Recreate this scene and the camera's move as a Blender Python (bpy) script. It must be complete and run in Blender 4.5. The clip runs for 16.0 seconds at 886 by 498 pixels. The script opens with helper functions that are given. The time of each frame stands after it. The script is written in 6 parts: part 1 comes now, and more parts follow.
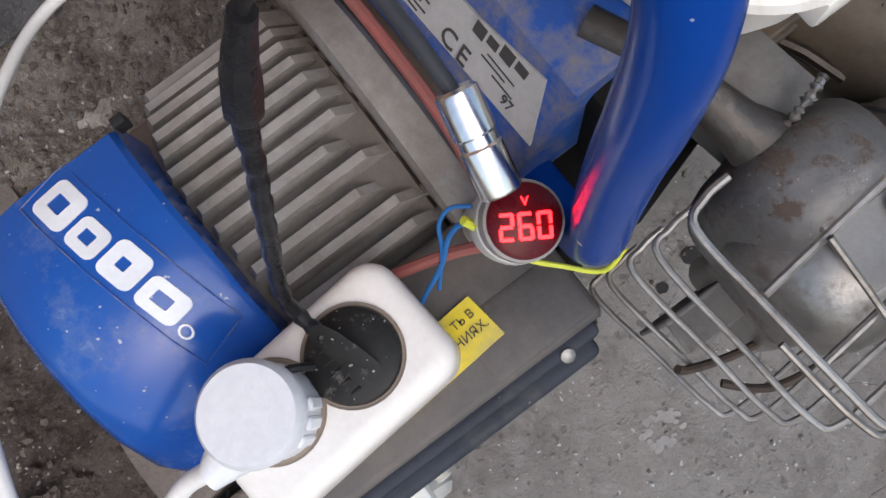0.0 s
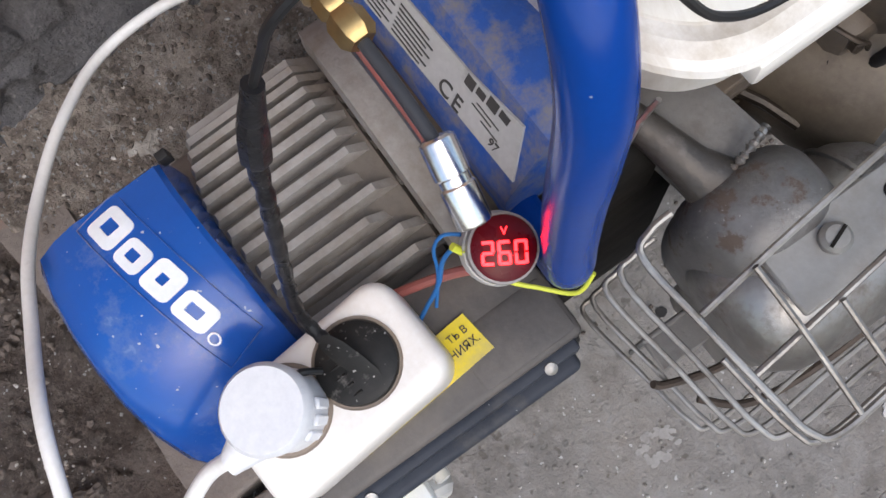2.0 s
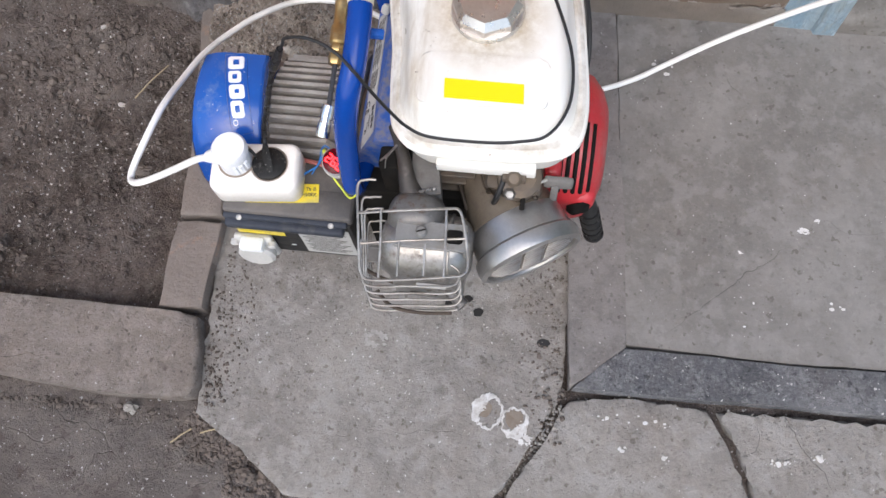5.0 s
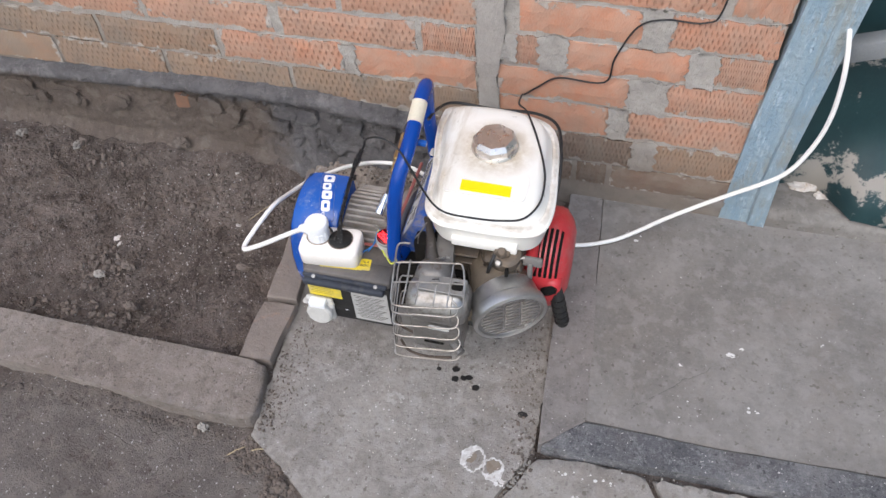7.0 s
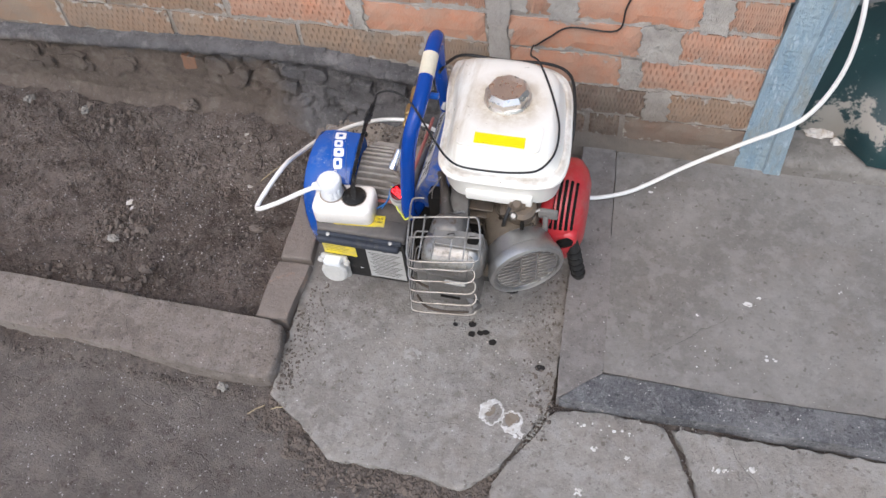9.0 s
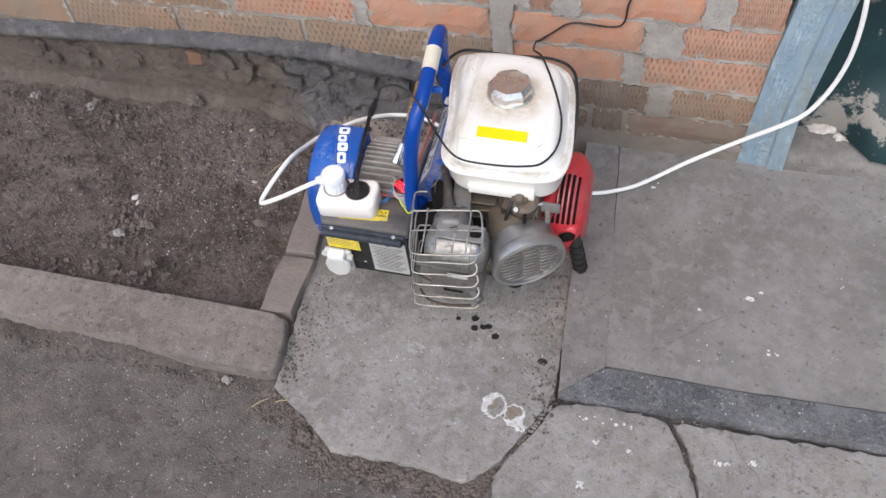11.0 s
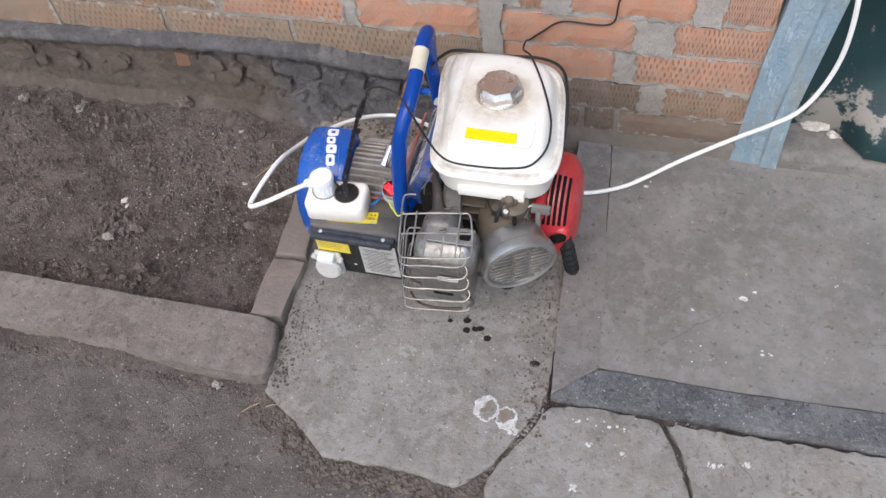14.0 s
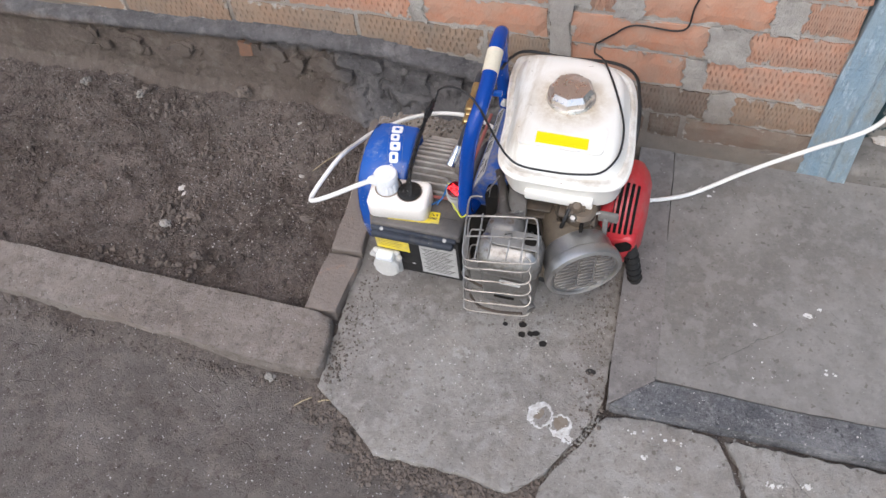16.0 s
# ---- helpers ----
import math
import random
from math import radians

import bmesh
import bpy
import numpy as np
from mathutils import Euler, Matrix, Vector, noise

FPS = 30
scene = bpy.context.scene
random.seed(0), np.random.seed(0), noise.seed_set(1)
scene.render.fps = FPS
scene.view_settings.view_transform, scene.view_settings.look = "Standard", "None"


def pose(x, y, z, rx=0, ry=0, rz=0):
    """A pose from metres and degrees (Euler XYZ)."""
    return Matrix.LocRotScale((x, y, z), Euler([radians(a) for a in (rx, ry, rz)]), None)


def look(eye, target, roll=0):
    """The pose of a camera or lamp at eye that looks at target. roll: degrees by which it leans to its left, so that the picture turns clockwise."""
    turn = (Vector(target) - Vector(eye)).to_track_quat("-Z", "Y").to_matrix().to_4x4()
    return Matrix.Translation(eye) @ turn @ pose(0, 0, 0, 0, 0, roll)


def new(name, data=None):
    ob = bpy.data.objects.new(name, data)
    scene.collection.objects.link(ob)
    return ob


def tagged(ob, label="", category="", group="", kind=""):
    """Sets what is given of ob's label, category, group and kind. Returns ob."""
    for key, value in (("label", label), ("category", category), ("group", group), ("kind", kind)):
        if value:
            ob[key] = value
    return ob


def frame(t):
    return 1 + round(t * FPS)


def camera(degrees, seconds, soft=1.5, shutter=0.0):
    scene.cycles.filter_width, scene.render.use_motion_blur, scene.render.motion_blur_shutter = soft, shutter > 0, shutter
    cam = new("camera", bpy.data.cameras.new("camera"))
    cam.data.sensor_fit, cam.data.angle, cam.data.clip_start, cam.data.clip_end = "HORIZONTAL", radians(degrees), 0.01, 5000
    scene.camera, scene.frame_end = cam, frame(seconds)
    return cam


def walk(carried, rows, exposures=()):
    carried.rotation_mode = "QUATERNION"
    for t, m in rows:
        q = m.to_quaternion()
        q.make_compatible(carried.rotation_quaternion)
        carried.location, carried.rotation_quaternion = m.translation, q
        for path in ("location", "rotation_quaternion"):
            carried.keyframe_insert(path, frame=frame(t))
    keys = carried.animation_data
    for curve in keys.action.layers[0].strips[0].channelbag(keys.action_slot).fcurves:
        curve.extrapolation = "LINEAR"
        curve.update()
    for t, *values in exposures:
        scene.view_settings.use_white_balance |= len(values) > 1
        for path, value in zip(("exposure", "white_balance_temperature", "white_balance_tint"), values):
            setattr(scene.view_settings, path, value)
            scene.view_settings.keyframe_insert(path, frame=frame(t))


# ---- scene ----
cam = camera(56.0, 16.0)
PATH = [
    (0, (0.157, -0.438, 0.577), (0.211, -0.069, -1.388), -28.7),
    (0.5, (0.159, -0.439, 0.582), (0.22, -0.055, -1.38), -29.1),
    (1, (0.164, -0.441, 0.585), (0.209, -0.034, -1.373), -31.8),
    (1.5, (0.166, -0.449, 0.605), (0.199, -0.007, -1.346), -32.8),
    (2, (0.172, -0.459, 0.62), (0.18, 0.012, -1.324), -34.9),
    (2.5, (0.172, -0.46, 0.62), (0.187, 0.023, -1.321), -33.8),
    (3, (0.17, -0.461, 0.62), (0.194, 0.028, -1.32), -32.6),
    (3.5, (0.17, -0.464, 0.635), (0.19, 0.016, -1.306), -32.9),
    (4, (0.19, -0.505, 0.821), (0.224, -0.094, -1.136), -18.7),
    (4.2, (0.22, -0.54, 0.884), (0.222, -0.125, -1.072), -12.3),
    (6.3, (0.582, -1.078, 1.252), (0.122, 0.005, -0.365), -9.3),
    (6.5, (0.575, -1.106, 1.259), (0.12, 0.004, -0.341), -7.9),
    (7, (0.54, -1.158, 1.288), (0.146, 0.029, -0.272), -4.9),
    (7.5, (0.504, -1.205, 1.284), (0.151, -0.044, -0.306), -5.8),
    (8, (0.523, -1.178, 1.278), (0.154, -0.067, -0.343), -6.7),
    (8.5, (0.534, -1.164, 1.277), (0.144, -0.05, -0.337), -7.2),
    (9, (0.532, -1.166, 1.276), (0.131, -0.054, -0.337), -7.4),
    (11.5, (0.539, -1.178, 1.276), (0.126, -0.069, -0.336), -7.8),
    (12, (0.538, -1.178, 1.276), (0.129, -0.063, -0.333), -7.6),
    (12.5, (0.535, -1.173, 1.277), (0.128, -0.059, -0.333), -7.5),
    (13, (0.534, -1.166, 1.275), (0.127, -0.057, -0.339), -7.6),
    (13.5, (0.543, -1.163, 1.274), (0.135, -0.056, -0.341), -7.9),
    (14, (0.547, -1.158, 1.272), (0.139, -0.057, -0.348), -8.2),
    (14.5, (0.545, -1.157, 1.272), (0.133, -0.057, -0.347), -8.3),
    (15, (0.539, -1.154, 1.273), (0.123, -0.057, -0.347), -8.3),
    (15.5, (0.52, -1.151, 1.273), (0.086, -0.063, -0.349), -8.4),
    (16, (0.494, -1.153, 1.273), (0.02, -0.084, -0.349), -8.6),
]
walk(cam, [(t, look(eye, target, roll)) for t, eye, target, roll in PATH],
     [(0.0, 0.1), (1.0, 0.15), (2.0, 0.3), (3.5, 0.33), (4.0, 0.56), (6.5, 0.53), (16.0, 0.52)])
# ---- light ----
world = bpy.data.worlds.new("sky")
scene.world = world
world.use_nodes = True
wn = world.node_tree
sky = wn.nodes.new("ShaderNodeTexSky")
sky.sky_type, sky.sun_disc = "NISHITA", False
sky.sun_elevation, sky.sun_rotation = radians(50), radians(200)
sky.dust_density, sky.air_density, sky.ozone_density = 2.5, 1.2, 1.5
wn.links.new(sky.outputs[0], wn.nodes["Background"].inputs[0])
wn.nodes["Background"].inputs[1].default_value = 0.19
sun_data = bpy.data.lights.new("sun", "SUN")
sun_data.energy, sun_data.angle, sun_data.color = 0.95, radians(40), (1.0, 0.985, 0.965)
sun = new("sun", sun_data)
sun.matrix_world = look((1.2, -2.6, 4.2), (0.3, -0.3, 0.0))


# ---- materials ----
def node(nt, kind, ins=None, operation=None, feature=None, noise_dimensions=None):
    n = nt.nodes.new(kind)
    if operation:
        n.operation = operation
    if feature:
        n.feature = feature
    if noise_dimensions:
        n.noise_dimensions = noise_dimensions
    for k, v in (ins or {}).items():
        if isinstance(v, bpy.types.NodeSocket):
            nt.links.new(v, n.inputs[k])
        else:
            n.inputs[k].default_value = v
    return n


def math_node(nt, op, a, b=0.0, c=0.0):
    n = nt.nodes.new("ShaderNodeMath")
    n.operation = op
    for i, v in enumerate((a, b, c)):
        if isinstance(v, bpy.types.NodeSocket):
            nt.links.new(v, n.inputs[i])
        else:
            n.inputs[i].default_value = v
    return n.outputs[0]


def mix(nt, fac, a, b):
    n = nt.nodes.new("ShaderNodeMix")
    n.data_type = "RGBA"
    for i, v in ((0, fac), (6, a), (7, b)):
        if isinstance(v, bpy.types.NodeSocket):
            nt.links.new(v, n.inputs[i])
        else:
            n.inputs[i].default_value = v if i == 0 else (*v, 1)[:4]
    return n.outputs[2]


def noise_fac(nt, co, scale, lo=0.35, hi=0.65, detail=6.0, rough=0.6, seed=0.0):
    n = node(nt, "ShaderNodeTexNoise", {"Vector": co, "Scale": scale, "Detail": detail, "Roughness": rough, "W": seed}, noise_dimensions="4D")
    r = node(nt, "ShaderNodeMapRange", {"Value": n.outputs[0], "From Min": lo, "From Max": hi})
    return r.outputs[0]


def begin(name):
    m = bpy.data.materials.new(name)
    m.use_nodes = True
    nt = m.node_tree
    return m, nt, nt.nodes["Principled BSDF"]


def surface(name, base, rough=0.6, metal=0.0, alt=None, scale=20.0, dirt=None, dirt_scale=8.0, dirt_at=(0.5, 0.7), fine=300.0, bump=0.2,
            bump_scale=150.0, specks=None, speck_scale=400.0, speck_at=0.72, coat=0.0, spec=0.5, depth=0.001, rough_var=0.12):
    """Base colour varied at two scales, with dirt in patches, bright specks and fine relief."""
    m, nt, p = begin(name)
    co = node(nt, "ShaderNodeTexCoord").outputs["Object"]
    col = mix(nt, noise_fac(nt, co, scale), base, alt or [c * 0.8 for c in base])
    grain = noise_fac(nt, co, fine, 0.3, 0.7, 2.0)
    col = mix(nt, math_node(nt, "MULTIPLY", grain, 0.25), col, [min(1, c * 1.35) for c in base])
    rg = math_node(nt, "MULTIPLY_ADD", noise_fac(nt, co, scale * 2.3, seed=3.0), rough_var, rough - rough_var / 2)
    mt = None
    if dirt:
        d = noise_fac(nt, co, dirt_scale, *dirt_at, detail=9.0, rough=0.7, seed=5.0)
        col = mix(nt, d, col, dirt)
        rg = math_node(nt, "MAXIMUM", rg, math_node(nt, "MULTIPLY", d, 0.85))
        if metal:
            mt = math_node(nt, "MULTIPLY", math_node(nt, "SUBTRACT", 1.0, d), metal)
    if specks:
        sp = noise_fac(nt, co, speck_scale, speck_at, speck_at + 0.03, 1.0, seed=9.0)
        col = mix(nt, sp, col, specks)
    nt.links.new(col, p.inputs["Base Color"])
    nt.links.new(rg, p.inputs["Roughness"])
    if mt:
        nt.links.new(mt, p.inputs["Metallic"])
    else:
        p.inputs["Metallic"].default_value = metal
    p.inputs["Specular IOR Level"].default_value = spec
    p.inputs["Coat Weight"].default_value = coat
    p.inputs["Coat Roughness"].default_value = 0.08
    h = noise_fac(nt, co, bump_scale, 0.2, 0.8, 8.0, 0.65)
    b = node(nt, "ShaderNodeBump", {"Strength": bump, "Distance": depth, "Height": h})
    nt.links.new(b.outputs[0], p.inputs["Normal"])
    return m


def plain(name, base, rough=0.5, metal=0.0, emit=0.0):
    m, nt, p = begin(name)
    p.inputs["Base Color"].default_value = (*base, 1)
    p.inputs["Roughness"].default_value = rough
    p.inputs["Metallic"].default_value = metal
    if emit:
        p.inputs["Emission Color"].default_value = (*base, 1)
        p.inputs["Emission Strength"].default_value = emit
    return m


def ground_material(name, dark, light, crack_scale, crack_w, stones=0.75, rough_relief=1.0, contrast=1.0, pits=0.0, dust=None, blotch=None, fine=1.0):
    """Trodden earth or worn concrete: stains at several scales, fine cracks, pale grit."""
    m, nt, p = begin(name)
    co = node(nt, "ShaderNodeTexCoord").outputs["Object"]
    warp = node(nt, "ShaderNodeTexNoise", {"Vector": co, "Scale": 14.0, "Detail": 3.0})
    wv = node(nt, "ShaderNodeVectorMath", {0: warp.outputs["Color"], 3: 0.06}, operation="SCALE")
    wco = node(nt, "ShaderNodeVectorMath", {0: co, 1: wv.outputs[0]}, operation="ADD").outputs[0]
    col = mix(nt, noise_fac(nt, co, 5.0, 0.38, 0.62), dark, light)
    col = mix(nt, math_node(nt, "MULTIPLY", noise_fac(nt, co, 22.0, 0.48, 0.62, 8.0, 0.7, 2.0), 0.6 * contrast), col, [c * 0.5 for c in dark])
    col = mix(nt, math_node(nt, "MULTIPLY", noise_fac(nt, co, 75.0, 0.5, 0.66, 8.0, 0.75, 14.0), 0.6 * contrast), col, [c * 0.55 for c in dark])
    col = mix(nt, math_node(nt, "MULTIPLY", noise_fac(nt, co, 110.0, 0.52, 0.7, 6.0, 0.75, 4.0), 0.7 * contrast), col, [min(1, c * 1.5) for c in light])
    col = mix(nt, math_node(nt, "MULTIPLY", noise_fac(nt, co, 300.0, 0.5, 0.75, 3.0, 0.6, 24.0), 0.28 * contrast * fine), col, [min(1, c * 1.7) for c in light])
    edge = node(nt, "ShaderNodeTexVoronoi", {"Vector": wco, "Scale": crack_scale}, feature="DISTANCE_TO_EDGE").outputs["Distance"]
    crack = node(nt, "ShaderNodeMapRange", {"Value": edge, "From Min": 0.0, "From Max": crack_w, "To Min": 1.0, "To Max": 0.0}).outputs[0]
    crack = math_node(nt, "MULTIPLY", crack, noise_fac(nt, co, 5.0, 0.5, 0.62, seed=7.0))
    col = mix(nt, math_node(nt, "MULTIPLY", crack, 0.6), col, [c * 0.3 for c in dark])
    col = mix(nt, math_node(nt, "MULTIPLY", noise_fac(nt, co, 11.0, 0.5, 0.68, 6.0, 0.6, 51.0), 0.35), col, [light[0] * 0.86, light[1] * 0.79, light[2] * 0.74])
    if dust:
        xyz = node(nt, "ShaderNodeSeparateXYZ", {0: co})
        edge_y = math_node(nt, "MULTIPLY_ADD", noise_fac(nt, co, 7.0, 0.2, 0.8, 6.0, 0.65, 31.0), 0.09, xyz.outputs[1])
        swept = node(nt, "ShaderNodeMapRange", {"Value": edge_y, "From Min": -0.63, "From Max": -0.56, "To Min": 0.82, "To Max": 0.0}).outputs[0]
        col = mix(nt, swept, col, mix(nt, noise_fac(nt, co, 9.0, 0.35, 0.65, 7.0, 0.65, 33.0), dust[0], dust[1]))
    if blotch:
        col = mix(nt, math_node(nt, "MULTIPLY", noise_fac(nt, co, 34.0, 0.5, 0.6, 4.0, 0.55, 61.0), 0.5), col, blotch[0])
        col = mix(nt, math_node(nt, "MULTIPLY", noise_fac(nt, co, 46.0, 0.56, 0.66, 4.0, 0.6, 63.0), 0.55), col, blotch[1])
        col = mix(nt, math_node(nt, "MULTIPLY", noise_fac(nt, co, 90.0, 0.64, 0.69, 2.0, 0.5, 67.0), 0.6), col, blotch[2])
    hole = 0.0
    if pits:
        hole = math_node(nt, "MULTIPLY", noise_fac(nt, co, 120.0, 0.62, 0.68, 2.0, 0.5, 41.0), pits)
        # holes also get their inner shade as a darker colour
        col = mix(nt, hole, col, [c * 0.4 for c in dark])
        col = mix(nt, math_node(nt, "MULTIPLY", noise_fac(nt, co, 95.0, 0.62, 0.67, 2.0, 0.5, 43.0), pits * 0.55), col, [min(1, c * 1.45) for c in light])
    grit = noise_fac(nt, co, 230.0, stones, stones + 0.02, 1.0, 0.4, 11.0)
    col = mix(nt, grit, col, (0.5, 0.48, 0.46))
    nt.links.new(col, p.inputs["Base Color"])
    p.inputs["Roughness"].default_value = 0.92
    p.inputs["Specular IOR Level"].default_value = 0.25
    h = math_node(nt, "ADD", noise_fac(nt, co, 60.0, 0.2, 0.8, 10.0, 0.7), math_node(nt, "MULTIPLY", noise_fac(nt, co, 260.0, 0.3, 0.7, 5.0, 0.7), 0.5 * fine))
    h = math_node(nt, "SUBTRACT", h, math_node(nt, "MULTIPLY", crack, 0.9))
    if dust:
        h = math_node(nt, "MULTIPLY", h, math_node(nt, "MULTIPLY_ADD", swept, -0.7, 1.0))
    if pits:
        h = math_node(nt, "SUBTRACT", h, math_node(nt, "MULTIPLY", hole, 0.8))
    b = node(nt, "ShaderNodeBump", {"Strength": min(1.0, 0.8 * rough_relief), "Distance": 0.006 * rough_relief, "Height": h})
    nt.links.new(b.outputs[0], p.inputs["Normal"])
    return m


def brick_material(name, base, alt, dusty, pits=1.0):
    """Moulded clay face with rows of wedge-shaped pits, mortar smeared over its edges."""
    m, nt, p = begin(name)
    co = node(nt, "ShaderNodeTexCoord").outputs["Object"]
    rnd = node(nt, "ShaderNodeObjectInfo").outputs["Random"]
    off = node(nt, "ShaderNodeVectorMath", {0: co, 1: (0, 0, 0)}, operation="ADD")
    comb = node(nt, "ShaderNodeCombineXYZ", {0: math_node(nt, "MULTIPLY", rnd, 31.0), 1: math_node(nt, "MULTIPLY", rnd, 17.0), 2: 0.0})
    nt.links.new(comb.outputs[0], off.inputs[1])
    rco = off.outputs[0]
    col = mix(nt, noise_fac(nt, rco, 25.0, 0.3, 0.7), base, alt)
    col = mix(nt, math_node(nt, "MULTIPLY", rnd, 0.55), col, alt)
    xyz = node(nt, "ShaderNodeSeparateXYZ", {0: co})
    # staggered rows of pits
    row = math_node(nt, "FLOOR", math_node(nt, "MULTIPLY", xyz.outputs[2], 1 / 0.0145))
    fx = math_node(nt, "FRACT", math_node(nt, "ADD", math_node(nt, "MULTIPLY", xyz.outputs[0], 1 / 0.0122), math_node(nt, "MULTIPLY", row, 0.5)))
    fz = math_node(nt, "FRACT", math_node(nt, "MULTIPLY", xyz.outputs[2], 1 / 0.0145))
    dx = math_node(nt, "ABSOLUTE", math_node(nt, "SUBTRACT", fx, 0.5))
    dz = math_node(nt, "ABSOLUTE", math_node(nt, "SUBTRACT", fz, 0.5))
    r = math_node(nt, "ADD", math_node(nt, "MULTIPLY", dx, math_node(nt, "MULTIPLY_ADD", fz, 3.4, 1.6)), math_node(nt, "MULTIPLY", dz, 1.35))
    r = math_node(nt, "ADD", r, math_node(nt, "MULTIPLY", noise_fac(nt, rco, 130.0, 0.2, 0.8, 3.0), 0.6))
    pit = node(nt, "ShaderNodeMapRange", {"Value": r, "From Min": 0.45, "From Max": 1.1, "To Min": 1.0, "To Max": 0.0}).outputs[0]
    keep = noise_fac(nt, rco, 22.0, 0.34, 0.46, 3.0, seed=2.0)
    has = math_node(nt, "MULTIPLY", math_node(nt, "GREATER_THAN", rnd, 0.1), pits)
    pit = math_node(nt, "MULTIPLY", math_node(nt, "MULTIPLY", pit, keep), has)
    # mortar dragged over the arrises
    ax = math_node(nt, "MULTIPLY", math_node(nt, "ABSOLUTE", xyz.outputs[0]), 1 / 0.125)
    az = math_node(nt, "MULTIPLY", math_node(nt, "ABSOLUTE", xyz.outputs[2]), 1 / 0.0325)
    ex = math_node(nt, "MAXIMUM", math_node(nt, "SUBTRACT", ax, 0.82), math_node(nt, "MULTIPLY", math_node(nt, "SUBTRACT", az, 0.5), 0.36))
    smear = math_node(nt, "ADD", ex, math_node(nt, "MULTIPLY", noise_fac(nt, rco, 30.0, 0.25, 0.75, 6.0, 0.6, 6.0), 0.5))
    smear = node(nt, "ShaderNodeMapRange", {"Value": smear, "From Min": 0.43, "From Max": 0.47}).outputs[0]
    # shade inside the pits is put into the base colour
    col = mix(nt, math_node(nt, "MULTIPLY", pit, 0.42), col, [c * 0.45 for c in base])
    col = mix(nt, smear, col, mix(nt, noise_fac(nt, rco, 45.0, 0.35, 0.65, 6.0, 0.6, 12.0), (0.46, 0.43, 0.395), (0.33, 0.3, 0.265)))
    col = mix(nt, math_node(nt, "MULTIPLY", noise_fac(nt, rco, 9.0, 0.42, 0.62, 9.0, 0.7, 8.0), dusty), col, (0.23, 0.19, 0.155))
    col = mix(nt, math_node(nt, "MULTIPLY", noise_fac(nt, rco, 200.0, 0.4, 0.8, 4.0), 0.3), col, alt)
    nt.links.new(col, p.inputs["Base Color"])
    p.inputs["Roughness"].default_value = 0.93
    p.inputs["Specular IOR Level"].default_value = 0.2
    h = math_node(nt, "SUBTRACT", noise_fac(nt, rco, 220.0, 0.2, 0.8, 6.0), math_node(nt, "MULTIPLY", pit, 1.9))
    h = math_node(nt, "ADD", h, math_node(nt, "MULTIPLY", smear, 0.6))
    b = node(nt, "ShaderNodeBump", {"Strength": 0.8, "Distance": 0.0016, "Height": h})
    nt.links.new(b.outputs[0], p.inputs["Normal"])
    return m


DIRT = ground_material("trodden_earth", (0.122, 0.096, 0.082), (0.238, 0.195, 0.17), 15.0, 0.018, 0.7, 1.8, 1.0, dust=((0.112, 0.097, 0.087), (0.18, 0.16, 0.146)), blotch=((0.215, 0.182, 0.162), (0.082, 0.064, 0.054), (0.055, 0.043, 0.036)))
CONCRETE = ground_material("worn_concrete", (0.205, 0.187, 0.17), (0.29, 0.268, 0.245), 6.0, 0.004, 0.73, 0.8, 0.4, pits=0.3, blotch=((0.325, 0.305, 0.285), (0.165, 0.145, 0.128), (0.1, 0.082, 0.068)), fine=0.4)
KERB = ground_material("kerb_concrete", (0.165, 0.139, 0.121), (0.245, 0.212, 0.187), 5.0, 0.004, 0.75, 0.9, 0.5, pits=0.4, blotch=((0.27, 0.236, 0.212), (0.13, 0.107, 0.092), (0.085, 0.068, 0.057)), fine=0.5)
PAD = ground_material("pad_concrete", (0.165, 0.154, 0.142), (0.24, 0.226, 0.211), 2.5, 0.002, 0.75, 0.5, 0.3, pits=0.2, blotch=((0.255, 0.242, 0.228), (0.165, 0.151, 0.138), (0.1, 0.087, 0.075)), fine=0.4)
STRIP = ground_material("cement_border", (0.15, 0.137, 0.129), (0.208, 0.19, 0.179), 4.0, 0.003, 0.75, 0.6, 0.4, pits=0.35, blotch=((0.235, 0.218, 0.206), (0.14, 0.126, 0.116), (0.085, 0.073, 0.064)), fine=0.5)
TARRED = ground_material("tar_stained_border", (0.1, 0.101, 0.108), (0.2, 0.196, 0.198), 3.0, 0.003, 0.72, 0.8, 1.0, pits=0.6)
KERB_BRICK = surface("dusty_kerb_brick", (0.215, 0.182, 0.16), 0.92, alt=(0.15, 0.124, 0.107), scale=16, dirt=(0.33, 0.19, 0.125), dirt_scale=13, dirt_at=(0.57, 0.68), bump=0.7, bump_scale=130, depth=0.003, spec=0.25)
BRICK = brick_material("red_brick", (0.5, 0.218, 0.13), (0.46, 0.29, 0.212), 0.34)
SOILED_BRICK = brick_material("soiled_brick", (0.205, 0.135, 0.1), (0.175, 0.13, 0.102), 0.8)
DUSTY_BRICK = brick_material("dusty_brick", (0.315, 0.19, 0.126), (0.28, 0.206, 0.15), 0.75)
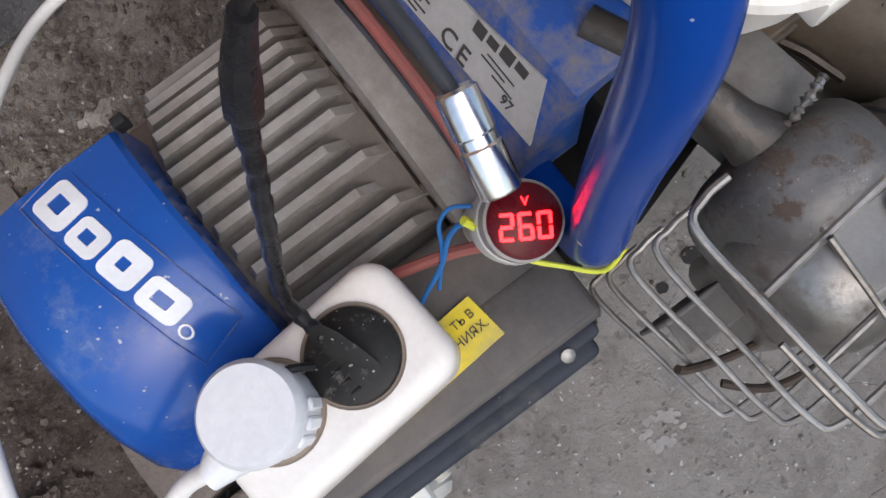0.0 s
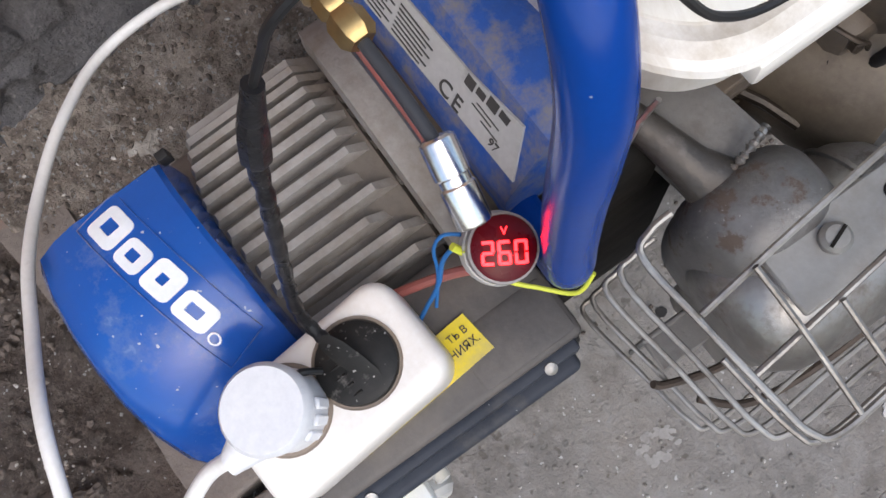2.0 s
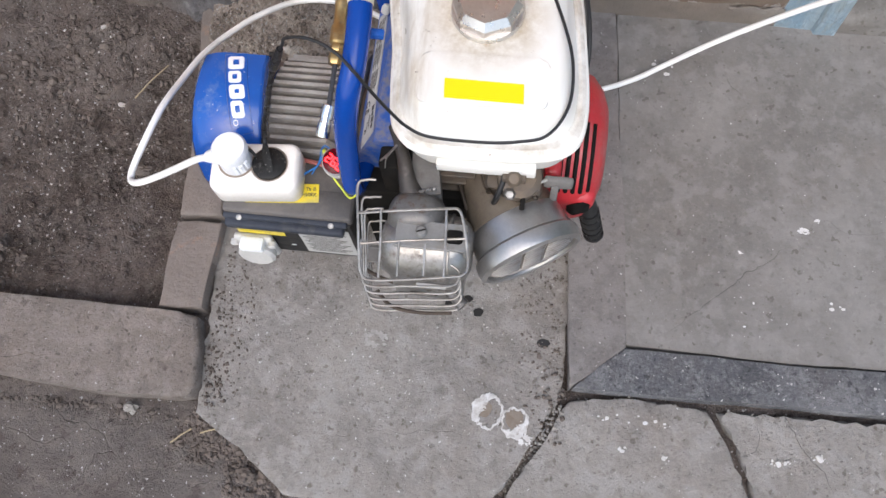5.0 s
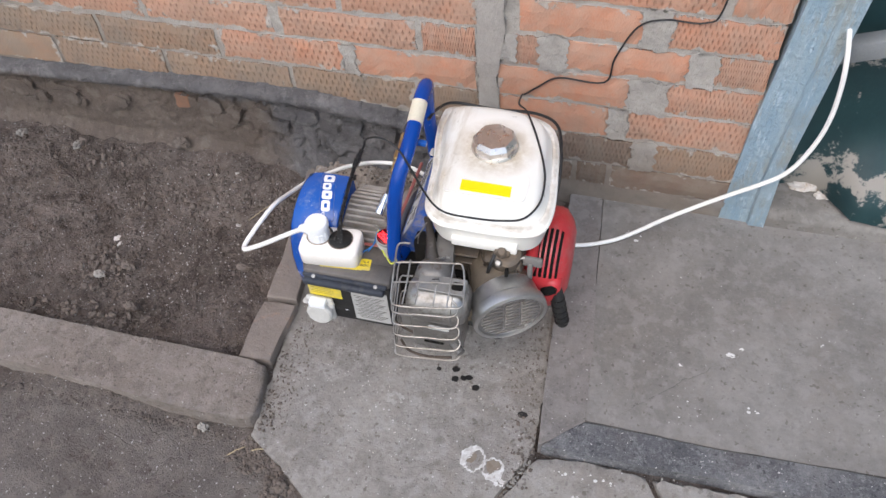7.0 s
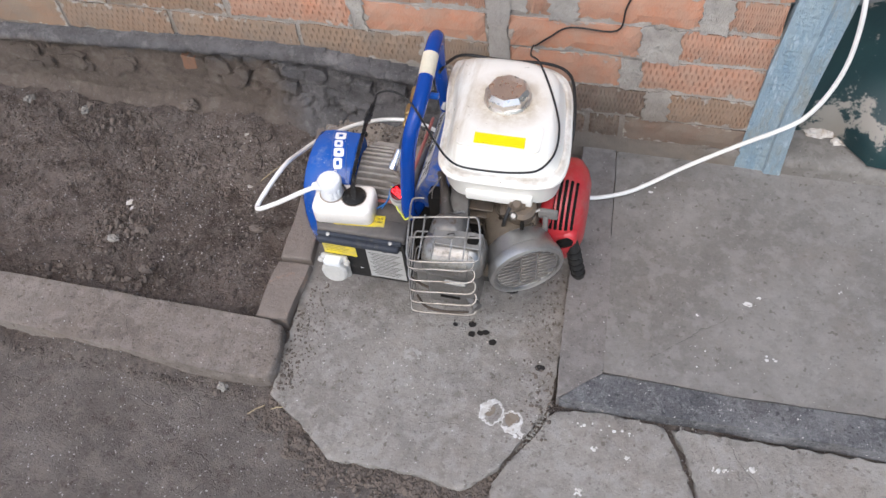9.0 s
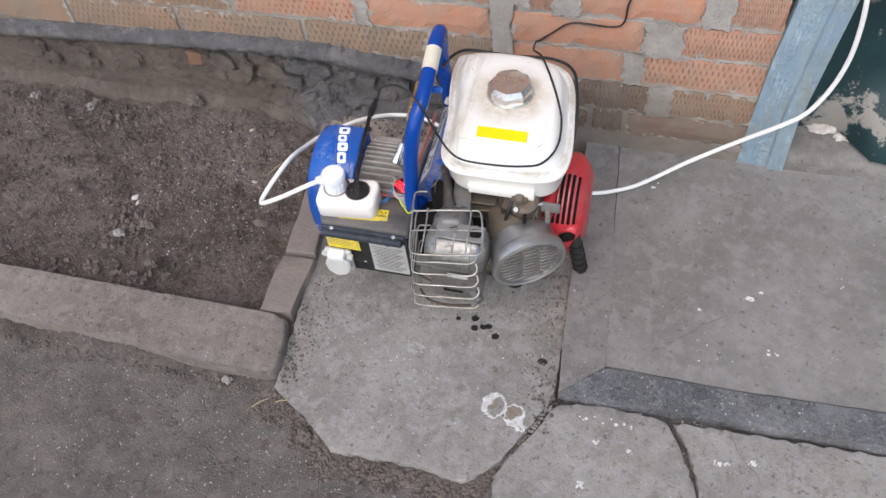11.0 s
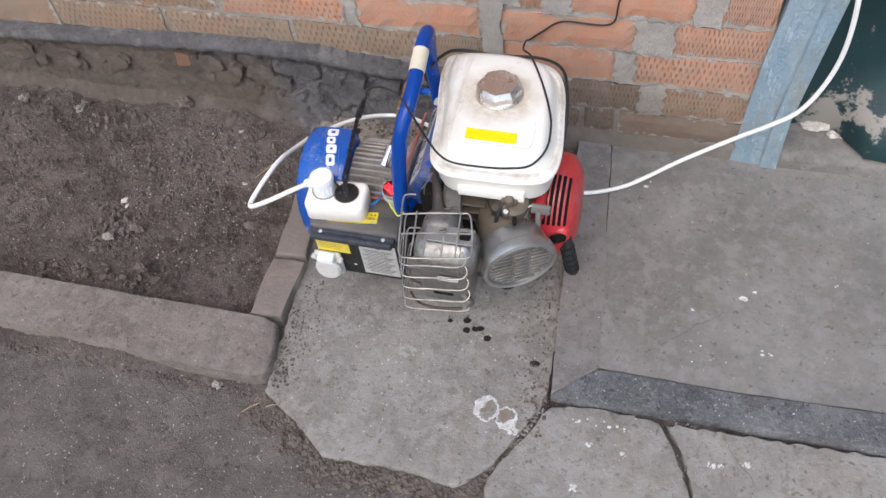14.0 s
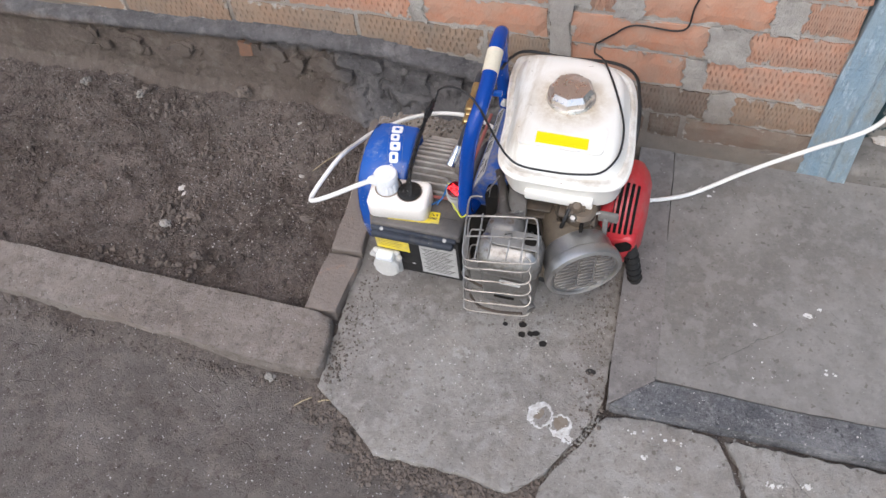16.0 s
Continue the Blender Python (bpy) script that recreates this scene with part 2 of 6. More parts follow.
def mortar_material():
    """Pale lime mortar, browned by rain splash low on the wall and along its far part."""
    m, nt, p = begin("lime_mortar")
    co = node(nt, "ShaderNodeTexCoord").outputs["Object"]
    xyz = node(nt, "ShaderNodeSeparateXYZ", {0: co})
    col = mix(nt, noise_fac(nt, co, 30.0, 0.35, 0.65), (0.44, 0.41, 0.375), (0.33, 0.304, 0.275))
    col = mix(nt, math_node(nt, "MULTIPLY", noise_fac(nt, co, 110.0, 0.5, 0.68, 6.0, 0.7, 4.0), 0.22), col, (0.22, 0.2, 0.18))
    far = math_node(nt, "MULTIPLY_ADD", xyz.outputs[0], 0.16, xyz.outputs[2])
    far = math_node(nt, "MULTIPLY_ADD", noise_fac(nt, co, 6.0, 0.2, 0.8, 6.0, 0.65, 7.0), 0.12, far)
    low = node(nt, "ShaderNodeMapRange", {"Value": far, "From Min": 0.2, "From Max": 0.36, "To Min": 0.8, "To Max": 0.0}).outputs[0]
    col = mix(nt, low, col, mix(nt, noise_fac(nt, co, 20.0, 0.35, 0.65, 6.0, 0.6, 9.0), (0.215, 0.172, 0.138), (0.155, 0.125, 0.102)))
    nt.links.new(col, p.inputs["Base Color"])
    p.inputs["Roughness"].default_value = 0.95
    p.inputs["Specular IOR Level"].default_value = 0.2
    h = math_node(nt, "ADD", noise_fac(nt, co, 160.0, 0.2, 0.8, 8.0, 0.7), noise_fac(nt, co, 45.0, 0.2, 0.8, 5.0, 0.6, 3.0))
    bmp = node(nt, "ShaderNodeBump", {"Strength": 0.9, "Distance": 0.003, "Height": h})
    nt.links.new(bmp.outputs[0], p.inputs["Normal"])
    return m


MORTAR = mortar_material()
PATCH = surface("cement_patch", (0.35, 0.322, 0.295), 0.95, alt=(0.27, 0.245, 0.222), scale=25, bump=0.7, bump_scale=150, depth=0.003)

def plinth_material():
    """Bitumen daubed on a plaster plinth, worn to dusty brown plaster on its lower face further along."""
    m, nt, p = begin("bitumen_on_plaster")
    co = node(nt, "ShaderNodeTexCoord").outputs["Object"]
    xyz = node(nt, "ShaderNodeSeparateXYZ", {0: co})
    tar = mix(nt, noise_fac(nt, co, 14.0, 0.35, 0.65, 8.0, 0.7), (0.096, 0.091, 0.093), (0.178, 0.168, 0.169))
    tar = mix(nt, math_node(nt, "MULTIPLY", noise_fac(nt, co, 24.0, 0.52, 0.64, 7.0, 0.7, 13.0), 0.6), tar, (0.29, 0.275, 0.27))
    tar = mix(nt, math_node(nt, "MULTIPLY", noise_fac(nt, co, 70.0, 0.5, 0.62, 8.0, 0.75, 3.0), 0.4), tar, (0.05, 0.046, 0.045))
    plaster = mix(nt, noise_fac(nt, co, 9.0, 0.35, 0.65, 7.0, 0.65, 4.0), (0.122, 0.096, 0.08), (0.178, 0.143, 0.12))
    plaster = mix(nt, math_node(nt, "MULTIPLY", noise_fac(nt, co, 60.0, 0.5, 0.68, 8.0, 0.7, 6.0), 0.6), plaster, (0.085, 0.064, 0.052))
    plaster = mix(nt, math_node(nt, "MULTIPLY", noise_fac(nt, co, 28.0, 0.54, 0.62, 5.0, 0.6, 16.0), 0.55), plaster, (0.215, 0.182, 0.158))
    low = node(nt, "ShaderNodeMapRange", {"Value": math_node(nt, "ADD", xyz.outputs[2], math_node(nt, "MULTIPLY", noise_fac(nt, co, 11.0, 0.2, 0.8, 6.0, 0.6, 8.0), 0.05)), "From Min": 0.185, "From Max": 0.2, "To Min": 1.0, "To Max": 0.0}).outputs[0]
    far = node(nt, "ShaderNodeMapRange", {"Value": math_node(nt, "ADD", xyz.outputs[0], math_node(nt, "MULTIPLY", noise_fac(nt, co, 7.0, 0.2, 0.8, 6.0, 0.6, 9.0), 0.3)), "From Min": -0.12, "From Max": 0.02, "To Min": 1.0, "To Max": 0.0}).outputs[0]
    col = mix(nt, math_node(nt, "MULTIPLY", low, far), tar, plaster)
    col = mix(nt, math_node(nt, "MULTIPLY", noise_fac(nt, co, 240.0, 0.6, 0.75, 3.0, 0.6, 11.0), 0.6), col, (0.36, 0.34, 0.32))
    nt.links.new(col, p.inputs["Base Color"])
    p.inputs["Roughness"].default_value = 0.85
    p.inputs["Specular IOR Level"].default_value = 0.3
    h = math_node(nt, "ADD", noise_fac(nt, co, 60.0, 0.2, 0.8, 10.0, 0.7), math_node(nt, "MULTIPLY", noise_fac(nt, co, 260.0, 0.3, 0.7, 5.0, 0.7), 0.5))
    bmp = node(nt, "ShaderNodeBump", {"Strength": 0.9, "Distance": 0.007, "Height": h})
    nt.links.new(bmp.outputs[0], p.inputs["Normal"])
    return m


TAR = plinth_material()
RUBBLE = ground_material("dusty_rubble_earth", (0.3, 0.243, 0.202), (0.48, 0.405, 0.345), 30.0, 0.012, 0.64, 1.8, 1.1, blotch=((0.58, 0.51, 0.44), (0.17, 0.132, 0.104), (0.09, 0.068, 0.052)), fine=1.2)
PATCH_PALE = surface("old_mortar", (0.4, 0.365, 0.325), 0.95, alt=(0.26, 0.23, 0.2), scale=45, bump=0.8, bump_scale=180, depth=0.003)
GRIT = surface("pale_grit", (0.3, 0.28, 0.255), 0.8, alt=(0.12, 0.105, 0.09), scale=9)
CLOD = surface("dry_clod", (0.14, 0.113, 0.096), 0.95, alt=(0.085, 0.068, 0.057), scale=30, bump=0.8, bump_scale=200)
WHITE_LIME = surface("lime_splash", (0.56, 0.54, 0.52), 0.9, alt=(0.36, 0.31, 0.265), scale=70, dirt=(0.24, 0.19, 0.14), dirt_scale=45, dirt_at=(0.5, 0.6), bump=0.6)
LIME_CRUST = surface("dried_lime", (0.62, 0.61, 0.6), 0.9, alt=(0.46, 0.43, 0.4), scale=90, bump=0.6)
WHITE_CRUST = surface("crusted_lime", (0.6, 0.59, 0.58), 0.9, alt=(0.34, 0.31, 0.28), scale=110, dirt=(0.27, 0.23, 0.19), dirt_scale=70, dirt_at=(0.56, 0.64), bump=0.8)
PALE_CHIP = surface("pale_chipped_concrete", (0.36, 0.34, 0.32), 0.92, alt=(0.26, 0.24, 0.22), scale=90, bump=0.6)
OCHRE = surface("brown_dried_stain", (0.165, 0.128, 0.096), 0.9, alt=(0.21, 0.178, 0.148), scale=80, bump=0.5)
OIL = plain("oil_spot", (0.018, 0.016, 0.015), 0.45)
def post_material():
    """Pale blue paint over an older grey-green coat, flaking along the grain."""
    m, nt, p = begin("flaking_blue_paint")
    co = node(nt, "ShaderNodeTexCoord").outputs["Object"]
    grain = node(nt, "ShaderNodeMapping", {"Vector": co, "Rotation": (0.0, radians(-8), 0.0), "Scale": (5.0, 5.0, 1.0)}).outputs[0]
    col = mix(nt, noise_fac(nt, grain, 7.0, 0.35, 0.65, 8.0, 0.7), (0.24, 0.36, 0.46), (0.36, 0.45, 0.5))
    col = mix(nt, noise_fac(nt, grain, 8.0, 0.5, 0.6, 8.0, 0.7, 3.0), col, (0.33, 0.365, 0.36))
    col = mix(nt, noise_fac(nt, grain, 20.0, 0.56, 0.64, 6.0, 0.7, 5.0), col, (0.46, 0.57, 0.64))
    col = mix(nt, math_node(nt, "MULTIPLY", noise_fac(nt, co, 8.0, 0.5, 0.7, 8.0, 0.7, 7.0), 0.6), col, (0.22, 0.24, 0.23))
    nt.links.new(col, p.inputs["Base Color"])
    p.inputs["Roughness"].default_value = 0.6
    h = math_node(nt, "ADD", noise_fac(nt, grain, 12.0, 0.3, 0.7, 9.0, 0.7, 3.0), noise_fac(nt, co, 90.0, 0.3, 0.7, 6.0, 0.65))
    bmp = node(nt, "ShaderNodeBump", {"Strength": 0.9, "Distance": 0.004, "Height": h})
    nt.links.new(bmp.outputs[0], p.inputs["Normal"])
    return m


BLUE_WOOD = post_material()
GREEN = surface("flaking_green_paint", (0.004, 0.024, 0.029), 0.55, alt=(0.008, 0.04, 0.043), scale=6, dirt=(0.26, 0.24, 0.215), dirt_scale=9, dirt_at=(0.545, 0.575), bump=0.7, bump_scale=60)
GREY_PAINT = surface("grey_batten_paint", (0.2, 0.21, 0.22), 0.6, bump=0.3)

# pale dirt patches double as soft reflections painted in; specks are dust
BLUE = surface("blue_enamel", (0.005, 0.068, 0.33), 0.2, coat=0.25, alt=(0.009, 0.095, 0.39), scale=6, dirt=(0.2, 0.25, 0.35), dirt_scale=22, dirt_at=(0.55, 0.82), specks=(0.4, 0.44, 0.52), speck_scale=300, speck_at=0.725, bump=0.04, spec=0.4, rough_var=0.12)
TUBE_BLUE = surface("blue_tube_enamel", (0.0015, 0.04, 0.24), 0.22, alt=(0.003, 0.05, 0.28), scale=8, specks=(0.4, 0.45, 0.5), speck_scale=200, speck_at=0.74, spec=0.32, bump=0.03, rough_var=0.1)
DUSTY_BLUE = surface("dusty_blue_enamel", (0.012, 0.09, 0.4), 0.55, alt=(0.035, 0.09, 0.29), scale=16, dirt=(0.24, 0.22, 0.205), dirt_scale=55, dirt_at=(0.46, 0.66), bump=0.3, bump_scale=300)
CAST = surface("dusty_cast_aluminium", (0.345, 0.325, 0.3), 0.7, 0.0, alt=(0.255, 0.235, 0.213), scale=30, dirt=(0.2, 0.165, 0.135), dirt_scale=22, dirt_at=(0.45, 0.68), bump=0.45, bump_scale=260)
# grime colour, darkened further for the shade between the fins
GRIMY_SHADED_CAST = surface("grimy_shaded_aluminium", (0.17, 0.147, 0.124), 0.85, alt=(0.12, 0.102, 0.086), scale=24, bump=0.4)
ENGINE = surface("oily_aluminium", (0.13, 0.11, 0.092), 0.55, 0.4, alt=(0.07, 0.058, 0.047), scale=22, dirt=(0.15, 0.11, 0.075), dirt_scale=14, dirt_at=(0.42, 0.62), bump=0.4)
PIPE = surface("sooty_pipe_steel", (0.095, 0.084, 0.075), 0.42, 0.55, alt=(0.055, 0.048, 0.042), scale=35, dirt=(0.16, 0.14, 0.125), dirt_scale=28, dirt_at=(0.54, 0.66), bump=0.4, bump_scale=200)
MUFFLER = surface("heat_dulled_steel", (0.18, 0.172, 0.165), 0.46, 0.45, alt=(0.105, 0.098, 0.093), scale=26, dirt=(0.1, 0.074, 0.058), dirt_scale=38, dirt_at=(0.555, 0.6), specks=(0.28, 0.265, 0.25), speck_scale=420, speck_at=0.7, bump=0.5, bump_scale=180)
CAN_STEEL = surface("satin_muffler_steel", (0.34, 0.33, 0.315), 0.38, 0.85, alt=(0.22, 0.21, 0.2), scale=24, dirt=(0.11, 0.085, 0.068), dirt_scale=30, dirt_at=(0.52, 0.64), bump=0.3)
PORT_GREY = surface("sooty_grey_casting", (0.165, 0.157, 0.148), 0.7, alt=(0.13, 0.12, 0.11), scale=30, dirt=(0.09, 0.075, 0.06), dirt_scale=25, dirt_at=(0.52, 0.68), bump=0.4, bump_scale=240)
WIRE = surface("galvanised_wire", (0.36, 0.345, 0.325), 0.4, 0.75, alt=(0.17, 0.15, 0.13), scale=50, bump=0.25)
# near-black that also stands in for shade in gaps and slots
DARK = surface("soot_and_gap_black", (0.008, 0.0075, 0.007), 0.85, alt=(0.016, 0.014, 0.012), scale=30, spec=0.12)
TIN = surface("dulled_tin", (0.46, 0.45, 0.44), 0.34, 0.9, alt=(0.36, 0.35, 0.34), scale=20, dirt=(0.25, 0.22, 0.19), dirt_scale=22, dirt_at=(0.55, 0.75), bump=0.12)
TIN_FACE = surface("grimy_tin_louvres", (0.3, 0.285, 0.27), 0.36, 0.8, alt=(0.19, 0.175, 0.16), scale=26, dirt=(0.13, 0.105, 0.085), dirt_scale=40, dirt_at=(0.5, 0.68), bump=0.2)
TAN_METAL = surface("varnish_brown_metal", (0.2, 0.163, 0.122), 0.5, 0.3, alt=(0.135, 0.107, 0.078), scale=28, dirt=(0.1, 0.075, 0.055), dirt_scale=26, dirt_at=(0.56, 0.68), bump=0.3)
RUSTY = surface("dark_rusty_wire", (0.075, 0.055, 0.042), 0.75, 0.3, alt=(0.05, 0.038, 0.03), scale=60, bump=0.3)
CHROME = surface("chromed_steel", (0.82, 0.81, 0.79), 0.24, 1.0, alt=(0.7, 0.7, 0.7), scale=30, bump=0.03, rough_var=0.06)
BRASS = surface("tarnished_brass", (0.5, 0.35, 0.15), 0.34, 0.95, alt=(0.38, 0.27, 0.13), scale=60, dirt=(0.2, 0.15, 0.09), dirt_scale=50, dirt_at=(0.5, 0.7), bump=0.2)
def tank_material():
    """White enamel, stained brown where fuel ran out round the filler and down one side."""
    m, nt, p = begin("stained_white_enamel")
    co = node(nt, "ShaderNodeTexCoord").outputs["Object"]
    col = mix(nt, noise_fac(nt, co, 9.0), (0.8, 0.78, 0.735), (0.77, 0.74, 0.68))
    off = node(nt, "ShaderNodeVectorMath", {0: co, 1: (0.102, 0.036, 0.394)}, operation="DISTANCE").outputs["Value"]
    near = node(nt, "ShaderNodeMapRange", {"Value": off, "From Min": 0.034, "From Max": 0.07, "To Min": 1.0, "To Max": 0.0}).outputs[0]
    spill = math_node(nt, "MULTIPLY", near, noise_fac(nt, co, 38.0, 0.3, 0.58, 8.0, 0.7, 2.0))
    col = mix(nt, math_node(nt, "MULTIPLY", spill, 0.9), col, (0.4, 0.31, 0.2))
    xyz = node(nt, "ShaderNodeSeparateXYZ", {0: co})
    stretch = node(nt, "ShaderNodeCombineXYZ", {0: math_node(nt, "MULTIPLY", xyz.outputs[0], 5.0), 1: xyz.outputs[1], 2: xyz.outputs[2]}).outputs[0]
    side = node(nt, "ShaderNodeMapRange", {"Value": xyz.outputs[0], "From Min": 0.045, "From Max": 0.06, "To Min": 1.0, "To Max": 0.0}).outputs[0]
    runs = math_node(nt, "MULTIPLY", side, noise_fac(nt, stretch, 16.0, 0.42, 0.66, 7.0, 0.7, 5.0))
    col = mix(nt, math_node(nt, "MULTIPLY", runs, 0.55), col, (0.42, 0.34, 0.23))
    col = mix(nt, noise_fac(nt, co, 55.0, 0.65, 0.68, 5.0, 0.7, 8.0), col, (0.25, 0.2, 0.14))
    groove = math_node(nt, "MULTIPLY", math_node(nt, "COMPARE", xyz.outputs[2], 0.3612, 0.0016), noise_fac(nt, co, 30.0, 0.42, 0.68, 7.0, 0.7, 9.0))
    col = mix(nt, math_node(nt, "MULTIPLY", groove, 0.7), col, (0.33, 0.26, 0.18))
    nt.links.new(col, p.inputs["Base Color"])
    nt.links.new(math_node(nt, "MULTIPLY_ADD", spill, 0.3, 0.3), p.inputs["Roughness"])
    bmp = node(nt, "ShaderNodeBump", {"Strength": 0.06, "Distance": 0.001, "Height": noise_fac(nt, co, 60.0, 0.2, 0.8)})
    nt.links.new(bmp.outputs[0], p.inputs["Normal"])
    return m


TANK_WHITE = tank_material()
CAP_CHROME = surface("worn_chrome_cap", (0.66, 0.63, 0.6), 0.3, 0.95, alt=(0.6, 0.56, 0.52), scale=40, dirt=(0.24, 0.17, 0.12), dirt_scale=30, dirt_at=(0.55, 0.7), bump=0.08)
RED = surface("faded_red_enamel", (0.5, 0.022, 0.03), 0.42, alt=(0.42, 0.03, 0.035), scale=16, dirt=(0.34, 0.16, 0.15), dirt_scale=15, dirt_at=(0.52, 0.75), coat=0.2, bump=0.12)
BLACK_PLASTIC = surface("dusty_black_plastic", (0.014, 0.014, 0.015), 0.55, spec=0.3, alt=(0.025, 0.024, 0.023), scale=30, dirt=(0.12, 0.11, 0.1), dirt_scale=25, dirt_at=(0.55, 0.8), bump=0.2)
BOX_LID = surface("dusty_dark_lid", (0.085, 0.078, 0.075), 0.7, alt=(0.06, 0.056, 0.055), scale=25, dirt=(0.15, 0.13, 0.115), dirt_scale=12, dirt_at=(0.42, 0.66), bump=0.3)
RAIL_BLUE = surface("slate_rail", (0.026, 0.03, 0.04), 0.6, spec=0.2, alt=(0.05, 0.055, 0.068), scale=30, dirt=(0.085, 0.08, 0.078), dirt_scale=30, dirt_at=(0.52, 0.72), specks=(0.4, 0.4, 0.4), speck_at=0.75, bump=0.15)
YELLOW = surface("yellow_sticker", (0.72, 0.56, 0.02), 0.5, alt=(0.62, 0.5, 0.06), scale=50, dirt=(0.4, 0.33, 0.17), dirt_scale=30, dirt_at=(0.48, 0.72), bump=0.1)
TANK_YELLOW = plain("clean_yellow_sticker", (0.86, 0.68, 0.0), 0.45)
PAPER = surface("grey_white_label", (0.5, 0.49, 0.47), 0.55, alt=(0.42, 0.41, 0.39), scale=40, dirt=(0.25, 0.22, 0.2), dirt_scale=30, dirt_at=(0.55, 0.8), bump=0.1)
LABEL_GREY = surface("grey_data_label", (0.4, 0.395, 0.385), 0.5, alt=(0.33, 0.325, 0.315), scale=40, dirt=(0.15, 0.135, 0.12), dirt_scale=30, dirt_at=(0.55, 0.8), bump=0.1)
PRINT = plain("grey_print", (0.06, 0.055, 0.052), 0.7)
LOGO_WHITE = surface("white_vinyl", (0.78, 0.8, 0.82), 0.45, alt=(0.7, 0.72, 0.75), scale=50, bump=0.05)
SOCKET_WHITE = surface("ivory_plastic", (0.84, 0.8, 0.75), 0.38, alt=(0.8, 0.75, 0.69), scale=14, dirt=(0.6, 0.52, 0.44), dirt_scale=9, dirt_at=(0.66, 0.9), bump=0.05)
PLUG_WHITE = surface("white_plastic", (0.74, 0.75, 0.77), 0.42, alt=(0.68, 0.69, 0.72), scale=20, bump=0.06)
CABLE_WHITE = surface("white_pvc_cable", (0.8, 0.785, 0.76), 0.5, alt=(0.72, 0.7, 0.665), scale=16, dirt=(0.36, 0.31, 0.26), dirt_scale=30, dirt_at=(0.6, 0.8), bump=0.1)
RUBBER = surface("dusty_black_rubber", (0.009, 0.009, 0.009), 0.5, alt=(0.02, 0.019, 0.018), scale=60, spec=0.28, specks=(0.3, 0.29, 0.28), speck_scale=420, speck_at=0.7, dirt=(0.15, 0.14, 0.13), dirt_scale=110, dirt_at=(0.58, 0.7), bump=0.25)
TAPE = surface("black_insulating_tape", (0.008, 0.008, 0.009), 0.3, alt=(0.014, 0.014, 0.016), scale=30, spec=0.4, dirt=(0.1, 0.092, 0.085), dirt_scale=70, dirt_at=(0.66, 0.76), bump=0.5, bump_scale=70, depth=0.002)
HOSE = surface("grey_rubber_hose", (0.03, 0.033, 0.04), 0.4, alt=(0.05, 0.053, 0.06), scale=40, bump=0.2)
WIRE_BLACK = plain("black_wire", (0.01, 0.01, 0.011), 0.55)
WIRE_RED = surface("faded_red_wire", (0.34, 0.1, 0.085), 0.6, alt=(0.25, 0.1, 0.085), scale=50)
WIRE_BLUE = plain("blue_wire", (0.02, 0.14, 0.4), 0.45)
WIRE_EARTH = plain("yellow_green_wire", (0.62, 0.66, 0.06), 0.45)
LENS_RED = surface("dark_red_lens", (0.09, 0.002, 0.006), 0.3, alt=(0.07, 0.002, 0.005), scale=20, spec=0.2, bump=0.02)
LED = plain("lit_red_segments", (1.0, 0.012, 0.016), 0.4, emit=8.0)
SOLDER = surface("rust_brown", (0.2, 0.09, 0.045), 0.85, alt=(0.26, 0.13, 0.06), scale=60)
STRAW = plain("dry_straw", (0.36, 0.29, 0.18), 0.8)


# ---- mesh helpers ----
BASE = {}


def mesh_of(bm, name, shift=(0, 0, 0), smooth=True, keep=40):
    bmesh.ops.recalc_face_normals(bm, faces=bm.faces)
    bmesh.ops.translate(bm, verts=bm.verts, vec=-Vector(shift))
    me = bpy.data.meshes.new(name)
    broad = [f for f in bm.faces if len(f.verts) > 14]
    for f in bm.faces:
        f.smooth = smooth and len(f.verts) <= 14
    if broad:
        bmesh.ops.triangulate(bm, faces=broad, quad_method="BEAUTY", ngon_method="EAR_CLIP")
    if smooth:
        for e in bm.edges:
            if len(e.link_faces) == 2 and e.calc_face_angle(0) > radians(keep):
                e.smooth = False
    bm.to_mesh(me)
    bm.free()
    return me


def thing(name, base, label, category, group="", kind=""):
    ob = new(name)
    ob.location = base
    ob.empty_display_size = 0.02
    BASE[ob.name] = Vector(base)
    return tagged(ob, label, category, group, kind)


def part(name, bm, material, parent, label="", smooth=True, keep=40):
    """Links a bmesh, modelled in world metres, as one mesh under a thing or a part."""
    base = BASE[parent.name]
    ob = new(name, mesh_of(bm, name, base, smooth, keep))
    ob.data.materials.append(material)
    ob.parent = parent
    BASE[ob.name] = base
    return tagged(ob, label)


def solid(name, bm, material, base, label="", category="", group="", kind="", smooth=True, keep=40):
    """A thing, or a piece of the setting, of one mesh."""
    ob = new(name, mesh_of(bm, name, base, smooth, keep))
    ob.location = base
    ob.data.materials.append(material)
    BASE[ob.name] = Vector(base)
    return tagged(ob, label, category, group, kind)


def bevelled(bm, width, segments=2, angle=30):
    edges = [e for e in bm.edges if len(e.link_faces) == 2 and e.calc_face_angle(0) > radians(angle)]
    bmesh.ops.bevel(bm, geom=edges, offset=width, segments=segments, profile=0.5, affect="EDGES", clamp_overlap=True)
    return bm


def box(a, b, bevel=0.0, segments=2, turn=None):
    """A box between two corners; turn: a matrix about its middle."""
    bm = bmesh.new()
    bmesh.ops.create_cube(bm, size=1)
    mid = Vector([(a[i] + b[i]) / 2 for i in range(3)])
    for v in bm.verts:
        v.co = Vector([v.co[i] * (b[i] - a[i]) for i in range(3)])
    if bevel:
        bevelled(bm, bevel, segments)
    for v in bm.verts:
        v.co = mid + (turn.to_3x3() @ v.co if turn else v.co)
    return bm


